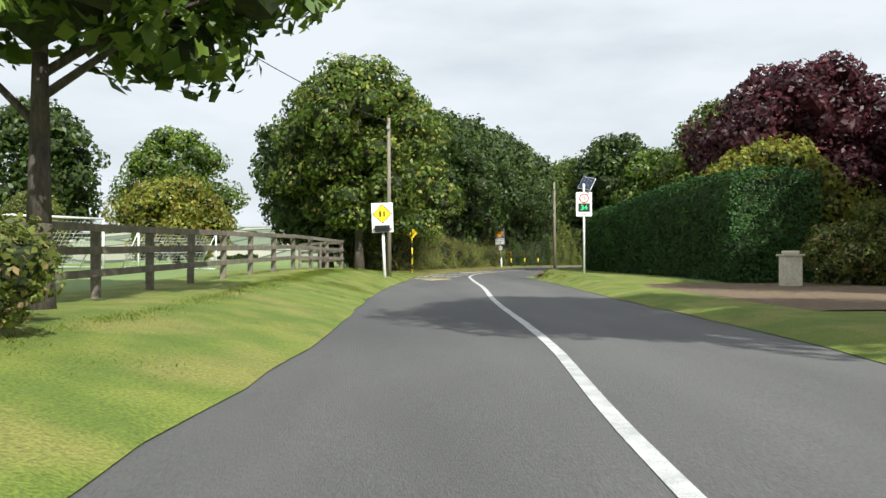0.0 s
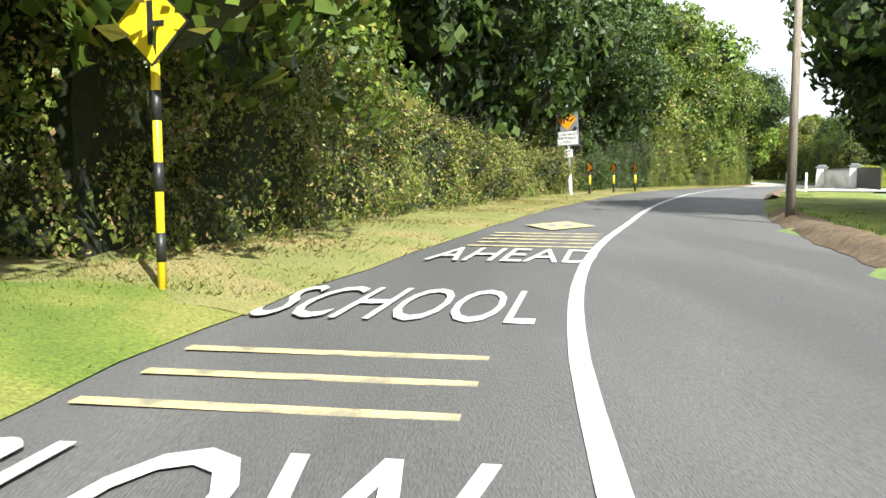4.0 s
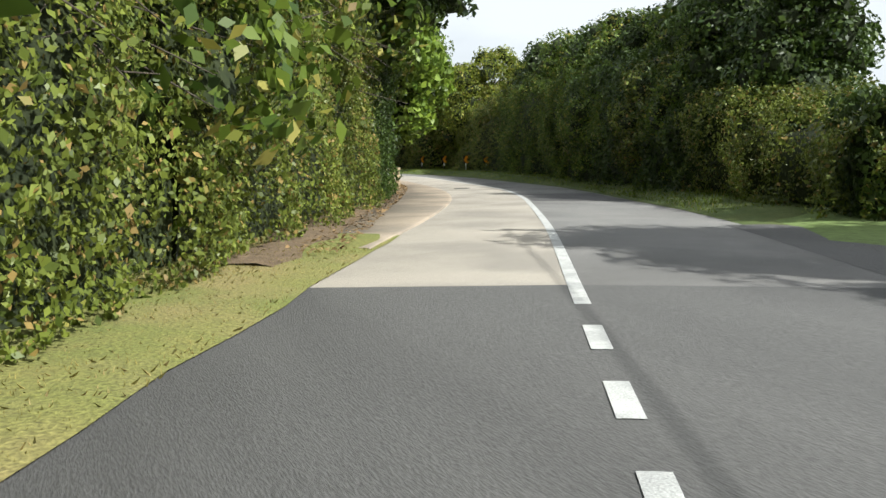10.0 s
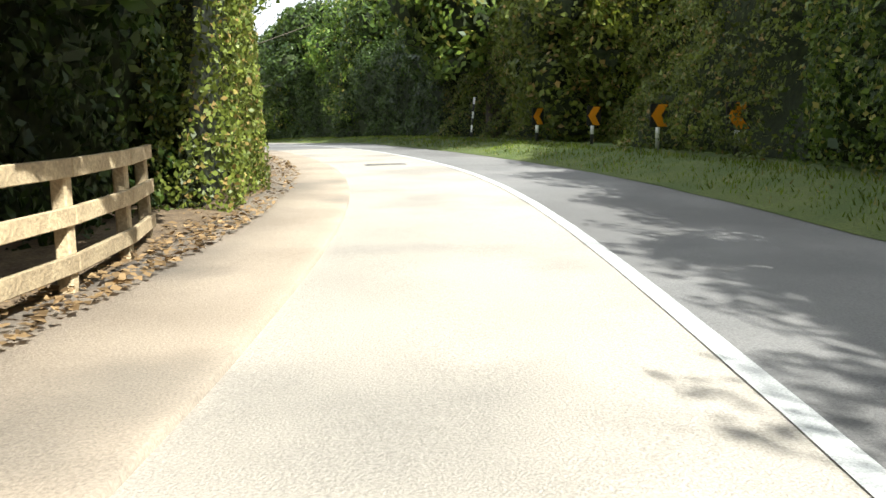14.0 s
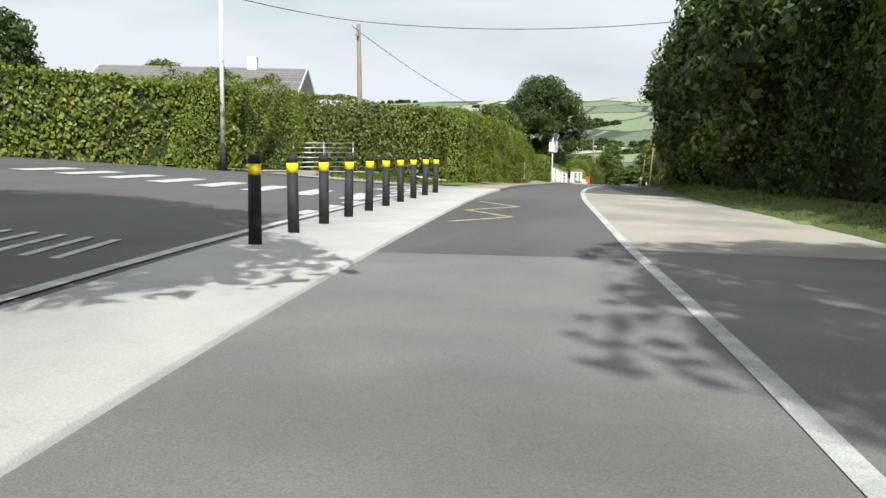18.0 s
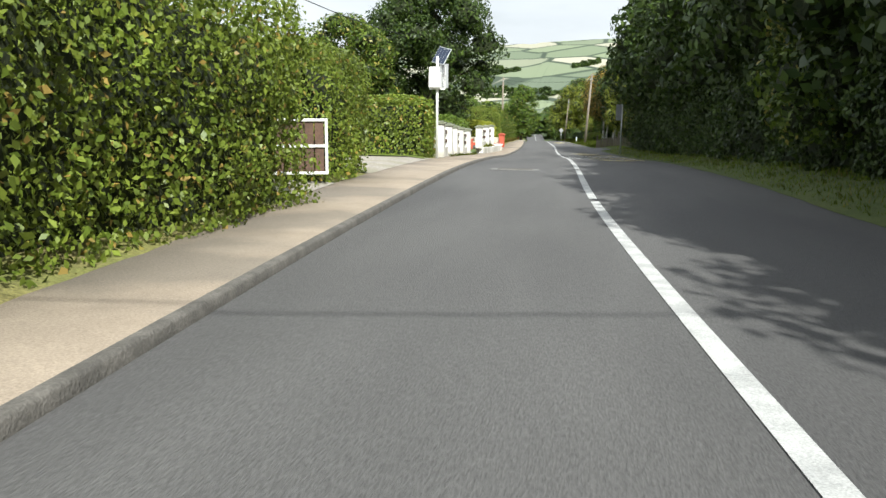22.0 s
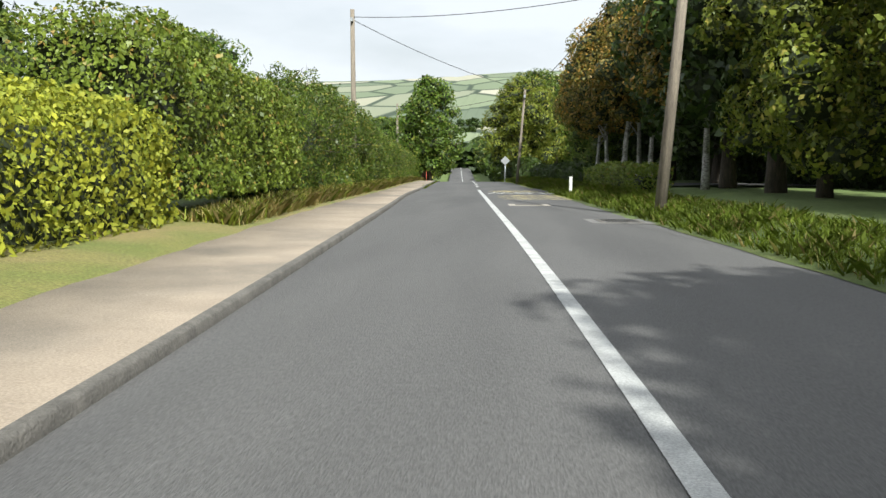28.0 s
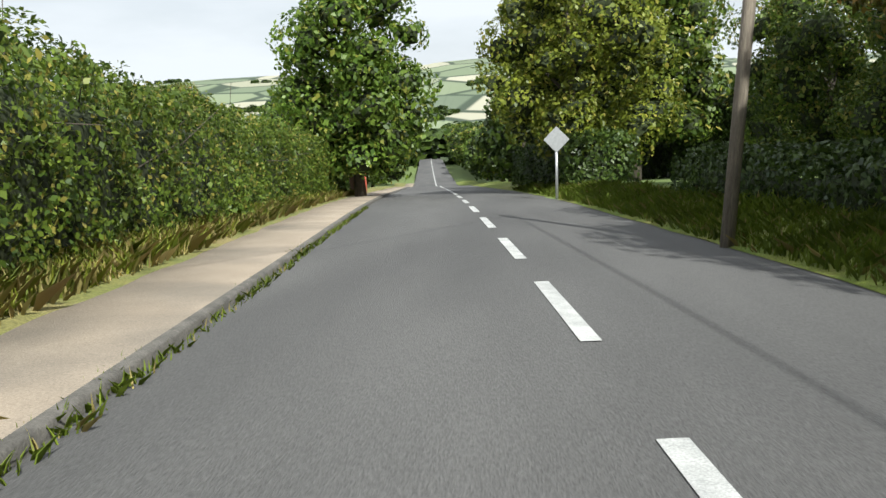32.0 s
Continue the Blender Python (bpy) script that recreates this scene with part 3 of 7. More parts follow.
# ---- road, footpaths and verges ----
CAMBER = 0.03
ribbon("road_west", ASPHALT, -60, 107, [at(ROAD_LEFT, -0.12, -0.02), at(ROAD_LEFT, 0, 0), at(ROAD_MID, 0, CAMBER), at(ROAD_RIGHT, 0, 0), at(ROAD_RIGHT, 0.12, -0.03)],
       label="grey asphalt country road with worn edges", category="road")
# near lane: the grey stretch from 167 has the corner's shade in its colour
for a, b, mat in ((107, 167, PALE_ROAD), (167, 182, GREY_ROAD)):
  ribbon("road_bend_near_lane" if a < 150 else "road_worn_lane", mat, a, b, [at(ROAD_LEFT, -0.1, -0.02), at(ROAD_LEFT, 0, 0), at(ROAD_MID, 0, CAMBER)],
       label="pale worn road surface in the bend, greyed where shaded", category="road")
# far lane: up to 183 the tree shade is put into the grey surface
for a, b, mat in ((107, 183, GREY_ROAD), (183, 200, PALE_ROAD)):
  ribbon("road_bend_far_lane" if a < 150 else "road_pale_lane", mat, a, b, [at(ROAD_MID, 0, CAMBER), at(ROAD_RIGHT, 0, 0), at(ROAD_RIGHT, 0.12, -0.03)],
       label="road lane, grey with tree shade in the bend, pale beyond", category="road")
ribbon("road_patch", ASPHALT, 122.2, 128.4, [at(ROAD_MID, 0.12, CAMBER + 0.003), at(ROAD_MID, 0.2, CAMBER + 0.004), at(ROAD_RIGHT, -0.1, 0.006)], label="dark asphalt patch in the far lane", category="road")
ribbon("road_junction_lane", ASPHALT, 182, 200, [at(ROAD_LEFT, -0.1, -0.02), at(ROAD_LEFT, 0, 0), at(ROAD_MID, 0, CAMBER)],
       label="dark asphalt lane beside the junction", category="road")
ribbon("road_east", ASPHALT, 200, 1100, [at(ROAD_LEFT, -0.12, -0.02), at(ROAD_LEFT, 0, 0), at(ROAD_MID, 0, CAMBER), at(ROAD_RIGHT, 0, 0), at(ROAD_RIGHT, 0.12, -0.03)],
       label="straight grey asphalt road running downhill", category="road", step=3)


def paved(name, mat, s0, s1, back=PATH_BACK, high=0.08, label="", step=1.2):
    """A footpath with its kerb, from the road's left edge to its back edge; high: its height over the road, a number or a function of s."""
    up_to = high if callable(high) else (lambda s: high + 0 * s)
    edge = lambda dd, hh: (lambda s: (ROAD_LEFT(s) + dd, up_to(s) + hh))
    return ribbon(name, mat, s0, s1, [at(ROAD_LEFT, 0, -0.02), edge(-0.015, -0.01), edge(-0.03, 0), edge(-0.14, 0),
                                      lambda s: (back(s), up_to(s) + 0.01), lambda s: (back(s) - 0.02, up_to(s) - 0.12)],
                  step=step, label=label, category="footpath")


paved("pavement_bend", FOOTPATH, 110, 174, label="brown concrete footpath in the bend", high=0.04)
paved("pavement_corner", NEW_PATH, 174, 200.6, keyed("174:-3.3 182:-3.55 201:-3.45"), keyed("174:0.04 192:0.04 206:0.08"), "new pale concrete footpath at the junction")
paved("pavement_hill", FOOTPATH, 200.6, 420, high=keyed("174:0.04 192:0.04 206:0.08"), label="worn brown concrete footpath beside the hill road")
ribbon("kerb", KERB, 200.4, 420, [at(ROAD_LEFT, 0.012, -0.02), lambda s: (ROAD_LEFT(s) + 0.012, 0.066 - 0.03 * np.clip((206 - s) / 6, 0, 1)), lambda s: (ROAD_LEFT(s) - 0.008, 0.084 - 0.03 * np.clip((206 - s) / 6, 0, 1)), lambda s: (ROAD_LEFT(s) - 0.07, 0.085 - 0.03 * np.clip((206 - s) / 6, 0, 1))],
       label="low dark kerb stones", category="kerb", step=1.2)


# ---- road markings ----
def line_mark(name, mat, s0, s1, mid, width, label, step=1.0, h=0.006):
    base = lambda s, d: CAMBER * (1 - np.clip(np.abs(d - ROAD_MID(s)) / 2.8, 0, 1)) + h
    return ribbon(name, mat, s0, s1, [lambda s: (mid(s) - width / 2, base(s, mid(s) - width / 2)), lambda s: (mid(s), base(s, mid(s))), lambda s: (mid(s) + width / 2, base(s, mid(s) + width / 2))],
                  step, label, "road marking")


GAPS = [(-60, 102.6), (103.2, 103.8), (104.5, 105.2), (106, 200), (200.6, 220.9), (221.3, 229.8), (230.3, 238.2), (238.7, 253.8), (254.2, 306)]
for a, b in GAPS:
    line_mark("centre_line", PAINT, a, b, ROAD_MID, 0.13, "worn white centre line painted on the road")
for k in range(13):
    line_mark("centre_dash", PAINT, 311.4 + 4.1 * k, 313.8 + 4.1 * k, ROAD_MID, 0.13, "white dash of the centre line")
line_mark("centre_line_far", PAINT, 365, 900, ROAD_MID, 0.14, "far white centre line", 4)



# ---- plants ----
rng = np.random.default_rng(7)


def waves(p, scale, seed, n=5):
    """A smooth random field in -1..1 at the places p."""
    r = np.random.default_rng(seed)
    out = 0
    for k in range(n):
        v = r.normal(size=3) / scale * (1 + 0.5 * k)
        out = out + np.sin(p @ v + r.uniform(0, 6.28)) / (1 + 0.4 * k)
    return out / n * 1.8


def leaf_mesh(name, at_points, normals, size, mat, long=1.65, droop=0.2, spread=0.6, jitter=0.35):
    """One mesh of single leaves: kite-shaped, slightly folded, facing roughly along the normals."""
    n = len(at_points)
    nn = normals + rng.normal(size=(n, 3)) * spread
    nn /= np.linalg.norm(nn, axis=1)[:, None] + 1e-9
    ref = rng.normal(size=(n, 3))
    ref[:, 2] -= droop * 3
    u = ref - (ref * nn).sum(1)[:, None] * nn
    u /= np.linalg.norm(u, axis=1)[:, None] + 1e-9
    w = np.cross(nn, u)
    sz = size * (1 + jitter * rng.normal(size=n)).clip(0.45, 1.9)
    sz = sz[:, None]
    a = at_points - u * sz * long * 0.5
    c = at_points + u * sz * long * 0.5
    mid = at_points - u * sz * 0.08
    b = mid + w * sz * 0.5 + nn * sz * 0.14
    e = mid - w * sz * 0.5 + nn * sz * 0.14
    co = np.stack([a, b, c, e], 1).reshape(-1, 3).astype(np.float32)
    me = bpy.data.meshes.new(name)
    me.vertices.add(4 * n)
    me.vertices.foreach_set("co", co.ravel())
    me.loops.add(4 * n)
    me.loops.foreach_set("vertex_index", np.arange(4 * n, dtype=np.int32))
    me.polygons.add(n)
    me.polygons.foreach_set("loop_start", np.arange(0, 4 * n, 4, dtype=np.int32))
    me.materials.append(mat)
    me.update(calc_edges=True)
    return me


def hedge(label, s0, s1, face, width, tall, mat=None, density=80, leaf=0.12, rough=0.22, foot=0.0, seed=1, name="hedge", ends=(True, True), sharp=0.35,
          back=0.08, twigs=0, category="hedge", core_back=0.3, top_share=1.0, spread=0.65, lowgap=0.0):
    """A hedge along the road: a dark inner body and a skin of leaves. face: d of the side towards the road, width > 0 away from it to the right
    and < 0 to the left; tall: height over the ground, a number or a function of s."""
    mat = mat or LEAF_HEDGE
    face_f = face if callable(face) else (lambda s: face + 0 * np.asarray(s, float))
    tall_f = tall if callable(tall) else (lambda s: tall + 0 * np.asarray(s, float))
    way = 1.0 if width > 0 else -1.0

    def section(s, u, inset=0.0):
        """u from 0 (foot towards the road) over the top to 1 (foot behind)."""
        top = tall_f(s) - inset
        wide = abs(width) - 2 * inset
        a = u * 3.0
        side = np.where(a < 1, 0.0, np.where(a < 2, a - 1, 1.0))
        up = np.where(a < 1, a, np.where(a < 2, 1.0, 3 - a))
        bulge = sharp * np.sin(np.clip(side, 0, 1) * math.pi) * 0.35
        lean = np.where(up > 0.8, (up - 0.8) / 0.2, 0) * sharp * 0.5
        lean = np.where(a < 1, lean, np.where(a < 2, lean * (1 - 2 * side), -lean))
        p = P(s, face_f(s) + way * (inset + side * wide + lean), 0)
        g = ground_h(s, face_f(s))
        p[..., 2] += g + lowgap + (top - lowgap) * up + bulge
        c, t = axis_at(s)
        out = np.stack([t[..., 1], -t[..., 0], 0 * t[..., 0]], -1) * way
        nrm = np.where((a < 1)[..., None], -out, np.where((a < 2)[..., None], np.array([0, 0, 1.0]), out))
        nrm = nrm + np.array([0, 0, 1.0]) * (np.clip(up, 0, 1) ** 3 * 0.5)[..., None]
        nrm /= np.linalg.norm(nrm, axis=-1)[..., None]
        push = rough * (waves(p, 0.9, seed) + 0.6 * waves(p, 0.35, seed + 1)) + rough * 0.8 * waves(p, 3.0, seed + 2)
        return p + nrm * push[..., None], nrm

    mid_s = (s0 + s1) / 2
    base = V(mid_s, float(face_f(mid_s)) + width / 2, float(ground_h(mid_s, float(face_f(mid_s)))))
    ob = thing(name, Matrix.Translation(base), label, category)
    # inner body, near black for the shade behind the leaves
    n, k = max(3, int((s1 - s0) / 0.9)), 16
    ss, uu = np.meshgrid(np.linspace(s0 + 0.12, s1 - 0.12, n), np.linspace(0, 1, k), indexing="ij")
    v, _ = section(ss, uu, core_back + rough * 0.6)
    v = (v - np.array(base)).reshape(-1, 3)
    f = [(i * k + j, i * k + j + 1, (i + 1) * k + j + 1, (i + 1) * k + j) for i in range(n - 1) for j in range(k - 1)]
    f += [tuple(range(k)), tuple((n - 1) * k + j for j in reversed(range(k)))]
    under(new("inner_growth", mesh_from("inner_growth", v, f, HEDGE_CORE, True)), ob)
    # leaves
    h_mean, w_abs = float(np.mean(tall_f(np.linspace(s0, s1, 9)))), abs(width)
    shares = np.array([h_mean, min(w_abs, 4.0) * top_share, h_mean * back])
    total = int((s1 - s0) * shares.sum() * density * 3.3)
    which = rng.choice(3, total, p=shares / shares.sum())
    u = (which + rng.random(total)) / 3
    p, nm = section(rng.uniform(s0, s1, total), u)
    allp, alln = [p + nm * (0.07 - np.abs(rng.normal(size=(total, 1))) * 0.15)], [nm]
    for on, se, sg in ((ends[0], s0, -1), (ends[1], s1, 1)):
        if on:
            m = int(h_mean * w_abs * density * 3.2)
            side, up = rng.random(m), rng.random(m)
            se_v = np.full(m, se)
            q = P(se_v, face_f(se_v) + way * side * w_abs, 0)
            q[:, 2] += ground_h(se_v, face_f(se_v)) + lowgap + (tall_f(se_v) - lowgap) * up
            t3 = np.c_[axis_at(se_v)[1], np.zeros(m)] * sg
            q = q + t3 * (rough * (waves(q, 0.9, seed + 5) + 0.3))[:, None]
            allp.append(q)
            alln.append(t3)
    pts = np.concatenate(allp) - np.array(base)
    lv = under(new("leaves", leaf_mesh("leaves", pts, np.concatenate(alln), leaf * 0.54, mat, spread=spread)), ob)
    tagged(lv, kind="stuff")
    if twigs:
        bm = bmesh.new()
        for _ in range(twigs):
            s, uq = rng.uniform(s0, s1), rng.uniform(0.12, 0.6)
            q, nq = section(np.array([s]), np.array([uq]))
            a = Vector(q[0] - np.array(base)) - Vector(nq[0]) * 0.25
            b = a + Vector(nq[0] + rng.normal(size=3) * 0.7) * rng.uniform(0.3, 0.7)
            rod(a, b, 0.012, 0.004, 4, bm)
        tagged(part("bare_twig", bm, BARK, ob, "thin bare twigs"), kind="stuff")
    return ob


def ground_h(s, d):
    """Height of the ground over the road's level at s, d."""
    return lift(s, d)


def crown_points(clumps, per_area, flat=0.75):
    """Leaf places and directions on the outsides of leafy clumps (x, y, z, r)."""
    pts, nrm = [], []
    for x, y, z, r in clumps:
        m = int(4 * math.pi * r * r * per_area)
        v = rng.normal(size=(m, 3))
        v /= np.linalg.norm(v, axis=1)[:, None]
        v = v[v[:, 2] > -0.75]
        rr = r * (1 + 0.28 * waves(v * r, 0.35 * r + 0.05, int(abs(x * 91 + y * 37 + z * 13)) % 9973)[:, None] - 0.35 * rng.random((len(v), 1)) ** 2)
        q = v * rr * np.array([1, 1, flat]) + np.array([x, y, z])
        keep = np.ones(len(q), bool)
        for X, Y, Z, R in clumps:
            if (X, Y, Z) != (x, y, z):
                keep &= ((q - np.array([X, Y, Z])) ** 2 / np.array([1, 1, flat * flat])).sum(1) > (0.66 * R) ** 2
        pts.append(q[keep])
        nrm.append((v * np.array([1, 1, 1.4]))[keep])
    return np.concatenate(pts), np.concatenate(nrm)


def tree_shape(seed, tall, spread, low=0.25, clumps=26, clump_r=(0.9, 1.6), per_area=14, leaf=0.2, mat=None, trunk=0.22, shape="round", limbs=7, bark=None):
    """Meshes of a tree: tapered trunk with limbs, and a crown of leafy clumps with gaps between them."""
    global rng
    rng = np.random.default_rng(seed)
    r = np.random.default_rng(seed + 50)
    cl = []
    for k in range(clumps):
        f = (k + 0.5) / clumps
        z = tall * (low + (0.96 - low) * f)
        if shape == "round":
            prof = math.sin(math.pi * min(1, 0.12 + 0.86 * f)) ** 0.6
        elif shape == "column":
            prof = 0.95 * (1 - 0.75 * f ** 3)
        else:
            prof = max(0.08, 1 - f)
        a = k * 2.4 + r.uniform(-0.5, 0.5)
        rad = spread * prof * (0.45 + 0.55 * math.sqrt(r.random()))
        cr = r.uniform(*clump_r) * (0.75 + 0.5 * prof)
        cl.append((rad * math.cos(a), rad * math.sin(a), min(z, tall - cr * 0.7), cr))
    cl.append((0, 0, tall * 0.55, spread * 0.5))
    pts, nrm = crown_points(cl, per_area)
    crown = leaf_mesh("crown", pts, nrm, leaf, mat or LEAF_TREE)
    bm = bmesh.new()
    bend = Vector((r.uniform(-0.3, 0.3), r.uniform(-0.3, 0.3), 0))
    pa, top = Vector((0, 0, -0.2)), tall * 0.72
    levels = [Vector((0, 0, -0.2))] + [bend * (k / 5) * 1.5 + Vector((0, 0, top * k / 5)) for k in range(1, 6)]
    for k, (a, b) in enumerate(zip(levels, levels[1:])):
        rod(a, b, trunk * (1.25 if k == 0 else 1 - k / 6.5), trunk * (1 - (k + 1) / 6.5), 9, bm)
    for k in range(limbs):
        c = cl[int((k + 0.5) * len(cl) / limbs) % len(cl)]
        z0 = min(top * 0.95, max(tall * low * 0.6, c[2] * 0.62))
        a = bend * 1.5 * z0 / top + Vector((0, 0, z0))
        m = a.lerp(Vector(c[:3]), 0.55) + Vector((0, 0, 0.25))
        rod(a, m, trunk * 0.36, trunk * 0.22, 6, bm)
        rod(m, Vector(c[:3]), trunk * 0.22, trunk * 0.06, 6, bm)
    me = bpy.data.meshes.new("trunk")
    bm.to_mesh(me)
    bm.free()
    me.materials.append(bark or BARK)
    # inner shade: near-black bodies for the shaded mass of twigs and leaves in the middle of the clumps
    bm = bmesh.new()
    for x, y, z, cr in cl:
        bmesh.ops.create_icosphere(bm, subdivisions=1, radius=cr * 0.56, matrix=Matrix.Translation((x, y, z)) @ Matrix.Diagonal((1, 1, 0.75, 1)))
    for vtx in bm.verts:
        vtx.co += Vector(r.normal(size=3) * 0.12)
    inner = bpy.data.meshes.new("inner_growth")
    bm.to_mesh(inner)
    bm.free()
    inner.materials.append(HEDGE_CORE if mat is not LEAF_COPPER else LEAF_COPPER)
    return me, crown, inner


def plant_tree(shape, s, d, label, turn=0.0, size=1.0, category="tree", group="", h=None, name="tree", low=0.0):
    m = turned(s, d, float(ground_h(s, d)) + low if h is None else h, turn) @ Matrix.Diagonal((size, size, size, 1))
    ob = thing(name, m, label, category, group)
    trunk, crown, inner = shape
    shared("trunk", trunk, ob, Matrix())
    tagged(shared("crown", crown, ob, Matrix()), kind="stuff")
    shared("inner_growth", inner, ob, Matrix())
    return ob


ASH = [tree_shape(11 + k, 9.5 + k * 0.8, 3.2 + 0.2 * k, 0.2, 44, (0.7, 1.4), 25, 0.135, LEAF_MIX if k else LEAF_TREE, 0.24) for k in range(3)]
SYCAMORE = [tree_shape(31 + k, 10.5, 3.6, 0.18, 46, (0.8, 1.5), 15, 0.18, LEAF_DARK, 0.3) for k in range(3)]
SKIRT = [tree_shape(51 + k, 7.0 + k, 2.8, 0.06, 44, (0.65, 1.25), 52, 0.09, LEAF_MIX if k else LEAF_HEDGE, 0.16) for k in range(3)]
GOLD = [tree_shape(71, 5.2, 2.6, 0.2, 28, (0.7, 1.2), 50, 0.11, LEAF_GOLD, 0.15)]
COPPER = [tree_shape(81, 9.5, 4.0, 0.2, 40, (0.9, 1.7), 32, 0.14, LEAF_COPPER, 0.26)]
FAR_TREE = [tree_shape(91 + k, 8.5, 3.2, 0.12, 22, (1.1, 1.8), 7, 0.32, (LEAF_MIX, LEAF_DARK)[k], 0.22, limbs=4) for k in range(2)]
HILL_TREE = [tree_shape(171 + k, 7.5, 3.4, 0.05, 8, (1.8, 2.6), 0.6, 1.3, LEAF_DARK, 0.2, limbs=2) for k in range(2)]
BUSH = [tree_shape(111 + k, 2.4, 1.5, 0.08, 18, (0.45, 0.75), 90, 0.08, (LEAF_BRAMBLE, LEAF_HEDGE)[k], 0.06, limbs=4) for k in range(2)]
rng = np.random.default_rng(17)


def blades(name, s0, s1, d0, d1, count, tall, mat, label, lean=0.35, width=0.009):
    """Grass along a stretch of verge, standing on the ground."""
    s = rng.uniform(s0, s1, count)
    lo, hi = (d0(s) if callable(d0) else d0), (d1(s) if callable(d1) else d1)
    d = lo + (hi - lo) * rng.random(count)
    p = P(s, d, lift(s, d) - 0.03)
    big = tall * (0.45 + 0.9 * rng.random(count)) * (0.8 + 0.25 * waves(p, 1.5, 3))
    big = big.clip(tall * 0.25, None)
    a = rng.uniform(0, 6.28, count)
    out = np.stack([np.cos(a), np.sin(a), 0 * a], 1)
    acr = np.stack([-np.sin(a), np.cos(a), 0 * a], 1) * (width * (0.7 + 0.6 * rng.random(count)))[:, None]
    tip = p + out * (big * lean * rng.random(count))[:, None] * 1.6 + np.array([0, 0, 1.0]) * big[:, None]
    mid = p + out * (big * lean * 0.3)[:, None] + np.array([0, 0, 0.55]) * big[:, None]
    co = np.stack([p - acr, p + acr, mid + acr * 0.8, tip, mid - acr * 0.8], 1).reshape(-1, 3)
    me = bpy.data.meshes.new(name)
    me.vertices.add(5 * count)
    me.vertices.foreach_set("co", co.astype(np.float32).ravel())
    me.loops.add(5 * count)
    me.loops.foreach_set("vertex_index", np.arange(5 * count, dtype=np.int32))
    me.polygons.add(count)
    me.polygons.foreach_set("loop_start", np.arange(0, 5 * count, 5, dtype=np.int32))
    me.materials.append(mat)
    me.update(calc_edges=True)
    return tagged(new(name, me), label, "grass", kind="stuff")


# ---- verges, drives and the side road ----
for a, b, mat in ((-60, 46, GRASS), (45.6, 112, DRY_GRASS)):
  ribbon("verge_left_grass" if a < 0 else "verge_left_dry", mat, a, b, [at(ROAD_LEFT, 0.05, 0.012), at(ROAD_LEFT, -0.15, 0.03, True), at(ROAD_LEFT, -0.8, 0.02, True), at(ROAD_LEFT, -1.6, 0.02, True), at(ROAD_LEFT, -2.6, 0.02, True), at(ROAD_LEFT, -5, 0.01, True)],
       step=1.0, label="bright green mown grass verge" if a < 0 else "dry cut grass strip along the hedge", category="verge", wave=0.05)
ribbon("verge_right_grass", GRASS, -60, 108, [at(ROAD_RIGHT, -0.05, 0.01), at(ROAD_RIGHT, 0.15, 0.02, True), at(ROAD_RIGHT, 0.7, 0.03, True), at(ROAD_RIGHT, 2, 0.02, True), at(ROAD_RIGHT, 4, 0.01, True)],
       step=1.0, label="grass bank with a crumbling soil edge", category="verge", wave=0.06)
# first stretch: darker grass with the wood's shade in its colour
for a, b in ((113, 296), (295.8, 420)):
  rise = lambda s: np.clip((s - 112.6) / 3.5, 0, 1)
  ribbon("verge_wood" if a < 200 else "verge_birches", SHADED_GRASS if a < 200 else GRASS, a, b, [lambda s, dd=dd, hh=hh: (ROAD_RIGHT(s) + dd, (hh + 0.02 + lift(s, ROAD_RIGHT(s) + dd) * (dd > 0)) * rise(s) - 0.02) for dd, hh in ((-0.03, 0.008), (0.4, 0.03), (1.2, 0.03), (2.5, 0.02))],
       step=1.2, label="shaded rough grass verge" if a < 200 else "green grass verge before the low hedge", category="verge", wave=0.06)
ribbon("verge_hedge_foot", SOIL, 108, 174, [lambda s: (PATH_BACK(s) + 0.12, 0.055 + 0 * s), lambda s: (PATH_BACK(s) - 0.2, 0.1 + 0 * s), lambda s: (PATH_BACK(s) - 1.2, 0.08 + 0 * s)],
       step=0.8, label="leaf litter along the foot of the hedge", category="verge", wave=0.1)
for n, (a, b) in enumerate([(207.5, 219.2), (222.8, 225.4), (235.8, 240.4), (271, 420)]):
    ribbon("verge_hill_" + "abcd"[n], DRY_GRASS, a, b, [lambda s: (PATH_BACK(s) + 0.1, 0.078 + 0 * s), lambda s: (PATH_BACK(s) - 0.1, 0.11 + 0 * s), lambda s: (PATH_BACK(s) - 0.5, 0.17 + 0 * s), lambda s: (PATH_BACK(s) - 1.4, 0.2 + 0 * s)],
           step=0.8, label="dry cut grass at the back of the footpath", category="verge", wave=0.06)
ribbon("drive_right", SOIL, 14, 26, [at(ROAD_RIGHT, -0.05, 0.012), const(6.5, 0.04, True), const(9, 0.05, True), const(14, 0.05, True)], label="worn drive beside the hedge", category="drive")
ribbon("side_road_right", ASPHALT, 103.5, 113.6, [at(ROAD_RIGHT, -0.3, 0.006), const(5.5, 0.014), const(9, 0.1), const(24, 0.3)], label="grey side road joining between the walls", category="road")
ribbon("drive_white_gate", NEW_PATH, 82.2, 90.8, [at(ROAD_RIGHT, -0.25, 0.014), at(ROAD_RIGHT, 0.1, 0.04, True), const(5.2, 0.06, True), const(9.5, 0.06, True)], label="pale drive before the gateway", category="drive")
ribbon("side_road_left", ASPHALT, 173, 203, [lambda s: (PATH_BACK(s) + 0.08, 0.03 + 0 * s), const(-4.4, 0.0, True), const(-7, 0.0, True), const(-11, 0.0, True), const(-16, 0.0, True), const(-30, 0.0, True)],
       label="wide grey side road rising from the junction", category="road")
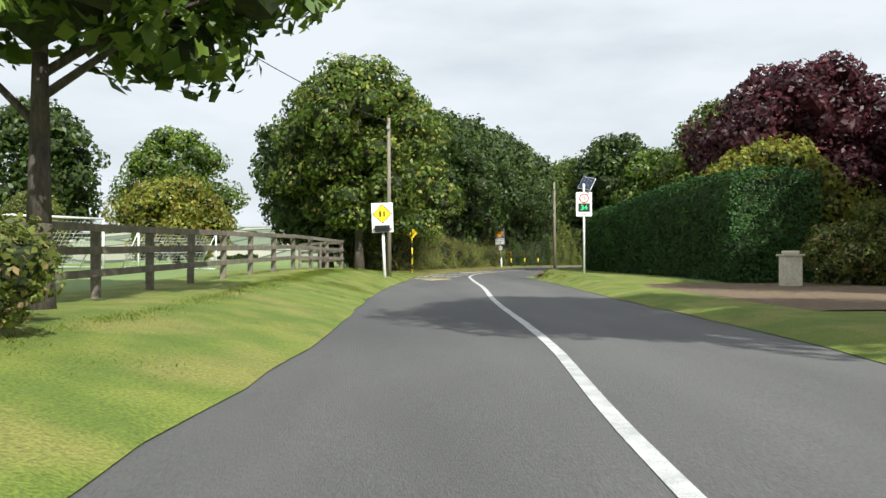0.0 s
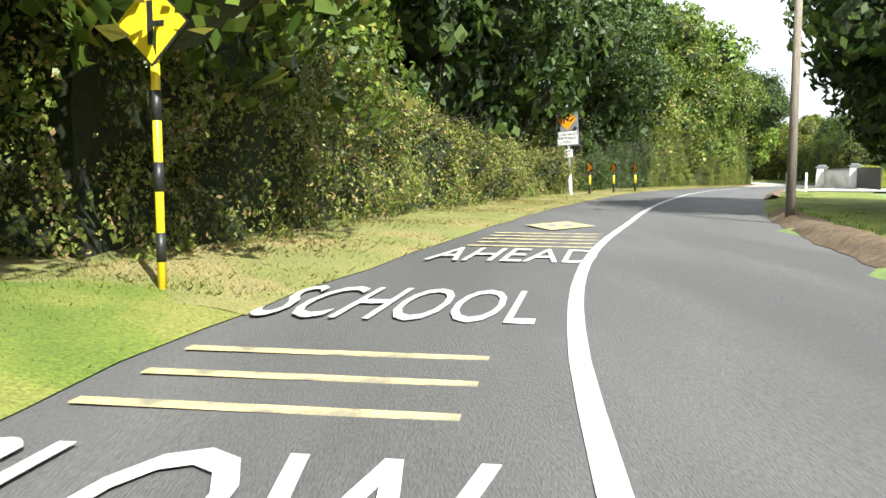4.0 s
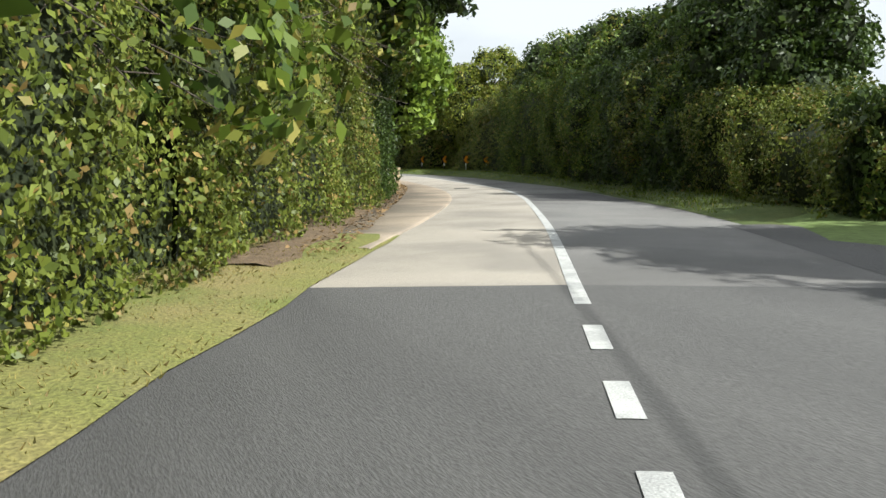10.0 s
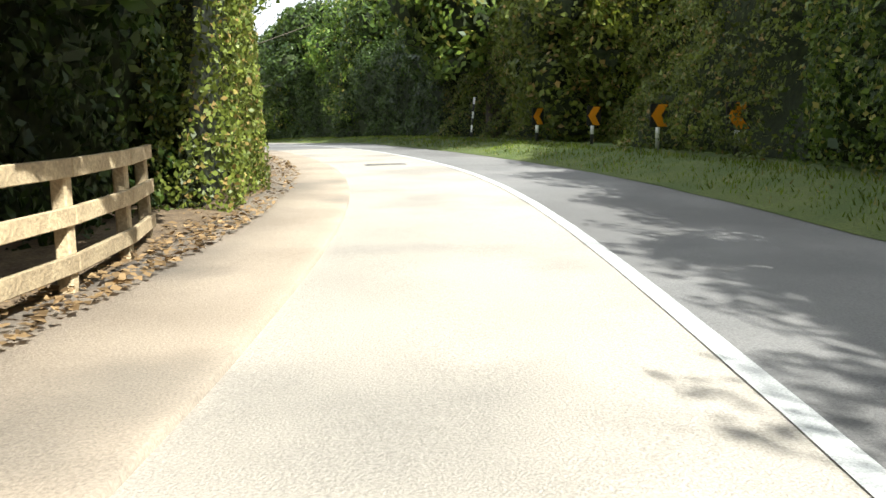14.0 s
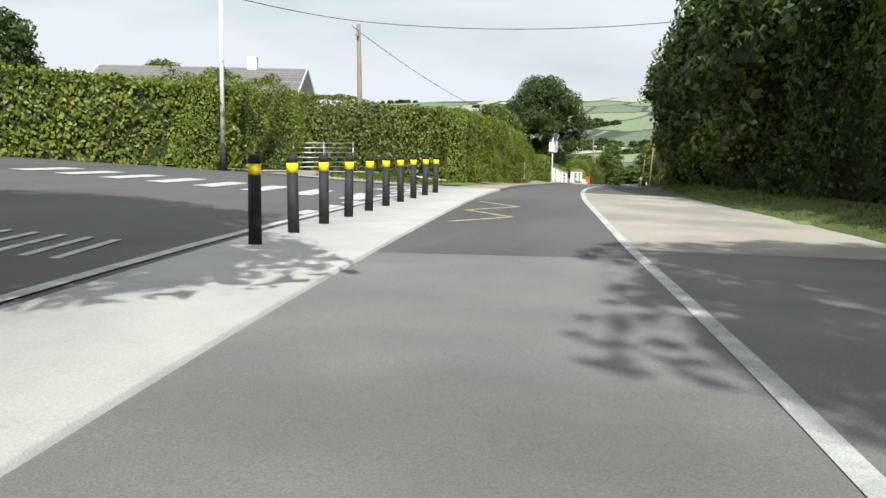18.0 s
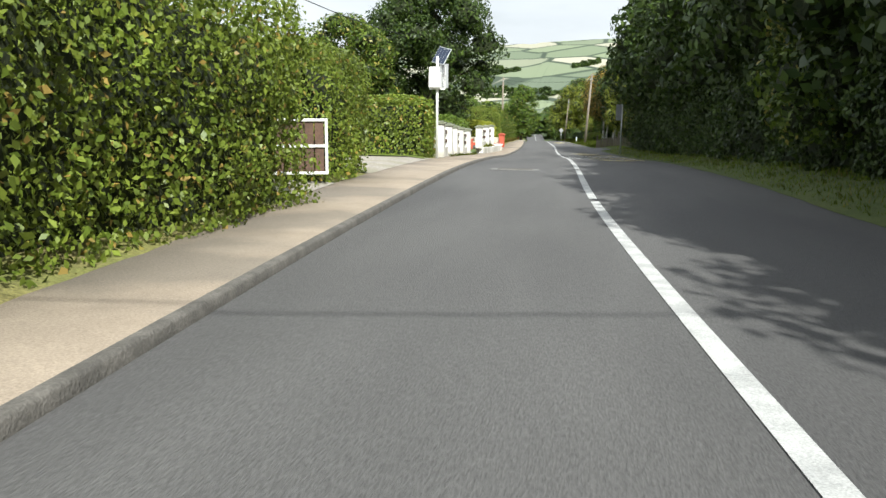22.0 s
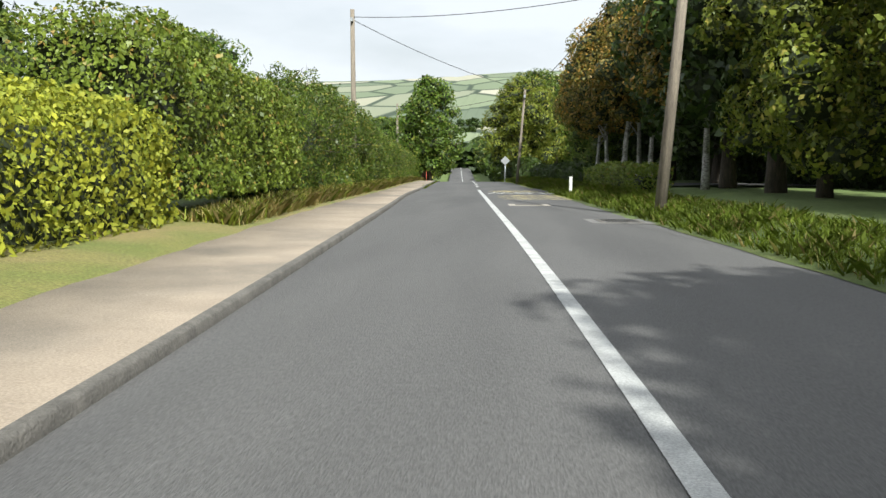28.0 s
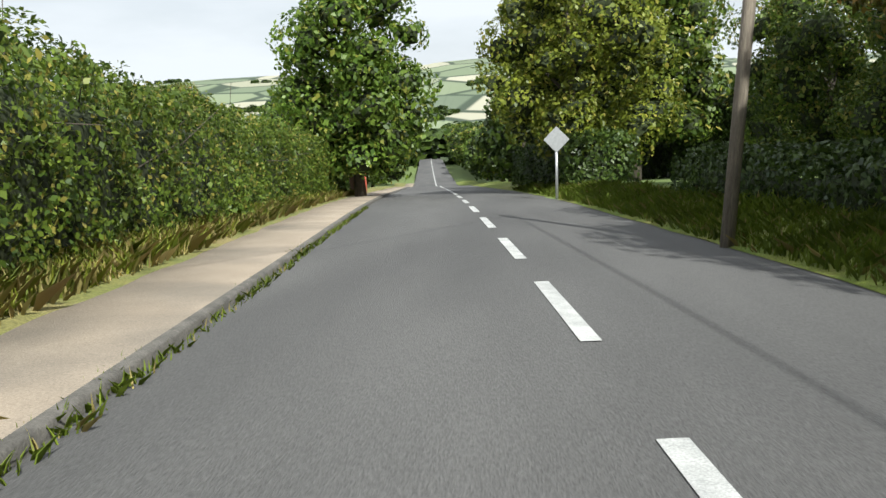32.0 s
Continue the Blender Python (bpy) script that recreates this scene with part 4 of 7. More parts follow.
ribbon("drive_gravel", GRAVEL, 199.9, 204.4, [lambda s: (PATH_BACK(s) + 0.3, 0.056 + 0.008 * (s - 200)), lambda s: (PATH_BACK(s) - 0.5, 0.03 + lift(s, PATH_BACK(s) - 0.5)), const(-4.6, 0.025, True), const(-6.5, 0.025, True), const(-9.8, 0.025, True)],
       step=0.6, label="broken gravel apron before a field gate", category="drive", wave=0.12)
APRON_EDGE = keyed("202:-3.9 202.6:-4.4 203.6:-6.2 206.2:-9.4 209:-9.6")
ribbon("verge_hedge_green", GRASS, 202.1, 208.5, [lambda s, f=f: ((PATH_BACK(s) + 0.25) * (1 - f) + APRON_EDGE(s) * f, (0.045 + np.maximum(lift(s, (PATH_BACK(s) + 0.25) * (1 - f) + APRON_EDGE(s) * f), 0.06)) * (f > 0) + 0.045 * (f == 0)) for f in (0, 0.12, 0.3, 0.5, 0.75, 1)],
       step=0.4, label="weedy green grass below the hedge", category="verge", wave=0.14)
ribbon("drive_gate_brown", GRAVEL, 219.3, 222.6, [lambda s: (PATH_BACK(s) + 0.05, 0.098 + 0 * s), const(-6, 0.06, True), const(-12, 0.05, True)], label="narrow drive to a brown gate", category="drive")
ribbon("drive_wide", GRAVEL, 225.6, 235.6, [lambda s: (PATH_BACK(s) + 0.1, 0.094 + 0 * s), lambda s: (PATH_BACK(s) - 0.5, 0.03 + lift(s, PATH_BACK(s) - 0.5)), const(-6, 0.005, True), const(-14, 0.005, True), const(-22, 0.005, True)], label="wide pale gravel drive", category="drive")
ribbon("verge_drive_hedge", GRASS, 234.4, 236.4, [lambda s: (PATH_BACK(s) + 0.02, 0.1 + 0 * s), lambda s: (PATH_BACK(s) - 0.5, 0.06 + lift(s, PATH_BACK(s) - 0.5)), const(-6, 0.05, True), const(-14, 0.05, True)],
       step=0.4, label="grass strip along the clipped hedge", category="verge", wave=0.08)
ribbon("drive_white_wall", GRAVEL, 250.9, 254.4, [lambda s: (PATH_BACK(s) + 0.05, 0.122 + 0 * s), const(-6, 0.05, True), const(-14, 0.05, True)], label="drive between white pillars", category="drive")
ribbon("drive_red", ASPHALT, 264.6, 270.2, [lambda s: (PATH_BACK(s) + 0.05, 0.122 + 0 * s), const(-6, 0.05, True), const(-14, 0.05, True)], label="dark drive between red pillars", category="drive")
ribbon("lane_right", ASPHALT, 268.2, 272.9, [at(ROAD_RIGHT, -0.3, 0.006), at(ROAD_RIGHT, 0.5, 0.05, True), const(9, 0.06, True), const(22, 0.06, True)], label="shaded side lane", category="road")
ribbon("lane_hedge", ASPHALT, 303.2, 308.5, [at(ROAD_RIGHT, -0.3, 0.006), at(ROAD_RIGHT, 0.5, 0.05, True), const(9, 0.06, True), const(18, 0.06, True)], label="shaded entrance between low hedges", category="drive")

for a, b in ((39, 61), (72, 81)):
    ribbon("soil_edge_" + ("near" if a < 50 else "far"), SOIL, a, b, [at(ROAD_RIGHT, -0.12, 0.01), at(ROAD_RIGHT, 0.02, 0.09), at(ROAD_RIGHT, 0.18, 0.2), at(ROAD_RIGHT, 0.45, 0.05, True)], step=0.35, label="crumbling brown soil edge of the bank", category="verge", wave=0.07)
# ---- hedges and trees, left side ----
hedge("bramble and hawthorn hedge with dry stems", 47, 76, keyed("47:-5 52:-4.3 72:-4.15 76:-4.0"), -3.0, keyed("47:3.2 56:3.0 61:2.3 66:1.9 76:1.5"), LEAF_BRAMBLE, 200, 0.078, 0.5, seed=3, twigs=420, top_share=0.4, back=0.0, ends=(True, False))
# this stretch has its shade put into the darker leaf colour
hedge("ivy and hawthorn hedge darkened for shade", 76, 87, keyed("76:-4.0 90:-3.3"), -3.0, keyed("76:1.5 81:1.8 86:4.0 95:4.6"), LEAF_DARK, 150, 0.085, 0.5, seed=17, twigs=260, top_share=0.4, back=0.0, ends=(False, False))
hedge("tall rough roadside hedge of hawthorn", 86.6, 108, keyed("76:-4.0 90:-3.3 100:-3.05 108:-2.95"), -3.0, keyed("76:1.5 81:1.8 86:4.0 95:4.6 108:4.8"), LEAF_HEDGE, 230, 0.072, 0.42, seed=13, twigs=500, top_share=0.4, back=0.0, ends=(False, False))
# continues the sunlit hedge; its shade is put into darker leaves
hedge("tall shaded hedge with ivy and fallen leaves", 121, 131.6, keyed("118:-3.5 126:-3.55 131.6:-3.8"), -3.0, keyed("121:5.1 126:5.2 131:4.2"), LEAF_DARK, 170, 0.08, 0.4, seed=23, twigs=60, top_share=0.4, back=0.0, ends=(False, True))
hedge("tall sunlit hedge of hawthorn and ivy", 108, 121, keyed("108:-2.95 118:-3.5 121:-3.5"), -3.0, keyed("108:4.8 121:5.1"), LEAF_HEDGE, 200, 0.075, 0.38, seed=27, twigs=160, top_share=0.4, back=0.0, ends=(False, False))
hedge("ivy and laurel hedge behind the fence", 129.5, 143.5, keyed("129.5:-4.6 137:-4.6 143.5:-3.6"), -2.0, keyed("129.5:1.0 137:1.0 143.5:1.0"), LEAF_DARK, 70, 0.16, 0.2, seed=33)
# dark leaf wall added where there is only deep shade under the trees
hedge("dark hedge filling the shaded hollow under the trees", 137, 148.6, keyed("137:-6.2 142:-4.6 145:-3.25 148.6:-2.95"), -2.0, keyed("137:3.6 148.6:4.4"), LEAF_DARK, 70, 0.13, 0.35, seed=47)
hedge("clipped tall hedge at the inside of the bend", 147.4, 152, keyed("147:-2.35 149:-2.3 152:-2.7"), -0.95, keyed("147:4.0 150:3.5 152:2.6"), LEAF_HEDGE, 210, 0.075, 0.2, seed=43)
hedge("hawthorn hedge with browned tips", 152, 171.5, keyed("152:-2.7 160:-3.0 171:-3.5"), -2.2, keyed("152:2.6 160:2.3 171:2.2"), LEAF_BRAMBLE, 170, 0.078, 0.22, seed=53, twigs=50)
# dark leaf colour carries the deep shade above the brambles
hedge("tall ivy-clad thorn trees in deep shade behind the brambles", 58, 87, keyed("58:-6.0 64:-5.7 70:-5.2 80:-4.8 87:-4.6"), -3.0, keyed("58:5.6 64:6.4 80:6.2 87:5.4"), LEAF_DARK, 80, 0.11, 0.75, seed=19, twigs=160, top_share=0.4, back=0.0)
# sycamore shapes from s 57 to 87 bring the same shade-dark leaves
for k, (s, d, sz) in enumerate([(50, -8.2, 1.1), (54, -8, 1.15), (58.5, -8.2, 1.25), (63, -8, 1.2), (67.5, -8.2, 1.25), (72, -8, 1.3), (76.5, -8, 1.25), (81, -7.6, 1.3), (85.5, -7.6, 1.25), (90, -7.2, 1.25), (94.5, -7, 1.3),
                               (99, -6.4, 1.35), (103.5, -6.2, 1.4), (108, -6.6, 1.35), (112.5, -7.2, 1.25), (117, -7.4, 1.2), (121.5, -7.4, 1.2), (126, -7, 1.2)]):
    plant_tree(SYCAMORE[k % 3] if 57 < s < 87 else SKIRT[k % 3] if k % 4 else ASH[k % 3], s, d, "bushy roadside ash tree in full leaf" if k % 4 == 0 else "dense hawthorn tree growing out of the hedge", 47 * k, sz, group="roadside trees")
WOOD = [tree_shape(211 + k, 9.2, 2.0, 0.08, 44, (0.7, 1.2), 30, 0.11, (LEAF_DARK, LEAF_MIX)[k], 0.2, shape="column") for k in range(2)]
bough_tree = tree_shape(215, 9.4, 3.0, 0.5, 40, (0.6, 1.05), 38, 0.1, LEAF_MIX, 0.2)
LIGHT = tree_shape(217, 9.3, 3.3, 0.14, 50, (0.6, 1.25), 40, 0.1, LEAF_LIGHT, 0.22)
OVERHANG = tree_shape(201, 10.2, 3.8, 0.48, 54, (0.7, 1.3), 34, 0.105, LEAF_DARK, 0.2)
for k, (s, d, sz) in enumerate([(60.5, -5.2, 1.0), (65, -6.2, 0.96), (69.2, -6.9, 0.95), (75.2, -5.6, 0.95), (79.4, -4.9, 0.95), (83, -5.2, 0.9), (123, -3.9, 1.05)]):
    plant_tree(OVERHANG, s, d, "dark ivy-grown tree leaning over the hedge", 83 * k, sz, group="overhanging trees")
for k, (s, d, sz) in enumerate([(99.5, -4.7, 0.9), (104.0, -4.2, 1.0), (111.0, -4.3, 1.0)]):
    plant_tree(bough_tree, s, d, "sunlit tree leaning out of the hedge over the road", 70 * k, sz, group="roadside trees")
for k, (s, d, sz, sh) in enumerate([(42.0, -5.6, 1.0, ASH[2]), (47.5, -5.8, 1.08, ASH[1]), (45.5, -8.3, 1.0, SYCAMORE[1]), (50, -10.2, 1.0, ASH[1])]):
    plant_tree(sh, s, d, "large leafy tree beside the playing field", 60 * k, sz, group="field trees")
for k, (s, d, sz, sh) in enumerate([(20, -30, 0.9, ASH[0]), (26, -34, 0.8, GOLD[0]), (50, -20, 1.15, GOLD[0]), (60, -27, 1.2, ASH[0]), (54, -34, 1.2, SYCAMORE[2]), (33, -35, 0.8, SKIRT[1]), (38, -33, 0.75, ASH[1]), (42, -30, 0.7, SKIRT[2]), (46, -27, 0.7, SKIRT[0]), (22, -38, 1.1, SYCAMORE[1]), (14, -33, 1.0, SYCAMORE[0])]):
    plant_tree(sh, s, d, "yellowing tree behind the goals" if sh is GOLD[0] else "tree on the far side of the playing field", 35 * k, sz, group="far field trees")
near_tree = tree_shape(131, 7.2, 3.1, 0.46, 24, (0.65, 1.05), 34, 0.15, LEAF_LAUREL, 0.17)
plant_tree(near_tree, 10.9, -5.55, "sycamore leaning over the fence by the verge", 20, 1.1)
plant_tree(BUSH[0], 6.6, -4.6, "low ivy bush around a tree foot", 10, 0.55, "bush", name="bush")
plant_tree(BUSH[1], 8.2, -5.1, "low ivy bush around a tree foot", 70, 0.5, "bush", name="bush")
chestnut = tree_shape(141, 8.4, 3.0, 0.24, 44, (0.7, 1.2), 46, 0.15, LEAF_CHESTNUT, 0.26)
plant_tree(chestnut, 141.2, -3.9, "chestnut tree with large drooping leaves over the fence", 0, 1.2)
plant_tree(chestnut, 138.4, -5.2, "chestnut tree with large drooping leaves over the fence", 140, 1.25)
plant_tree(SYCAMORE[0], 133, -12.5, "tall dark tree behind the fence", 80, 1.0)
plant_tree(WOOD[0], 128.4, -5.7, "ivy-clad tree at the end of the hedge", 10, 0.85)
plant_tree(ASH[1], 150, -7, "tree behind the clipped hedge", 10, 0.9)
plant_tree(SYCAMORE[0], 145.2, -5.6, "dark tree shading the fence and the bend", 40, 0.85)
plant_tree(ASH[0], 158, -6.4, "ash tree behind the browned hedge", 150, 0.8)
plant_tree(SYCAMORE[1], 138, -10, "tall dark tree behind the fence", 200, 1.0)
ivy_tree = tree_shape(151, 8.5, 2.9, 0.3, 34, (0.7, 1.3), 42, 0.12, LEAF_MIX, 0.42)
plant_tree(ivy_tree, 175.0, -4.8, "old tree with a thick trunk at the corner of the junction", 0, 1.15)
plant_tree(ASH[2], 165.0, -5.2, "ash tree leaning over the hedge", 120, 1.0)
plant_tree(ASH[0], 189, -36, "tree beyond the side road", 20, 0.9)
plant_tree(SYCAMORE[1], 225, -43.5, "dark tree behind the hedge of the side road", 60, 1.0)
plant_tree(SKIRT[0], 172.5, -6.6, "dark bushy tree at the junction corner", 30, 0.55)
plant_tree(BUSH[0], 171.8, -4.6, "dark laurel bush at the junction corner", 30, 0.8, "bush", name="bush")
stick = thing("log", turned(205.3, -5.2, float(lift(205.3, -5.2)) + 0.1, 20), "pale bare branch lying at the foot of the hedge", "log")
part("stem", rod((0.1, 0, 0.0), (0.8, -0.1, -0.05), 0.05, 0.035, 9, rod((-0.75, 0.2, 0.14), (0.1, 0, 0.0), 0.04, 0.05, 9)), BIRCH_BARK, stick)
# junction and hill, left
hedge("bushy garden hedge behind the side road", 199, 203.8, keyed("199:-11.6 203.8:-9.6"), -2.2, keyed("199:3.1 203.8:3.2"), LEAF_BEECH, 150, 0.09, 0.35, seed=63)
far_hedge = thing("hedge", Matrix(), "long bushy hedge along the side road", "hedge")


def free_hedge(parent, a, b, width, tall, mat, density, leaf, rough, seed):
    density, leaf = density * 3.3, leaf * 0.56
    """A hedge between two world places that does not follow the road."""
    a, b = Vector(a), Vector(b)
    along = (b - a).normalized()
    out = Vector((along.y, -along.x, 0)).normalized()
    n = int((b - a).length * (2 * tall + width) * density)
    u = rng.random(n)
    v = rng.random(n) * (2 * tall + width)
    side = np.where(v < tall, 0.5, np.where(v < tall + width, 0.5 - (v - tall) / width, -0.5)) * width
    up = np.where(v < tall, v, np.where(v < tall + width, tall, 2 * tall + width - v))
    p = np.array(a) + np.outer(u, np.array(b - a)) + np.outer(side, np.array(out)) + np.outer(up, (0, 0, 1.0))
    nm = np.where((v < tall)[:, None], np.array(out), np.where((v < tall + width)[:, None], np.array((0, 0, 1.0)), -np.array(out)))
    p = p + nm * (rough * (waves(p, 0.9, seed) + waves(p, 2.5, seed + 1)))[:, None]
    m = int(width * tall * density)
    for end, sg in ((a, -1.0), (b, 1.0)):
        q = np.array(end) + np.outer(rng.uniform(-0.5, 0.5, m) * width, np.array(out)) + np.outer(rng.random(m) * tall, (0, 0, 1.0)) + sg * 0.12 * np.array(along)
        p, nm = np.concatenate([p, q]), np.concatenate([nm, np.tile(sg * np.array(along), (m, 1))])
    tagged(under(new("leaves", leaf_mesh("leaves", p + nm * (0.06 - np.abs(rng.normal(size=(len(p), 1))) * 0.1), nm, leaf, mat)), parent), kind="stuff")
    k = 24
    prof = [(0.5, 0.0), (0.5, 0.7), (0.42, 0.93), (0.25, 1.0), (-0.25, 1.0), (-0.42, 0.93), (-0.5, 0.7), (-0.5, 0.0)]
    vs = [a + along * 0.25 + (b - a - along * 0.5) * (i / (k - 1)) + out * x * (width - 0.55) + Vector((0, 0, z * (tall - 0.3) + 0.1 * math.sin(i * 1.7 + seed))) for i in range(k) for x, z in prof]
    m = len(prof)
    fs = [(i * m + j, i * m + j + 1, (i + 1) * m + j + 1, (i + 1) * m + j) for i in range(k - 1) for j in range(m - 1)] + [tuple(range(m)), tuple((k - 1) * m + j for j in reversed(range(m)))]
    # near-black core stands in for the shade inside the hedge
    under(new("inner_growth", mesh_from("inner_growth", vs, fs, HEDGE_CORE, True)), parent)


def gz(s, d, h=0.0):
    return V(s, d, float(lift(s, d)) + h)


free_hedge(far_hedge, gz(200.5, -11.4), gz(189, -31), 2.4, 2.9, LEAF_BEECH, 45, 0.16, 0.28, 73)
hedge("tall clipped beech hedge", 206.0, 219.2, keyed("205:-4.2 208.5:-3.3 211:-3.0 219.2:-3.1"), -2.4, keyed("206:3.0 213:2.95 219.2:2.6"), LEAF_BEECH, 210, 0.076, 0.18, seed=83)
field_hedge = thing("hedge", Matrix(), "rough hedge between the field gate and the road", "hedge")
free_hedge(field_hedge, gz(206.6, -4.8), gz(207.2, -17), 2.0, 3.0, LEAF_HEDGE, 80, 0.12, 0.25, 93)
hedge("clipped hedge block beside the brown gate", 222.6, 225.5, keyed("222.6:-3.5 225.5:-3.55"), -4.2, 2.3, LEAF_BEECH, 210, 0.076, 0.16, seed=103)
drive_hedge = thing("hedge", Matrix(), "square clipped beech hedge along the gravel drive", "hedge")
free_hedge(drive_hedge, gz(236.5, -3.85), gz(237.4, -20), 1.6, 1.95, LEAF_BEECH, 120, 0.11, 0.1, 113)
garden_hedge = thing("hedge", Matrix(), "clipped green garden hedge behind the lawn", "hedge")
free_hedge(garden_hedge, gz(247, -12), gz(262, -10.5), 1.2, 1.5, LEAF_BEECH, 90, 0.11, 0.12, 123)
hedge("laurel hedge behind the garden rails", 245.2, 250.3, keyed("245:-5.1 250.3:-5.1"), -2.0, keyed("245:1.75 250.3:1.85"), LEAF_LAUREL, 170, 0.1, 0.16, seed=137)
hedge("laurel hedge behind the white pillars", 255, 263.2, keyed("255:-5.2 263.2:-4.9"), -1.8, 1.85, LEAF_LAUREL, 170, 0.095, 0.14, seed=133)
lime_bush = thing("hedge", Matrix(), "golden conifer clipped to a block", "hedge")
free_hedge(lime_bush, gz(256.6, -8.2), gz(258.6, -8.2), 1.6, 1.6, LEAF_LIME, 220, 0.09, 0.08, 143)
hedge("dark clipped hedge with a golden top", 271.4, 283, keyed("271.4:-4.6 283:-4.3"), -2.4, keyed("271.4:1.75 283:1.6"), LEAF_LIME, 130, 0.09, 0.12, seed=153)
hedge("tall broad-leaved hedge above the dry verge", 283, 292, keyed("283:-4.3 292:-4.25"), -2.6, keyed("283:3.1 288:2.8 292:2.5"), LEAF_BEECH, 170, 0.09, 0.18, seed=163, lowgap=0.35)
hedge("overgrown mixed hedge with loose tops", 292, 309, keyed("292:-4.25 300:-4.2 309:-3.9"), -2.8, keyed("292:2.7 300:3.3 305:3.2 309:2.8"), LEAF_MIX, 150, 0.085, 0.55, seed=173, twigs=40)
hedge("dense dark bramble hedge", 309, 345, keyed("309:-3.9 320:-3.7 345:-3.6"), -2.6, keyed("309:2.5 318:2.3 330:2.0 345:1.8"), LEAF_MIX, 150, 0.085, 0.3, seed=183, twigs=40)
for k, (s, d, sz, sh) in enumerate([(252, -15, 0.6, ASH[0]), (260.5, -12.5, 0.8, ASH[1]), (247, -17, 0.5, ASH[1]), (241, -22, 0.5, SKIRT[1]), (232, -26, 0.6, SKIRT[2]), (224, -18, 0.5, SKIRT[1]), (264, -17, 0.55, SYCAMORE[1]), (226, -30, 0.7, ASH[1]), (236, -12.5, 0.55, SKIRT[0]),
                                    (296, -8, 0.5, ASH[0]), (286, -10, 0.5, SYCAMORE[1]), (358, -6.5, 0.7, ASH[0]), (341, -9, 0.6, SKIRT[0])]):
    plant_tree(sh, s, d, "garden tree with dense dark foliage", 77 * k, sz, group="garden trees")

drive_tree = tree_shape(171, 11.5, 4.0, 0.2, 52, (0.8, 1.5), 36, 0.115, LEAF_DARK, 0.3)
plant_tree(drive_tree, 267.5, -8.4, "large dark-leaved tree beside the red pillars", 40, 1.05)
# ---- hedges and trees, right side ----
hedge("tall trimmed conifer hedge", 27.5, 58, keyed("27.5:9.6 35:7.6 43:6.3 58:5.7"), 3.0, keyed("27.5:3.7 43:3.0 58:3.1"), LEAF_CONIFER, 150, 0.1, 0.1, seed=203, name="conifer_hedge", spread=0.6)
plant_tree(COPPER[0], 35, 14.5, "copper beech with dark purple leaves", 0, 0.92)
plant_tree(COPPER[0], 30, 19, "copper beech with dark purple leaves", 130, 0.8)
plant_tree(GOLD[0], 31, 12.2, "small yellow-green tree behind the hedge", 0, 0.95)
plant_tree(BUSH[0], 25.5, 12.5, "yellow-flowering bush by the gate pillar", 0, 0.8, "bush", name="bush")
plant_tree(BUSH[1], 24, 14.5, "green bush by the gate pillar", 0, 1.0, "bush", name="bush")
for k, (s, d, sz, sh) in enumerate([(58, 10.5, 0.85, ASH[0]), (60.5, 7.8, 0.9, SYCAMORE[0]), (65, 8.2, 0.8, SYCAMORE[1]), (50, 14, 0.95, ASH[1]), (44, 17, 1.0, SKIRT[2]), (105, 11.0, 0.92, OVERHANG), (84, 15, 0.5, SKIRT[2])]):
    plant_tree(sh, s, d, "broad leafy tree over the grass bank", 50 * k, sz, group="bank trees")
airy = tree_shape(219, 3.7, 1.25, 0.34, 34, (0.22, 0.42), 60, 0.07, LEAF_BRAMBLE, 0.06, limbs=16)
plant_tree(airy, 101.2, 6.7, "open many-stemmed shrub behind the low wall", 0, 1.0, "bush", name="shrub")
# LEAF_DARK stretches below carry the wood's shade in their leaf colour
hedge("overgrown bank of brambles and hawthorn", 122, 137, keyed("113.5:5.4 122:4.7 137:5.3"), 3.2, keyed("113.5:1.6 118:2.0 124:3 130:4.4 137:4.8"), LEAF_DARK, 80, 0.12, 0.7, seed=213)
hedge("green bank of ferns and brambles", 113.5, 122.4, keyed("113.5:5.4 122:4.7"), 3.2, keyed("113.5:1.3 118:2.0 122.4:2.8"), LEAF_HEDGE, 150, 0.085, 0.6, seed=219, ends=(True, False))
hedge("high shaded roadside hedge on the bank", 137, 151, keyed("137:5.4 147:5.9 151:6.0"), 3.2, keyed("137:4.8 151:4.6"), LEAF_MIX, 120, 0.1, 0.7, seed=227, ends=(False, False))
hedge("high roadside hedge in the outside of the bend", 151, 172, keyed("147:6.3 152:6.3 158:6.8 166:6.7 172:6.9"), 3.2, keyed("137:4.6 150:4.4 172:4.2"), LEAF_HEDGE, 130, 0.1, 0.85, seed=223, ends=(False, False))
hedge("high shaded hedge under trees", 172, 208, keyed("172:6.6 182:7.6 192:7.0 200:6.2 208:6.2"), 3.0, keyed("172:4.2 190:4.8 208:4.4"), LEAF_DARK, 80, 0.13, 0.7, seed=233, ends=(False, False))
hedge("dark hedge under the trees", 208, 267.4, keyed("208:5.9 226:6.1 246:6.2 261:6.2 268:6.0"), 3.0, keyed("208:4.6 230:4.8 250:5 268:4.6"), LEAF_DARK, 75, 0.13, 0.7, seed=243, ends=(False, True))
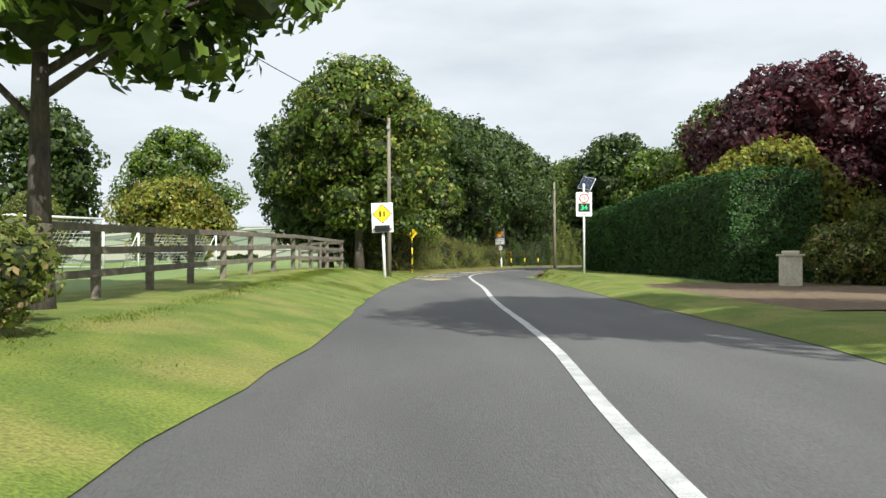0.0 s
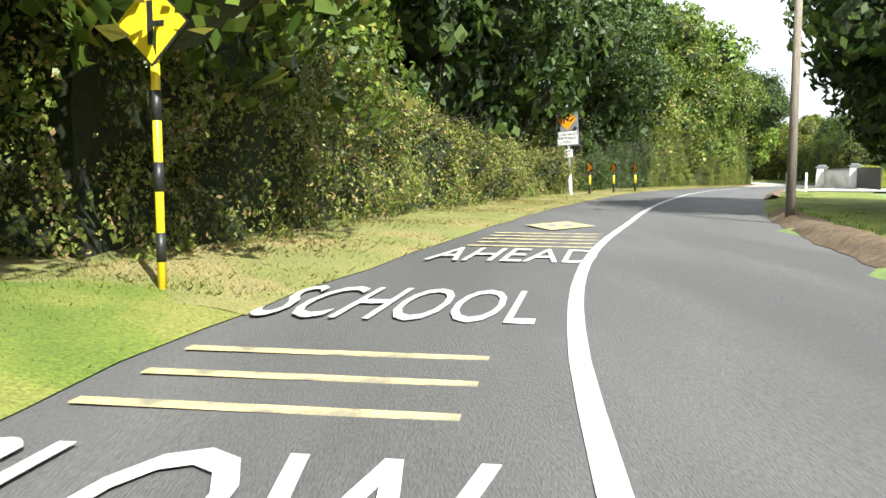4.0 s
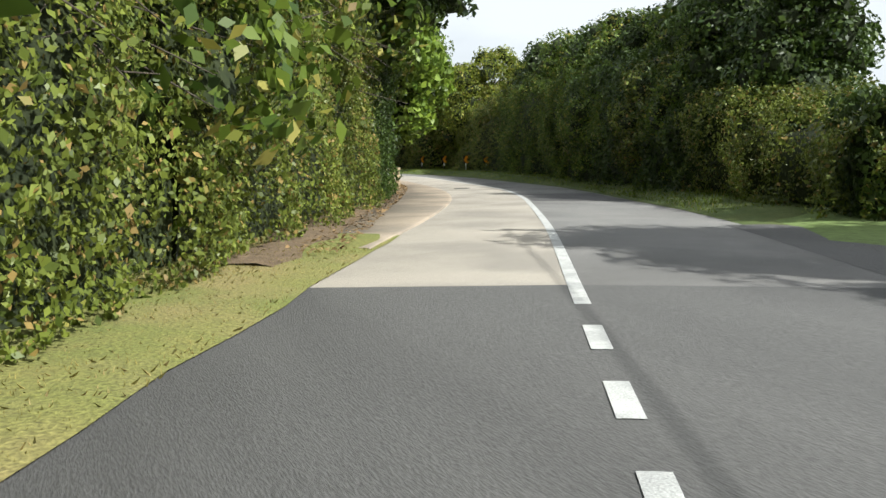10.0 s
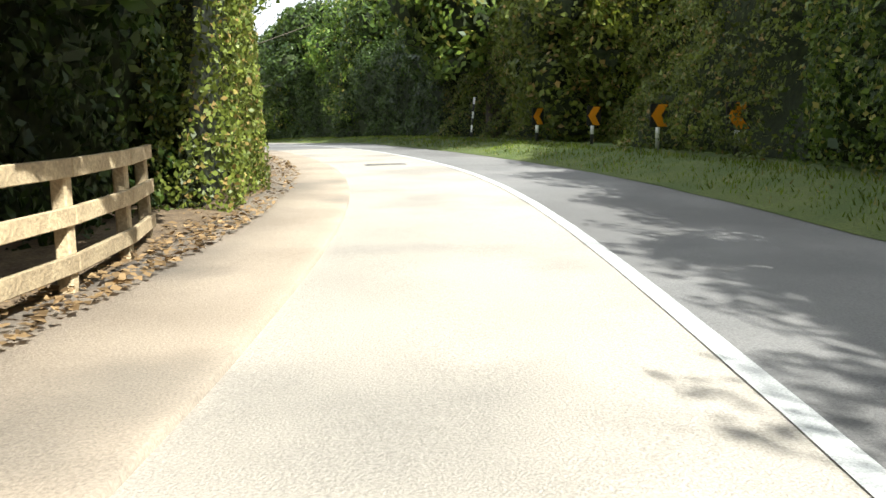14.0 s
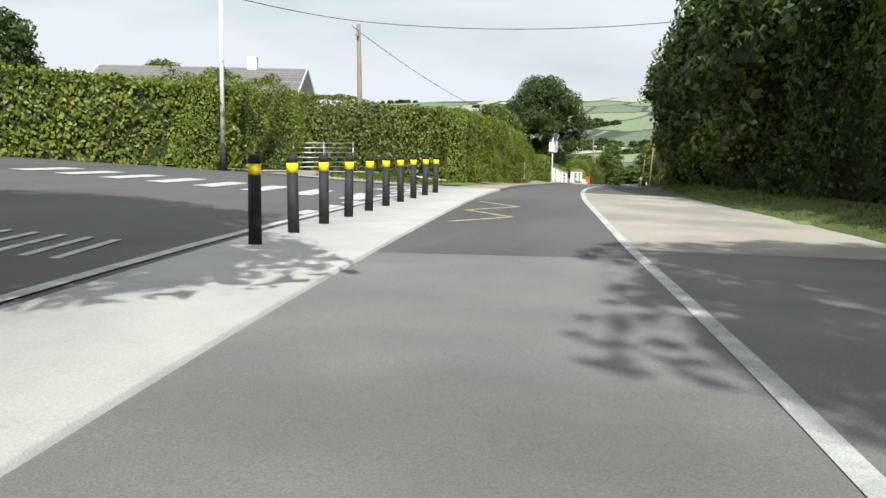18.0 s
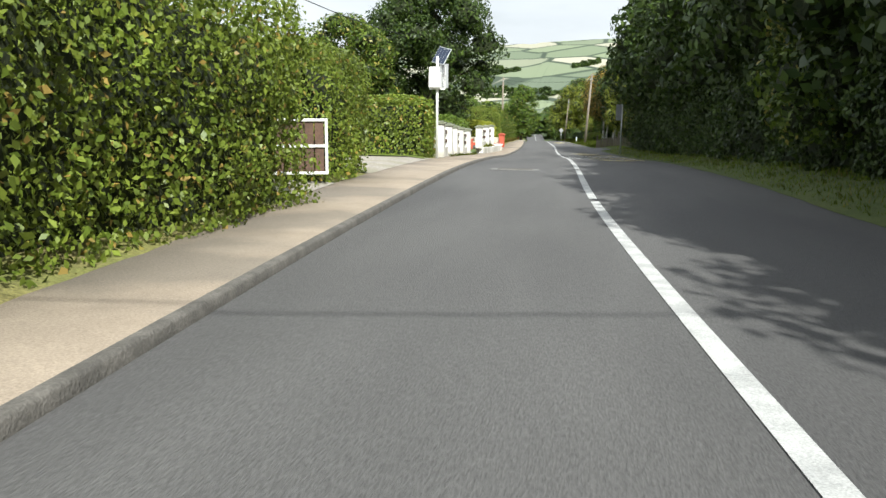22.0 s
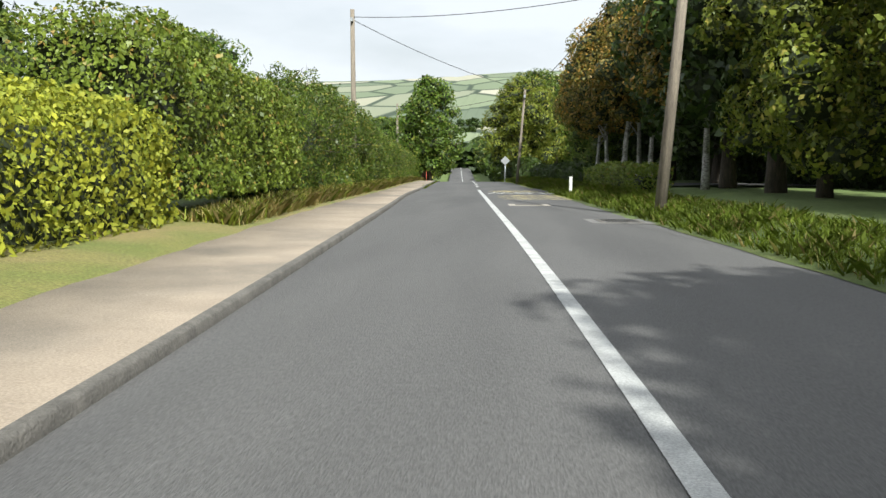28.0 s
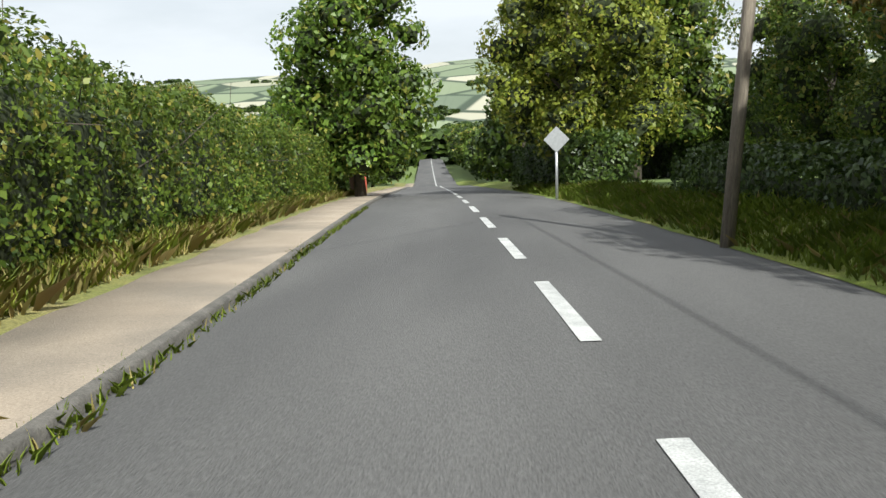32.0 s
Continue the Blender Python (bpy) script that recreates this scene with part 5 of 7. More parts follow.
for k, (s, d, sz) in enumerate([(130, 10.2, 0.9), (134, 10.8, 0.9), (138, 11, 0.72), (143, 11.5, 0.6), (148, 11.2, 0.6), (153, 9.8, 0.8), (158, 9.8, 0.95), (161.5, 8.8, 1.15), (168.5, 7.6, 1.15), (173, 9.6, 0.95),
                               (179, 11, 0.95), (185, 11.5, 0.95), (191, 10.0, 0.95), (197, 8.4, 0.9), (202, 7.8, 0.9), (206.5, 7.6, 0.88), (211, 7.6, 0.9), (216, 7.5, 0.9), (220.5, 7.6, 0.88), (225, 7.7, 0.85), (230, 8.0, 0.85), (235, 8.2, 0.85), (240, 8.2, 0.88), (245, 8.4, 0.95), (250, 8.6, 0.95), (255, 8.8, 0.95), (260, 8.8, 1.1), (258, 13.5, 1.0), (264.5, 8.5, 1.1), (265, 13, 0.95)]):
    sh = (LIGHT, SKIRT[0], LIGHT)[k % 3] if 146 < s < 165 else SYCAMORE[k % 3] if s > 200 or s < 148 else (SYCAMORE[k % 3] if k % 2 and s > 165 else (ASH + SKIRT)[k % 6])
    plant_tree(sh, s, d, "tall roadside tree in dense dark leaf" if s > 170 else "tall sunlit tree over the bend", 71 * k, sz, group="wood along the road")
for k, (s, d, sz) in enumerate([(120.8, 7.2, 0.7), (124, 7.0, 0.78), (127.4, 7.2, 0.72), (130.8, 7.4, 0.7), (134.4, 7.7, 0.76), (138, 8.0, 0.84), (141.6, 8.1, 0.86), (145.4, 8.1, 0.86), (149, 8.2, 0.86)]):
    plant_tree(WOOD[k % 2 if s > 129 else 0], s, d, "slender dark tree at the edge of the wood", 97 * k, sz, group="wood along the road")
for k in range(14):
    s = 124.5 + 3.5 * k
    d = 6.4 if s < 138 else 7.2 if s < 145 else 9.0
    plant_tree(SKIRT[(1, 0, 2)[k % 3]] if s < 147 else LIGHT, s, d, "bushy young tree along the bank", 113 * k, (0.6 if s < 147 else 0.5) + 0.06 * math.sin(k * 2.3), group="wood along the road")
for k, (s, d, sz) in enumerate([(199.5, 7.4, 1.0), (209, 6.9, 0.95), (217.5, 6.8, 0.95), (227, 7.2, 0.9), (187, 9.0, 0.95)]):
    plant_tree(WOOD[1], s, d, "sunlit slender tree at the edge of the wood", 97 * k, sz, group="wood along the road")
plant_tree(bough_tree, 218.5, 6.0, "sunlit tree reaching over the road at the top of the hill", 30, 0.82, group="wood along the road")
for k, (s, d, sz, sh) in enumerate([(277.5, 9.5, 0.7, GOLD[0]), (280, 11, 0.8, LIGHT), (283, 12, 0.9, ASH[1]), (287, 8.6, 0.78, LIGHT), (292, 9.2, 0.85, LIGHT), (296, 9.5, 0.95, SYCAMORE[0]), (302, 10, 0.95, SYCAMORE[2]), (308, 11.5, 0.95, SYCAMORE[1]),
                                    (314, 13, 0.95, SYCAMORE[2]), (322, 13, 0.85, SYCAMORE[0]), (327, 10.5, 0.6, SKIRT[1]), (331, 9.8, 0.65, SKIRT[2]), (339.5, 5.2, 0.9, LIGHT), (345, 8.6, 0.9, ASH[1]), (351, 7.4, 0.95, ASH[2])]):
    plant_tree(sh, s, d, "birch and ash trees turning yellow" if sh is GOLD[0] else "leafy tree behind the low hedge", 59 * k, sz, group="trees along the hill")
slim_tree = tree_shape(181, 9.0, 2.0, 0.1, 34, (0.6, 1.1), 40, 0.12, LEAF_TREE, 0.2)
plant_tree(slim_tree, 341.0, -2.5, "slim leafy tree beside the footpath", 0, 1.0)
BIRCH = [tree_shape(191 + k, 9.5, 2.6, 0.36, 34, (0.7, 1.2), 36, 0.1, LEAF_BIRCH, 0.15, bark=BIRCH_BARK) for k in range(2)]
for k, (s, d, sz) in enumerate([(299.5, 8.4, 0.9), (309.5, 8.8, 0.88), (312.6, 8.2, 0.96), (315.4, 9.6, 1.0), (318.2, 8.4, 0.92), (321, 9.8, 0.95), (323.8, 8.7, 0.88)]):
    plant_tree(BIRCH[k % 2], s, d, "white-stemmed birch tree turning brown", 80 * k, sz, group="birch trees")
hedge("dark thicket behind the trees", 277, 380, keyed("277:14.5 336:14.5 350:10.5 380:9.5"), 3.0, 3.6, LEAF_DARK, 40, 0.2, 0.6, seed=293, ends=(False, False))
hedge("low trimmed garden hedge", 296, 303, keyed("296:5.0 303:4.7"), 1.4, 0.75, LEAF_BEECH, 150, 0.085, 0.1, seed=253)
hedge("low trimmed garden hedge under trees", 308.8, 327, keyed("308.8:5.2 327:4.8"), 1.5, 0.75, LEAF_DARK, 110, 0.1, 0.12, seed=263)
hedge("dark hedge below a spreading tree", 336, 352, keyed("336:4.4 352:4.2"), 2.0, 1.6, LEAF_DARK, 70, 0.14, 0.25, seed=273)

HIGH = tree_shape(161, 16.0, 4.2, 0.55, 40, (0.9, 1.6), 18, 0.16, LEAF_DARK, 0.34)
for k, (s, d, sz) in enumerate([(4, 10.2, 0.95), (-4, 16, 0.9), (14, 15.5, 0.8), (19, 19, 0.8)]):
    plant_tree(HIGH, s, d, "large tree at the roadside throwing shade across the road", 90 * k, sz, group="shade trees")
blossom = thing("hedge", Matrix(), "green hedge beyond the gate pillar", "hedge")
free_hedge(blossom, gz(25.5, 13), gz(24, 22), 2, 2.6, LEAF_HEDGE, 70, 0.13, 0.25, 313)

side_hedge = thing("hedge", Matrix(), "dark hedge bank along the side road", "hedge")
free_hedge(side_hedge, gz(114.2, 5.6), gz(113.2, 34), 2.4, 2.0, LEAF_DARK, 60, 0.14, 0.3, 323)


def topiary(s, d, z, wide, tall, label):
    """A clipped bush on a bare stem: a flattened, rounded head of small leaves."""
    ob = thing("topiary_bush", turned(s, d, 0), label, "bush")
    part("stem", rod((0, 0, -0.1), (0.05, 0, z), 0.07, 0.05, 8), BARK, ob)
    v = rng.normal(size=(9000, 3))
    v /= np.linalg.norm(v, axis=1)[:, None]
    q = np.sign(v) * np.abs(v) ** 0.75 * (1 + 0.06 * waves(v, 0.4, 5)[:, None] - 0.08 * rng.random((9000, 1)))
    q = q / 1.25 * np.array([wide / 2, wide / 2, tall / 2]) * 1.2 + np.array([0, 0, z])
    tagged(under(new("head", leaf_mesh("head", q, v, 0.05, LEAF_BEECH)), ob), kind="stuff")
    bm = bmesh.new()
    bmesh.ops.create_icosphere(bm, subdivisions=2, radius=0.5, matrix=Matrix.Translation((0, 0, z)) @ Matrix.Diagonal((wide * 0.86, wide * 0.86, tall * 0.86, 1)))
    # dark core: shade within the clipped head, as colour
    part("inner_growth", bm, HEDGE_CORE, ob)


topiary(137.4, -3.8, 2.1, 1.6, 0.95, "clipped cloud-shaped bush standing over the timber fence")
topiary(136.0, -3.75, 1.0, 0.55, 0.4, "small clipped ball bush behind the fence")
topiary(134.2, -4.1, 0.95, 0.6, 0.35, "small clipped ball bush behind the fence")

# ---- distance ----
for k in range(44):
    s = 362 + 7.5 * k
    for d in (-6.5 - 1.5 * (k % 3), 8 + 1.5 * ((k + 1) % 3)):
        plant_tree(FAR_TREE[(k + int(d > 0)) % 2], s, d, "roadside tree far down the hill", 31 * k, 0.75 + 0.22 * ((k * 7) % 5) / 4, group="far roadside trees")
hill_crowns = []
hedgerows = [(rng.uniform(-800, 600), 520 + 1800 * rng.random() ** 1.4, rng.uniform(-0.5, 0.5) + (1.4 if k % 3 == 0 else 0)) for k in range(40)]
for k in range(320):
    rx, ry, ra = hedgerows[k % 40]
    run = (k // 40 - 4) * rng.uniform(9, 14)
    x, y = float(rx + run * math.cos(ra)), float(ry + run * math.sin(ra))
    m = pose(x, y, float(ground_z(np.array([x]), np.array([y]))[0]) - 0.5, 0, 0, float(rng.uniform(0, 360))) @ Matrix.Diagonal((*(float(rng.uniform(0.9, 2.2)),) * 2, float(rng.uniform(0.6, 1.3)), 1))
    me = HILL_TREE[k % 2][1]
    co = np.empty(3 * len(me.vertices), np.float32)
    me.vertices.foreach_get("co", co)
    mm = np.array(m)
    hill_crowns.append(co.reshape(-1, 3) @ mm[:3, :3].T + mm[:3, 3])
co = np.concatenate(hill_crowns)
hill = mesh_from("hillside_trees", co[:0], [], LEAF_DARK)
hill.vertices.add(len(co))
hill.vertices.foreach_set("co", co.astype(np.float32).ravel())
hill.loops.add(len(co))
hill.loops.foreach_set("vertex_index", np.arange(len(co), dtype=np.int32))
hill.polygons.add(len(co) // 4)
hill.polygons.foreach_set("loop_start", np.arange(0, len(co), 4, dtype=np.int32))
hill.update(calc_edges=True)
tagged(new("hillside_trees", hill), "dark hedgerow trees scattered over the far hillside", "trees", kind="stuff")


# ---- markings with words, bars and diamonds ----
def flat_on_road(s, d, turn=0.0, h=0.02):
    up = CAMBER * (1 - min(1, abs(d - float(ROAD_MID(s))) / 2.8))
    g = (float(P(s + 1, 0)[2]) - float(P(s - 1, 0)[2])) / 2
    return turned(s, d, up + h) @ pose(0, 0, 0, math.degrees(math.atan(g))) @ pose(0, 0, 0, 0, 0, turn)


def road_words(words, s, d, turn, wide, long):
    """Painted words, drawn out along the road."""
    ob = thing("road_lettering", flat_on_road(s, d, turn), "worn white words painted on the road", "road marking")
    size = long / 0.72
    lettering(words, size, PAINT, ob, Matrix.Diagonal((wide / (size * 0.62 * len(words)), 1, 1, 1)), depth=0.002)


def road_bars(s0, n, step, d, wide, mat=YELLOW_PAINT):
    ob = thing("rumble_bars", turned(s0, d, 0), "faded yellow bars painted across the lane", "road marking")
    for k in range(n):
        bm = box(wide * (1 - 0.04 * (k % 2)), 0.11, 0.006, bevel=0)
        part("bar", bm, mat, ob, m=ob.matrix_basis.inverted() @ flat_on_road(s0 + k * step, d, 0, 0.004))


def road_diamond(s, d, wide, long):
    ob = thing("road_diamond", flat_on_road(s, d, 0, 0.022), "worn yellow diamond painted on the lane", "road marking")
    bm = bmesh.new()
    bm.faces.new([bm.verts.new(p) for p in ((-wide / 2, 0, 0), (0, -long / 2, 0), (wide / 2, 0, 0), (0, long / 2, 0))])
    part("field", bm, YELLOW_PAINT, ob)
    for k in (-1, 1):
        part("dark_mark", box(0.16, long * 0.22, 0.003, (0.16 * k, 0, 0.003), 0), SIGN_GREY, ob)


road_diamond(36.2, -0.95, 1.5, 3.0)
road_bars(38.3, 4, 0.62, -1.3, 1.9)
road_words("SLOW", 41.8, -1.45, 0, 2.0, 1.5)
road_bars(43.2, 3, 0.6, -1.5, 2.0)
road_words("SCHOOL", 46.2, -1.5, 0, 2.1, 1.7)
road_words("AHEAD", 50.2, -1.0, 0, 2.0, 1.7)
road_bars(51.6, 5, 0.62, -0.95, 1.9)
road_diamond(56.0, -0.95, 1.4, 2.6)
road_diamond(241.6, 3.0, 1.7, 2.6)
road_bars(243.3, 3, 0.6, 2.9, 2.9)
road_words("AHEAD", 246.3, 2.65, 180, 3.0, 1.7)
road_bars(248.3, 6, 0.52, 2.75, 3.3)
road_words("SCHOOL", 252.3, 2.7, 180, 3.0, 1.6)
road_bars(253.3, 2, 0.4, 2.75, 3.2)
road_words("SLOW", 254.75, 2.6, 180, 2.9, 1.4)
road_bars(255.75, 5, 0.55, 2.6, 3.05)
road_diamond(260.0, 2.55, 1.8, 3.0)
road_bars(296.0, 5, 0.85, 2.2, 2.4)
road_words("SLOW", 301.7, 2.25, 180, 2.3, 1.6)
road_bars(303.4, 4, 0.68, 2.1, 2.3)
zebra = thing("zebra_crossing", turned(192.6, -8, 0), "white painted stripes of a zebra crossing", "road marking")
for k in range(8):
    d = -4.35 - 1.18 * k
    part("stripe", box(0.5, 2.75, 0.006, bevel=0), PAINT, zebra, m=zebra.matrix_basis.inverted() @ turned(192.6, d, float(lift(192.6, d)) + 0.004) @ pose(0, 0, 0, -1.6, 3.1, 4))
edge_mark = line_mark("edge_line", PAINT, 177, 200.5, lambda s: PATH_BACK(s) - 0.2, 0.16, "white edge line along the new footpath", h=0.046)
words = thing("road_lettering", turned(197.5, -4.4, float(lift(197.5, -4.4)) + 0.016) @ pose(0, 0, 0, -1.6, 3.1) @ pose(0, 0, 0, 0, 0, 90), "white words painted on the side road", "road marking")
for text, x, wide in (("NO", -1.25, 0.85), ("ENTRY", 0.75, 2.1)):
    lettering(text, 1.25, PAINT, words, Matrix.Translation((x, 0, 0)) @ Matrix.Diagonal((wide / (1.25 * 0.62 * len(text)), 1, 1, 1)), depth=0.002)
give_way = thing("give_way_line", turned(193, -4, 0), "broken white line along the mouth of the side road", "road marking")
for k in range(9):
    s = 187.2 + 1.6 * k
    d = float(PATH_BACK(s)) - 0.48
    part("dash", box(0.24, 0.9, 0.006, bevel=0), PAINT, give_way, m=give_way.matrix_basis.inverted() @ turned(s, d, float(lift(s, d)) + 0.02) @ pose(0, 0, 0, -1.6, 3.1, 0))
worn_two = thing("worn_lettering", turned(180, -5.5, 0), "unreadable worn white lettering on the side road", "road marking")
for k in range(8):
    d = -4.6 - 0.33 * k
    part("bar", box(0.09, 1.6, 0.006, bevel=0), PAINT, worn_two, m=worn_two.matrix_basis.inverted() @ turned(181, d, float(lift(181, d)) + 0.006) @ pose(0, 0, 0, -0.8, 3.1, 6))
zig = thing("zigzag_line", turned(188.8, -0.9, 0), "faint worn yellow zigzag on the lane", "road marking")
for k in range(4):
    a, b = (186.6 + 1.5 * k, -1.35), (188.1 + 1.5 * k, -0.35)
    a, b = (a, b) if k % 2 == 0 else ((a[0], b[1]), (b[0], a[1]))
    m = flat_on_road((a[0] + b[0]) / 2, (a[1] + b[1]) / 2, -math.degrees(math.atan2(b[1] - a[1], b[0] - a[0])), 0.004)
    part("stroke", box(0.09, math.hypot(b[0] - a[0], b[1] - a[1]), 0.005, bevel=0), YELLOW_PAINT, zig, m=zig.matrix_basis.inverted() @ m)


def iron_cover(s, d, w, l, label, slots=0, frame_mat=GREY_ROAD, rim=0.35):
    ob = thing("drain_cover", flat_on_road(s, d, 0, 0.0), label, "drain cover")
    part("patch", box(w + rim, l + rim, 0.01, bevel=0.003), frame_mat, ob)
    part("cover", box(w, l, 0.018, bevel=0.004), KERB, ob, "dark iron cover")
    for k in range(slots):
        part("slot", box(w * 0.8, l / slots * 0.4, 0.004, (0, -l / 2 + (k + 0.5) * l / slots, 0.018), 0), SIGN_BLACK, ob)


iron_cover(136.0, -0.15, 0.62, 0.36, "small iron drain grating in the lane", 5, rim=0.05)
iron_cover(156.15, 0.0, 0.8, 0.25, "repaired patch with a cover in the road", 0, rim=0.1)
iron_cover(230.0, -0.55, 0.9, 0.6, "square patch with an iron cover in the road", 0)
iron_cover(286.2, 2.85, 0.8, 0.8, "sunken iron drain beside the verge", 5)
iron_cover(292.1, 1.68, 0.7, 0.55, "iron manhole cover in a pale patch", 0, PALE_ROAD)


# ---- posts, poles and signs ----
def pole(s, d, tall, label, lean=0.0, r=0.13, cross=0, h=None, mat=POLE_WOOD, name="utility_pole"):
    ob = thing(name, turned(s, d, float(lift(s, d)) if h is None else h) @ pose(0, 0, 0, 0, lean, 0), label, "pole")
    part("shaft", rod((0, 0, -0.3), (0, 0, tall), r, r * 0.72, 14), mat, ob)
    for k in range(cross):
        part("crossarm", box(1.1, 0.09, 0.11, (0, 0, tall - 0.35 - 0.5 * k)), mat, ob)
        for x in (-0.45, 0.45):
            part("insulator", rod((x, 0, tall - 0.24 - 0.5 * k), (x, 0, tall - 0.1 - 0.5 * k), 0.035, 0.025, 8), STEEL, ob)
    if not cross:
        part("bracket", box(0.1, 0.3, 0.16, (0, -0.12, tall - 0.5)), STEEL, ob)
    return ob


def wire(a, b, sag, label="thin black overhead cable"):
    a, b = Vector(a), Vector(b)
    bm, last = bmesh.new(), None
    for k in range(17):
        u = k / 16
        p = a.lerp(b, u) - Vector((0, 0, 4 * sag * u * (1 - u)))
        if last is not None:
            rod(last, p, 0.014, None, 5, bm)
        last = p
    me = bpy.data.meshes.new("overhead_cable")
    bm.to_mesh(me)
    bm.free()
    me.materials.append(CABLE)
    return tagged(new("overhead_cable", me), label, "cable")


def up(s, d, h):
    return V(s, d, float(lift(s, d)) + h)


pole(35.0, -2.8, 6.75, "weathered timber pole beside the school sign", r=0.095)
pole(58.2, 3.6, 6.1, "thin grey timber pole on the grass bank", r=0.1)
pole_c = pole(108.9, 5.4, 6.05, "timber pole with a blue notice at the side road", 1.0, cross=1)
part("notice", box(0.3, 0.02, 0.42, (0, -0.16, 2.55)), SIGN_BLUE, pole_c, "small blue notice")
part("notice_mark", box(0.14, 0.006, 0.2, (0, -0.172, 2.67)), SIGN_WHITE, pole_c)
pole(206.4, -8.4, 6.2, "timber pole behind the field gate", -1.5, r=0.12)
pole(287.4, 3.9, 6.4, "leaning timber pole in the verge", 3.5, r=0.12)
pole(305.3, -4.45, 7.2, "pale timber pole behind the hedge", r=0.12)
pole(320.2, 3.4, 5.6, "tall timber pole on the grass verge", 4.0, r=0.085)
pole(352, -6, 7.5, "timber pole far down the road", r=0.12)
pole(364, 6.2, 7.5, "timber pole far down the road", r=0.12)
wire(up(35.0, -2.8, 6.6), up(4, -9, 7.5), 0.8)
wire(up(205.6, -8.6, 6.2), up(176, -16, 6.5), 0.9)
wire(up(205.6, -8.6, 6.2), up(206, 9, 6.8), 0.6)
wire(up(205.6, -8.6, 6.0), up(244, -6, 5.0), 0.9)
wire(up(305.3, -4.45, 6.9), up(297, 7.5, 6.6), 0.4)
wire(up(305.3, -4.45, 6.8), up(320.2, 4.0, 5.4), 0.3)
wire(up(320.2, 4.0, 5.4), up(287.4, 4.25, 6.2), 0.5)
wire(up(287.4, 4.25, 6.2), up(266, 8, 8.2), 0.6)
wire(up(320.2, 4.0, 5.4), up(352, -6, 7.3), 0.6)
wire(up(108.9, 5.4, 5.9), up(80, 8, 7.8), 0.7)
wire(up(108.9, 5.4, 5.9), up(104, 40, 7.0), 0.7)

lamp = thing("street_lamp", turned(199.2, -11.0, float(lift(199.2, -11.0))), "white street lamp column with a black foot", "street lamp")
part("foot", rod((0, 0, 0), (0, 0, 0.9), 0.1, None, 16), RUBBER, lamp, "black painted foot")
part("column", rod((0, 0, 0.9), (0, 0, 7.0), 0.085, 0.055, 16), POST_WHITE, lamp)
part("arm", rod((0, 0, 6.95), (0.9, 0, 7.1), 0.035, 0.03, 10), POST_WHITE, lamp)
part("lantern", box(0.55, 0.22, 0.1, (1.1, 0, 7.05), 0.03), STEEL, lamp)

# school sign
sign = thing("school_sign", turned(32.6, -2.64, float(lift(32.6, -2.64)) - 0.08, -2) @ pose(0, 0, 0, 0, -2, 0), "white school warning board with a yellow diamond and lamps", "road sign")
part("post", rod((0, 0.05, -0.2), (0, 0.05, 1.85), 0.057, None, 14), POST_WHITE, sign, "white steel post")
part("post_top", rod((0, 0.05, 1.85), (0, 0.05, 2.95), 0.04, None, 12), STEEL, sign)
board = part("board", plate(rounded(0.86, 1.18, 0.03, 2.48), 0.03), SIGN_WHITE, sign)
dia = part("diamond", plate([(0, 2.26 - 0.02), (0.39, 2.63), (0, 3.02), (-0.39, 2.63)], 0.004, Matrix.Translation((0, -0.009, 0))), SIGN_BLACK, sign)
part("diamond_face", plate([(0, 2.27), (0.365, 2.63), (0, 2.99), (-0.365, 2.63)], 0.004, Matrix.Translation((0, -0.014, 0))), SIGN_YELLOW, dia)
for x, k in ((-0.08, 1.0), (0.08, 0.8)):
    bm = plate([(x - 0.03 * k, 2.52), (x - 0.035 * k, 2.62), (x - 0.05 * k, 2.68), (x, 2.73 * 1.0), (x + 0.045 * k, 2.67), (x + 0.035 * k, 2.6), (x + 0.03 * k, 2.52)], 0.003, Matrix.Translation((0, -0.018, 0)))
    bm = plate(disc(0.028 * k, 14, x, 2.755 - 0.02 / k), 0.003, Matrix.Translation((0, -0.018, 0)), bm)
    part("symbol", bm, SIGN_BLACK, dia, "plain dark pictogram")
lamps = part("lamp_box", box(0.58, 0.16, 0.25, (0, -0.09, 1.92), 0.02), SIGN_BLACK, sign, "black twin lamp box")
for x in (-0.14, 0.14):
    part("lens", rod((x, -0.17, 2.05), (x, -0.185, 2.05), 0.095, None, 20), GLASS_DARK, lamps)
    part("hood", plate([(x + 0.11 * math.cos(a), 2.05 + 0.11 * math.sin(a)) for a in np.linspace(0.2, 2.94, 10)], 0.12, Matrix.Translation((0, -0.28, 0))), SIGN_BLACK, lamps)
for x in (-0.33, 0.33):
    part("bracket", box(0.1, 0.05, 0.05, (x, -0.05, 2.02)), STEEL, lamps)


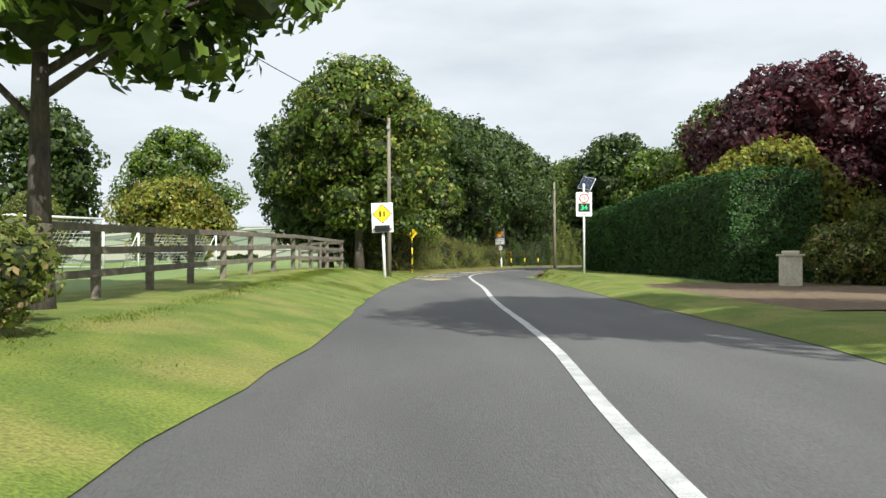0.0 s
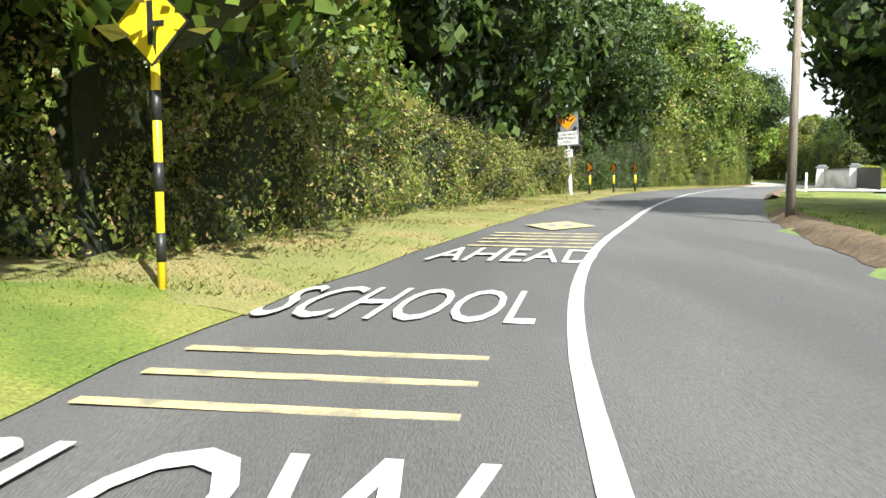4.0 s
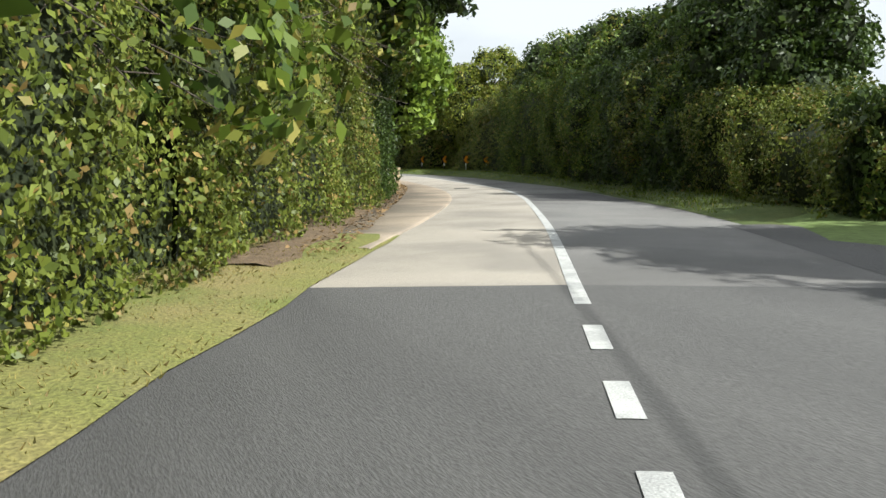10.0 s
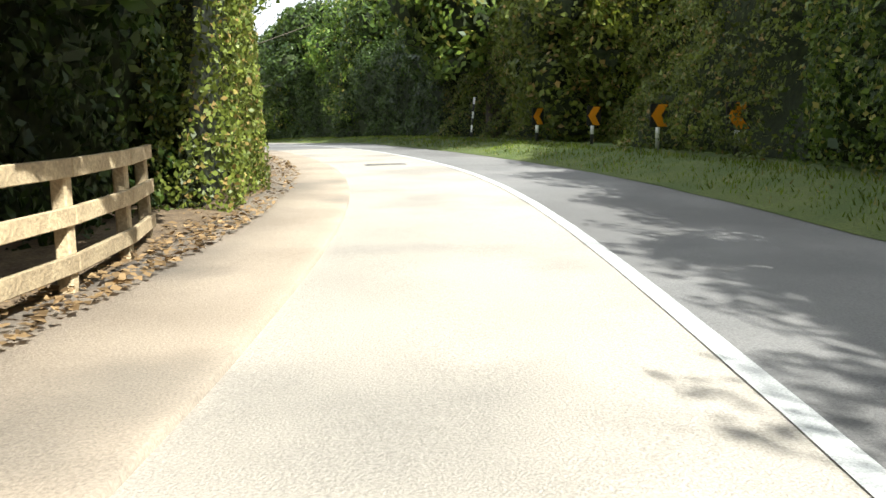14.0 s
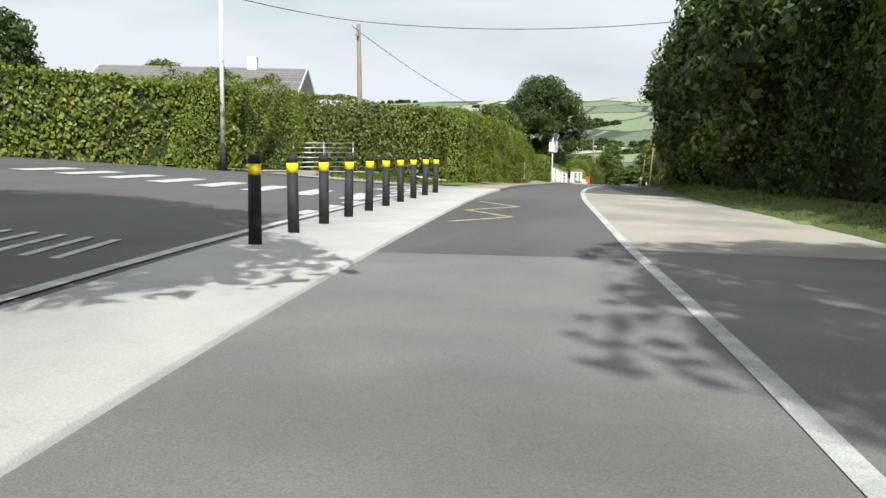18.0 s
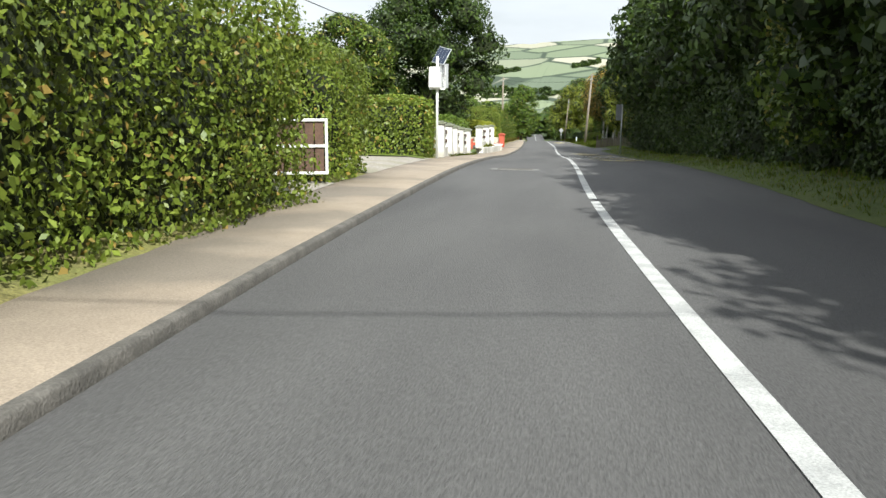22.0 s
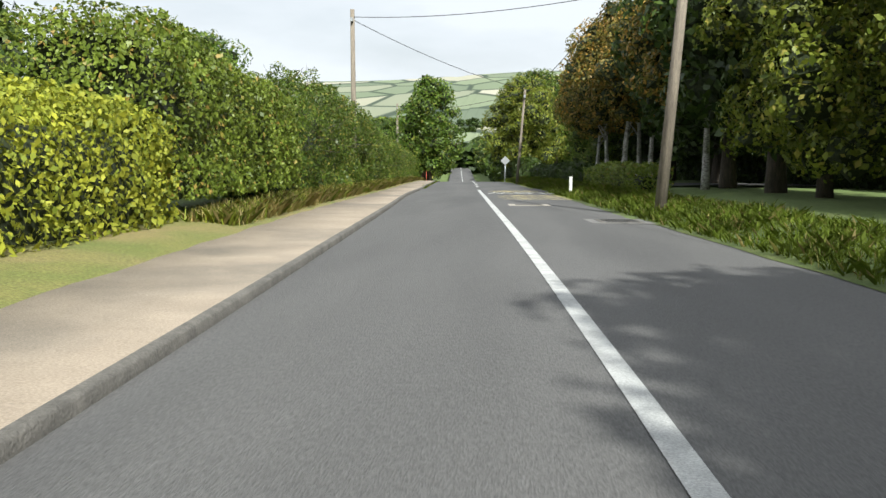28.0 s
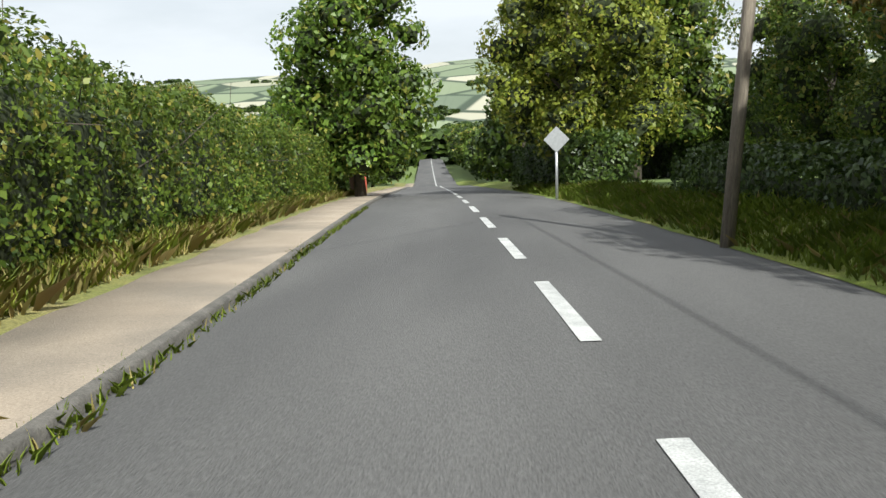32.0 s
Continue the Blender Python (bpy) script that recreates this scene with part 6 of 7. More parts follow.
def diamond_sign(s, d, tall, size, label, mat, turn=0.0, post=SIGN_YELLOW, back_view=False, symbol="junction"):
    ob = thing("diamond_sign", turned(s, d, float(lift(s, d)), turn), label, "road sign")
    part("post", rod((0, 0.04, -0.2), (0, 0.04, tall), 0.038, None, 12), post, ob)
    r = size / 2
    part("plate", plate([(0, tall - r), (r, tall), (0, tall + r), (-r, tall)], 0.01), STEEL if back_view else SIGN_BLACK, ob)
    q = r * 0.93
    part("face", plate([(0, tall - q), (q, tall), (0, tall + q), (-q, tall)], 0.004, Matrix.Translation((0, -0.006, 0))), mat, ob)
    if symbol == "junction":
        part("symbol", box(0.055, 0.004, size * 0.5, (0, -0.011, tall - size * 0.25), 0), SIGN_BLACK, ob)
        part("symbol_arm", box(size * 0.17, 0.004, 0.045, (size * 0.1, -0.011, tall - 0.03), 0), SIGN_BLACK, ob)
    return ob


dsg = diamond_sign(46.0, -3.6, 2.25, 0.72, "yellow diamond side-road sign on a striped post", SIGN_YELLOW, -6)
for k in range(3):
    part("band", rod((0, 0.04, 0.25 + 0.6 * k), (0, 0.04, 0.5 + 0.6 * k), 0.041, None, 12), SIGN_BLACK, dsg)
diamond_sign(332.9, 3.42, 1.6, 0.7, "back of a grey diamond sign on a thin post", STEEL, 0, STEEL, True, "none")


def solar_board(s, d, label, words, turn=0.0, tall=2.55, w=0.62, hgt=0.95, lit=True):
    ob = thing("speed_display", turned(s, d, float(lift(s, d)), turn), label, "road sign")
    part("post", rod((0, 0.06, -0.2), (0, 0.06, tall + hgt + 0.35), 0.045, None, 14), POST_WHITE, ob, "white steel post")
    bd = part("board", plate(rounded(w, hgt, 0.03, tall + hgt / 2), 0.05), SIGN_WHITE, ob)
    panel = part("solar_panel", box(w * 0.95, 0.035, 0.62), STEEL, ob, m=pose(0, 0.05, tall + hgt + 0.1, -30, 12, -38))
    part("cell_sheet", box(w * 0.88, 0.006, 0.56, (0, -0.02, 0.03), 0), SOLAR, panel, "dark blue solar cells")
    for k in range(1, 4):
        part("cell_line", box(0.003, 0.002, 0.56, (w * 0.88 * (k / 4 - 0.5), -0.0245, 0.03), 0), STEEL, panel)
    if lit:
        ring = part("ring", plate(disc(0.2, 32, 0, tall + hgt * 0.74), 0.004, Matrix.Translation((0, -0.006, 0))), SIGN_RED, bd)
        part("disc_face", plate(disc(0.155, 32, 0, tall + hgt * 0.74), 0.004, Matrix.Translation((0, -0.011, 0))), SIGN_WHITE, bd)
        lettering(words, 0.2, SIGN_BLACK, bd, pose(0, -0.014, tall + hgt * 0.74, 90), squeeze=0.9, depth=0.002)
        part("display", plate(rounded(w * 0.72, hgt * 0.34, 0.01, tall + hgt * 0.36), 0.006, Matrix.Translation((0, -0.008, 0))), SIGN_BLACK, bd)
        lettering("34", 0.3, LED, bd, pose(0, -0.012, tall + hgt * 0.36, 90), depth=0.002)
        lettering("km/h", 0.09, SIGN_BLACK, bd, pose(0, -0.004, tall + hgt * 0.1, 90), depth=0.002)
    return ob


LED = bpy.data.materials.new("green_display_digits")
LED.use_nodes = True
LED.node_tree.nodes["Principled BSDF"].inputs["Base Color"].default_value = (0.02, 0.4, 0.1, 1)
LED.node_tree.nodes["Principled BSDF"].inputs["Emission Color"].default_value = (0.03, 0.8, 0.2, 1)
LED.node_tree.nodes["Principled BSDF"].inputs["Emission Strength"].default_value = 1.2
solar_board(34.9, 5.42, "speed display board with a 50 limit and solar panel", "50", 3, 2.42, 0.66, 1.02)
back_board = solar_board(236.3, -3.5, "back of a white solar speed board on a post", "", 8, 2.3, 0.55, 0.75, False)
part("housing", box(0.42, 0.12, 0.5, (-0.08, -0.12, 2.36), 0.02), SIGN_WHITE, back_board)
part("side_board", box(0.3, 0.04, 0.8, (0.22, 0.02, 2.35), 0.01), STEEL, back_board)

# concealed entrance sign
sign = thing("warning_sign", turned(72.5, -3.46, float(lift(72.5, -3.46)) - 0.04, -12) @ pose(0, 0, 0, 0, -3.5, 0) @ Matrix.Diagonal((1.15, 1.15, 1.15, 1)), "grey warning board with an amber diamond and white plate", "road sign")
part("post", rod((0, 0.06, -0.2), (0.0, 0.06, 3.3), 0.045, None, 14), STEEL, sign)
part("post_foot", rod((0, 0.06, -0.2), (0, 0.06, 0.75), 0.062, None, 14), POST_WHITE, sign, "white painted foot of the post")
board = part("board", plate(rounded(0.82, 1.32, 0.03, 2.4), 0.025), SIGN_GREY, sign, "grey metal backing board")
dia = part("diamond", plate([(0, 2.28), (0.36, 2.64), (0, 3.0), (-0.36, 2.64)], 0.005, Matrix.Translation((0, -0.008, 0))), SIGN_ORANGE, board)
part("bend_arrow", plate([(-0.14, 2.5), (-0.08, 2.5), (-0.06, 2.66), (0.06, 2.56), (0.1, 2.74), (0.15, 2.72), (0.1, 2.84), (0.0, 2.77), (0.05, 2.75), (0.03, 2.66), (-0.1, 2.77)], 0.003, Matrix.Translation((0, -0.012, 0))), SIGN_BLACK, dia)
for x, z in ((-0.3, 2.93), (0.3, 2.93), (-0.3, 2.32), (0.3, 2.32)):
    part("flash_lamp", rod((x, -0.001, z), (x, -0.03, z), 0.06, 0.055, 18), SIGN_BLACK, board, "dark round lamp")
plate_w = part("text_plate", plate(rounded(0.74, 0.44, 0.01, 2.0), 0.005, Matrix.Translation((0, -0.008, 0))), SIGN_WHITE, board)
for words, z in (("CONCEALED", 2.13), ("ENTRANCE", 2.0), ("125m", 1.87)):
    lettering(words, 0.125, SIGN_BLACK, plate_w, pose(0, -0.011, z, 90), depth=0.002)
small = part("small_plate", plate(rounded(0.33, 0.27, 0.01, 1.48), 0.005, Matrix.Translation((0, -0.005, 0))), SIGN_WHITE, sign, "small white plate with red figures")
lettering("100", 0.12, SIGN_RED, small, pose(-0.02, -0.008, 1.44, 90), depth=0.002)
part("word_bar", box(0.25, 0.003, 0.04, (0, -0.007, 1.54), 0), SIGN_GREY, small)


def chevron(s, d, turn, way, label, post_band=SIGN_YELLOW, tall=1.02, size=0.46, post_mat=SIGN_BLACK, lean=0.0):
    """A chevron board on a short banded post; way 1 points to the right."""
    ob = thing("chevron_sign", turned(s, d, float(lift(s, d)), turn) @ pose(0, 0, 0, 0, lean, 0), label, "road sign", "chevron signs")
    part("post", rod((0, 0.05, -0.2), (0, 0.05, tall), 0.045, None, 12), post_mat, ob)
    part("band", rod((0, 0.05, tall * 0.36), (0, 0.05, tall * 0.7), 0.049, None, 12), post_band, ob, "reflective band")
    h = size / 2
    part("board", plate(rounded(size, size, 0.02, tall), 0.02), SIGN_BLACK, ob, "black board")
    part("arrow", plate([(-h * 0.9 * way, tall + h * 0.95), (h * 0.15 * way, tall + h * 0.95), (h * 0.9 * way, tall), (h * 0.15 * way, tall - h * 0.95), (-h * 0.9 * way, tall - h * 0.95), (-h * 0.15 * way, tall)], 0.004, Matrix.Translation((0, -0.006, 0))), SIGN_ORANGE, ob, "amber arrow")
    return ob


for s, d, tn in ((74.1, -3.05, -36), (77.15, -2.68, -38), (80.4, -2.42, -40)):
    chevron(s, d, tn, 1, "amber chevron board on a black post with yellow band", tall=1.12, size=0.36)
for k, (s, d, tn) in enumerate(((161.2, 5.6, 26), (158.4, 5.9, 20), (154.9, 5.75, 14), (152.1, 5.85, 8))):
    chevron(s, d, tn, -1, "amber chevron board before the shaded hedge", SIGN_WHITE, 0.74, 0.5, STEEL if k == 2 else SIGN_BLACK, (0, 2, 0, -2)[k])
marker = thing("marker_post", turned(165.6, 5.25, float(lift(165.6, 5.25))) @ pose(0, 0, 0, 0, 6, 0), "leaning black and white marker post", "marker post")
for k in range(6):
    part("band", rod((0, 0, 0.24 * k), (0, 0, 0.24 * k + 0.24), 0.035, None, 12), SIGN_WHITE if k % 2 else SIGN_BLACK, marker)


# ---- bollards ----
bollard = thing("bollard", turned(182.0, -3.12, 0.045), "black rubber bollard with a yellow band", "bollard", "bollards at the junction")
part("body", rod((0, 0, 0), (0, 0, 0.81), 0.078, 0.074, 24), RUBBER, bollard)
part("band", rod((0, 0, 0.81), (0, 0, 0.935), 0.0765, None, 24), REFLECT, bollard, "yellow reflective band")
part("top", rod((0, 0, 0.935), (0, 0, 1.04), 0.074, 0.068, 24), RUBBER, bollard)
for k in range(1, 10):
    copy_thing(bollard, turned(182.0 + 1.5 * k, -3.12 + 0.02 * k, 0.045) @ pose(0, 0, 0, 0.8 * math.sin(k * 3), 1.0 * math.sin(k * 5), 0))


def marker_posts(spots, label, tall=0.85):
    for s, d in spots:
        ob = thing("marker_post", turned(s, d, float(lift(s, d)) - 0.02), label, "marker post", "white marker posts")
        part("shaft", box(0.1, 0.08, tall, bevel=0.01), POST_WHITE, ob)
        part("cap", box(0.11, 0.09, 0.06, (0, 0, tall), 0.015), POST_WHITE, ob)


marker_posts([(71.0, 4.5), (80.6, 5.2), (96.8, 4.4), (99.9, 4.1), (101.6, 4.5)], "white wooden marker post on the grass edge")
marker_posts([(299.8, 3.8)], "short white marker post in front of the low hedge", 0.55)


# ---- fences, walls and gates ----
def rail_fence(line, label, mat, post=(0.11, 0.11, 1.25), rails=(0.35, 0.75, 1.12), rail=(0.035, 0.12), name="wooden_fence", over=0.0, front=-1):
    """A post and rail fence through the places (s, d); the rails stand in front of the posts."""
    pts = [gz(s, d) for s, d in line]
    ob = thing(name, Matrix.Translation(pts[0]), label, "fence")
    pm = bpy.data.meshes.new("post")
    bm = box(*post, (0, 0, -0.1), 0.012)
    bm.to_mesh(pm)
    bm.free()
    pm.materials.append(mat)
    for k, p in enumerate(pts):
        q = pts[min(k + 1, len(pts) - 1)] - pts[max(k - 1, 0)]
        shared("post", pm, ob, Matrix.Translation(p - pts[0]) @ pose(0, 0, 0, 1.2 * math.sin(k * 7), 1.5 * math.sin(k * 4), math.degrees(math.atan2(q.y, q.x))))
    for p, q in zip(pts, pts[1:]):
        along = q - p
        for z in rails:
            m = (p + q) / 2 - pts[0] + Vector((0, 0, z))
            yaw = math.degrees(math.atan2(along.y, along.x))
            tilt = -math.degrees(math.atan2(along.z, math.hypot(along.x, along.y)))
            part("rail", box(along.length + over, rail[0], rail[1], (0, front * (post[1] / 2 + rail[0] / 2), -rail[1] / 2), 0.006), mat, ob, m=Matrix.Translation(m) @ pose(0, 0, 0, 0, tilt, yaw))
    return ob


rail_fence([(-6 + 2.42 * k, -6.5 + 0.095 * k) for k in range(18)], "weathered grey post and rail fence along the playing field", FENCE_WOOD, post=(0.13, 0.13, 1.28), rails=(0.42, 0.78, 1.14))
rail_fence([(35.6, -5.0), (36.6, -6.2), (37.6, -7.4)], "short return of the weathered field fence", FENCE_WOOD)
rail_fence([(130.9, -4.1), (132.6, -3.75), (134.4, -3.3), (136.0, -2.95)], "pale timber post and rail fence by the footpath", NEW_WOOD, rails=(0.28, 0.6, 0.92), post=(0.13, 0.13, 1.05), over=0.3, front=-1)
rail_fence([(137.0, -3.9), (139.0, -2.95), (140.4, -2.72), (141.8, -2.62), (143.2, -2.55), (144.4, -2.6), (145.4, -2.75)], "timber post and rail fence curving with the footpath", NEW_WOOD, rails=(0.24, 0.54, 0.84), post=(0.1, 0.1, 0.95), front=-1)
palings = thing("paling_fence", Matrix.Translation(gz(273.2, 4.0)), "weathered close-boarded timber fence", "fence")
for k in range(22):
    p = gz(273.2 - 0.06 * k, 4.0 + 0.155 * k) - gz(273.2, 4.0)
    part("paling", box(0.14, 0.022, 0.66 + 0.04 * math.sin(k * 3.3), bevel=0.004), FENCE_WOOD, palings, m=Matrix.Translation(p) @ pose(0, 0, 0, 0, 1.5 * math.sin(k * 5), -6))
for k in (0, 10, 21):
    part("post", box(0.11, 0.11, 1.0, bevel=0.01), FENCE_WOOD, palings, m=Matrix.Translation(gz(273.3 - 0.06 * k, 4.0 + 0.155 * k) - gz(273.2, 4.0)))


def goal(s, d, turn, wide=4.9, tall=2.0):
    ob = thing("football_goal", turned(s, d, float(lift(s, d)) + 0.02, turn), "white tubular football goal with a net", "goal", "football goals")
    r = 0.045
    for x in (-wide / 2, wide / 2):
        part("upright", rod((x, 0, 0), (x, 0, tall), r), POST_WHITE, ob)
        part("stay", rod((x, 0, tall), (x, 1.5, 0.05), r * 0.7), POST_WHITE, ob)
        part("ground_bar", rod((x, 0, 0.04), (x, 1.5, 0.04), r * 0.7), POST_WHITE, ob)
    part("crossbar", rod((-wide / 2, 0, tall), (wide / 2, 0, tall), r), POST_WHITE, ob)
    part("rear_bar", rod((-wide / 2, 1.5, 0.05), (wide / 2, 1.5, 0.05), r * 0.7), POST_WHITE, ob)
    bm = bmesh.new()
    for k in range(26):
        x = -wide / 2 + wide * k / 25
        rod((x, 0, tall), (x, 1.5, 0.05), 0.007, None, 4, bm)
    for k in range(1, 13):
        u = k / 13
        rod((-wide / 2, 1.5 * u, tall - (tall - 0.05) * u), (wide / 2, 1.5 * u, tall - (tall - 0.05) * u), 0.007, None, 4, bm)
    tagged(part("net", bm, NET, ob, "white cord net"), kind="stuff")


goal(30.5, -15.2, 62)
goal(42.0, -15.4, 62)


def pillar(name, s, d, w, tall, label, mat, cap_mat, h=None, turn=0.0, cap=0.1, finial=False, group=""):
    ob = thing(name, turned(s, d, float(lift(s, d)) - 0.03 if h is None else h, turn), label, "pillar", group)
    part("shaft", box(w, w, tall, (0, 0, 0), 0.012), mat, ob)
    part("cap", box(w + 0.12, w + 0.12, 0.06, (0, 0, tall), 0.01), cap_mat, ob)
    part("cap_top", box(w * 0.8, w * 0.8, cap, (0, 0, tall + 0.06), 0.03), cap_mat, ob)
    if finial:
        bm = bmesh.new()
        bmesh.ops.create_uvsphere(bm, u_segments=16, v_segments=10, radius=w * 0.22, matrix=Matrix.Translation((0, 0, tall + 0.06 + cap + w * 0.15)))
        part("finial", bm, cap_mat, ob)
    return ob


def low_wall(name, a, b, w, tall, label, mat, cap_mat=None, foot=-0.1):
    """A straight low wall between the plan places a and b (s, d, h)."""
    p, q = (V(s, d, h) for s, d, h in (a, b))
    along = q - p
    yaw = math.degrees(math.atan2(along.y, along.x))
    ob = thing(name, Matrix.Translation(p) @ pose(0, 0, 0, 0, 0, yaw), label, "wall")
    tilt = -math.degrees(math.atan2(along.z, math.hypot(along.x, along.y)))
    bm = box(along.length, w, tall - foot, (along.length / 2, 0, foot), 0.015)
    bmesh.ops.subdivide_edges(bm, edges=[e for e in bm.edges if e.calc_length() > 1], cuts=6)
    part("body", bm, mat, ob, m=pose(0, 0, 0, 0, tilt, 0))
    if cap_mat:
        part("coping", box(along.length, w + 0.08, 0.07, (along.length / 2, 0, tall + 0.002), 0.012), cap_mat, ob, m=pose(0, 0, 0, 0, tilt, 0))
    return ob


pillar("gate_pillar", 24.4, 10.2, 0.5, 0.95, "short pale stone gate pillar with a flat cap", STONE, STONE)
# gateway on the right
pillar("gate_pillar", 91.2, 5.15, 0.5, 1.2, "white rendered gate pillar with a dark cap", WHITE_WALL, SIGN_GREY)
pillar("gate_pillar", 89.0, 6.9, 0.5, 1.25, "white rendered gate pillar with a dark cap", WHITE_WALL, SIGN_GREY)
pillar("gate_pillar", 102.2, 5.85, 0.45, 1.1, "white rendered end pillar with a dark cap", WHITE_WALL, SIGN_GREY)
low_wall("garden_wall", (89.25, 6.7, 0.1), (90.95, 5.4, 0.08), 0.22, 1.0, "white rendered garden wall with a dark coping", WHITE_WALL, SIGN_GREY)
gate = thing("metal_gate", turned(86.9, 7.6, float(lift(86.9, 7.6)), 107), "black solid metal gate between white pillars", "gate")
part("leaf", box(3.9, 0.05, 1.05, (0, 0, 0.1)), SIGN_BLACK, gate)
for k in range(11):
    part("bar", box(0.04, 0.03, 1.1, (-1.9 + 0.38 * k, -0.04, 0.1)), SIGN_BLACK, gate)
hedge("low clipped hedge with a golden top behind white posts", 92.4, 101.8, keyed("92:6.6 101.8:6.35"), 1.6, 1.15, LEAF_LIME, 170, 0.085, 0.08, seed=303)

# field gate, side road edge and house on the left
gate = thing("field_gate", turned(204.6, -9.4, float(lift(204.6, -9.4)), 48), "galvanised five-bar field gate", "gate")
for k in range(6):
    part("bar", rod((-1.35, 0, 0.25 + 0.19 * k), (1.35, 0, 0.25 + 0.19 * k), 0.018), STEEL, gate)
for x in (-1.35, 0, 1.35):
    part("upright", rod((x, 0, 0.2), (x, 0, 1.25), 0.022), STEEL, gate)
ribbon("side_kerb", NEW_PATH, 190.5, 203.5, [lambda s: (-10.2 + (s - 200) * 1.0 * (s > 200) - (200 - s) * 1.7 * (s <= 200), 0.07 + lift(s, -10.2 - np.clip(200 - s, 0, 20) * 1.7)),
                                            lambda s: (-10.45 + (s - 200) * 1.0 * (s > 200) - (200 - s) * 1.7 * (s <= 200), 0.08 + lift(s, -10.4 - np.clip(200 - s, 0, 20) * 1.7))], step=0.8, label="pale kerb along the side road", category="kerb")
pillar("gate_pillar", 186.5, -31.5, 0.6, 1.5, "white pillar at the end of the side road hedge", WHITE_WALL, WHITE_WALL)


def bungalow(m, wide, deep, wall, roof_h, label, name="house", chimneys=1):
    ob = thing(name, m, label, "house")
    part("wall", box(wide, deep, wall + 3, (0, 0, -3), 0.02), WHITE_WALL, ob)
    ov = 0.4
    bm = bmesh.new()
    x, y = wide / 2 + ov, deep / 2 + ov
    v = [bm.verts.new(p) for p in ((-x, -y, wall - 0.05), (x, -y, wall - 0.05), (x, y, wall - 0.05), (-x, y, wall - 0.05), (-x, 0, wall + roof_h), (x, 0, wall + roof_h))]
    for f in ((0, 1, 5, 4), (2, 3, 4, 5), (0, 4, 3), (1, 2, 5), (3, 2, 1, 0)):
        bm.faces.new([v[k] for k in f])
    roof = part("roof", bm, SLATE, ob, "dark grey tiled roof")
    pitch = math.atan2(roof_h, y)
    length = math.hypot(roof_h, y)
    for k in range(12):
        for sd in (-1, 1):
            part("tile_course", box(2 * x, length / 12 * 1.04, 0.025, bevel=0.0), SLATE, roof,
                 m=Matrix.Translation((0, sd * y * (1 - (k + 0.5) / 12), wall - 0.03 + roof_h * (k + 0.5) / 12)) @ pose(0, 0, 0, -sd * math.degrees(pitch) * 0.93, 0, 0))
    for sd in (-1, 1):
        for e in (-1, 1):
            part("bargeboard", box(0.05, length, 0.2, bevel=0.005), POST_WHITE, roof, "white bargeboard",
                 m=Matrix.Translation((e * x, sd * y / 2, wall + roof_h / 2 - 0.1)) @ pose(0, 0, 0, -sd * math.degrees(pitch), 0, 0))
    for k in range(chimneys):
        part("chimney", box(0.6, 0.5, 1.0, (wide * 0.25, 0, wall + roof_h - 0.3)), WHITE_WALL, roof)
    for k in range(3):
        win = part("window", box(1.3, 0.08, 1.1, (-wide / 2 + wide * (k + 0.5) / 3, -deep / 2 - 0.02, wall * 0.35)), POST_WHITE, ob)
        part("pane", box(1.14, 0.02, 0.94, (-wide / 2 + wide * (k + 0.5) / 3, -deep / 2 - 0.065, wall * 0.35 + 0.08), 0), GLASS_DARK, win)
    win = part("window", box(0.08, 1.0, 1.0, (wide / 2 + 0.02, 0, wall + 0.35)), POST_WHITE, ob)
    part("pane", box(0.02, 0.86, 0.86, (wide / 2 + 0.065, 0, wall + 0.42), 0), GLASS_DARK, win)
    return ob


bungalow(turned(222, -24.4, 2.5, 14), 12.5, 7.5, 2.3, 2.0, "bungalow with a grey tiled roof behind the hedge")
# brown gate
gate = thing("driveway_gate", turned(221.9, -4.25, float(lift(221.9, -4.25)) + 0.1, 18), "brown boarded gate in a white metal frame", "gate")
for k in range(9):
    part("board", box(0.15, 0.025, 0.86, (-0.68 + 0.17 * k, 0, 0.08), 0.004), BROWN_WOOD, gate)
for z in (0.04, 0.5, 0.94):
    part("frame_bar", box(1.6, 0.04, 0.05, (0, -0.03, z)), POST_WHITE, gate)
for x in (-0.8, 0.8):
    part("frame_post", box(0.05, 0.045, 0.95, (x, -0.03, 0.04)), POST_WHITE, gate)

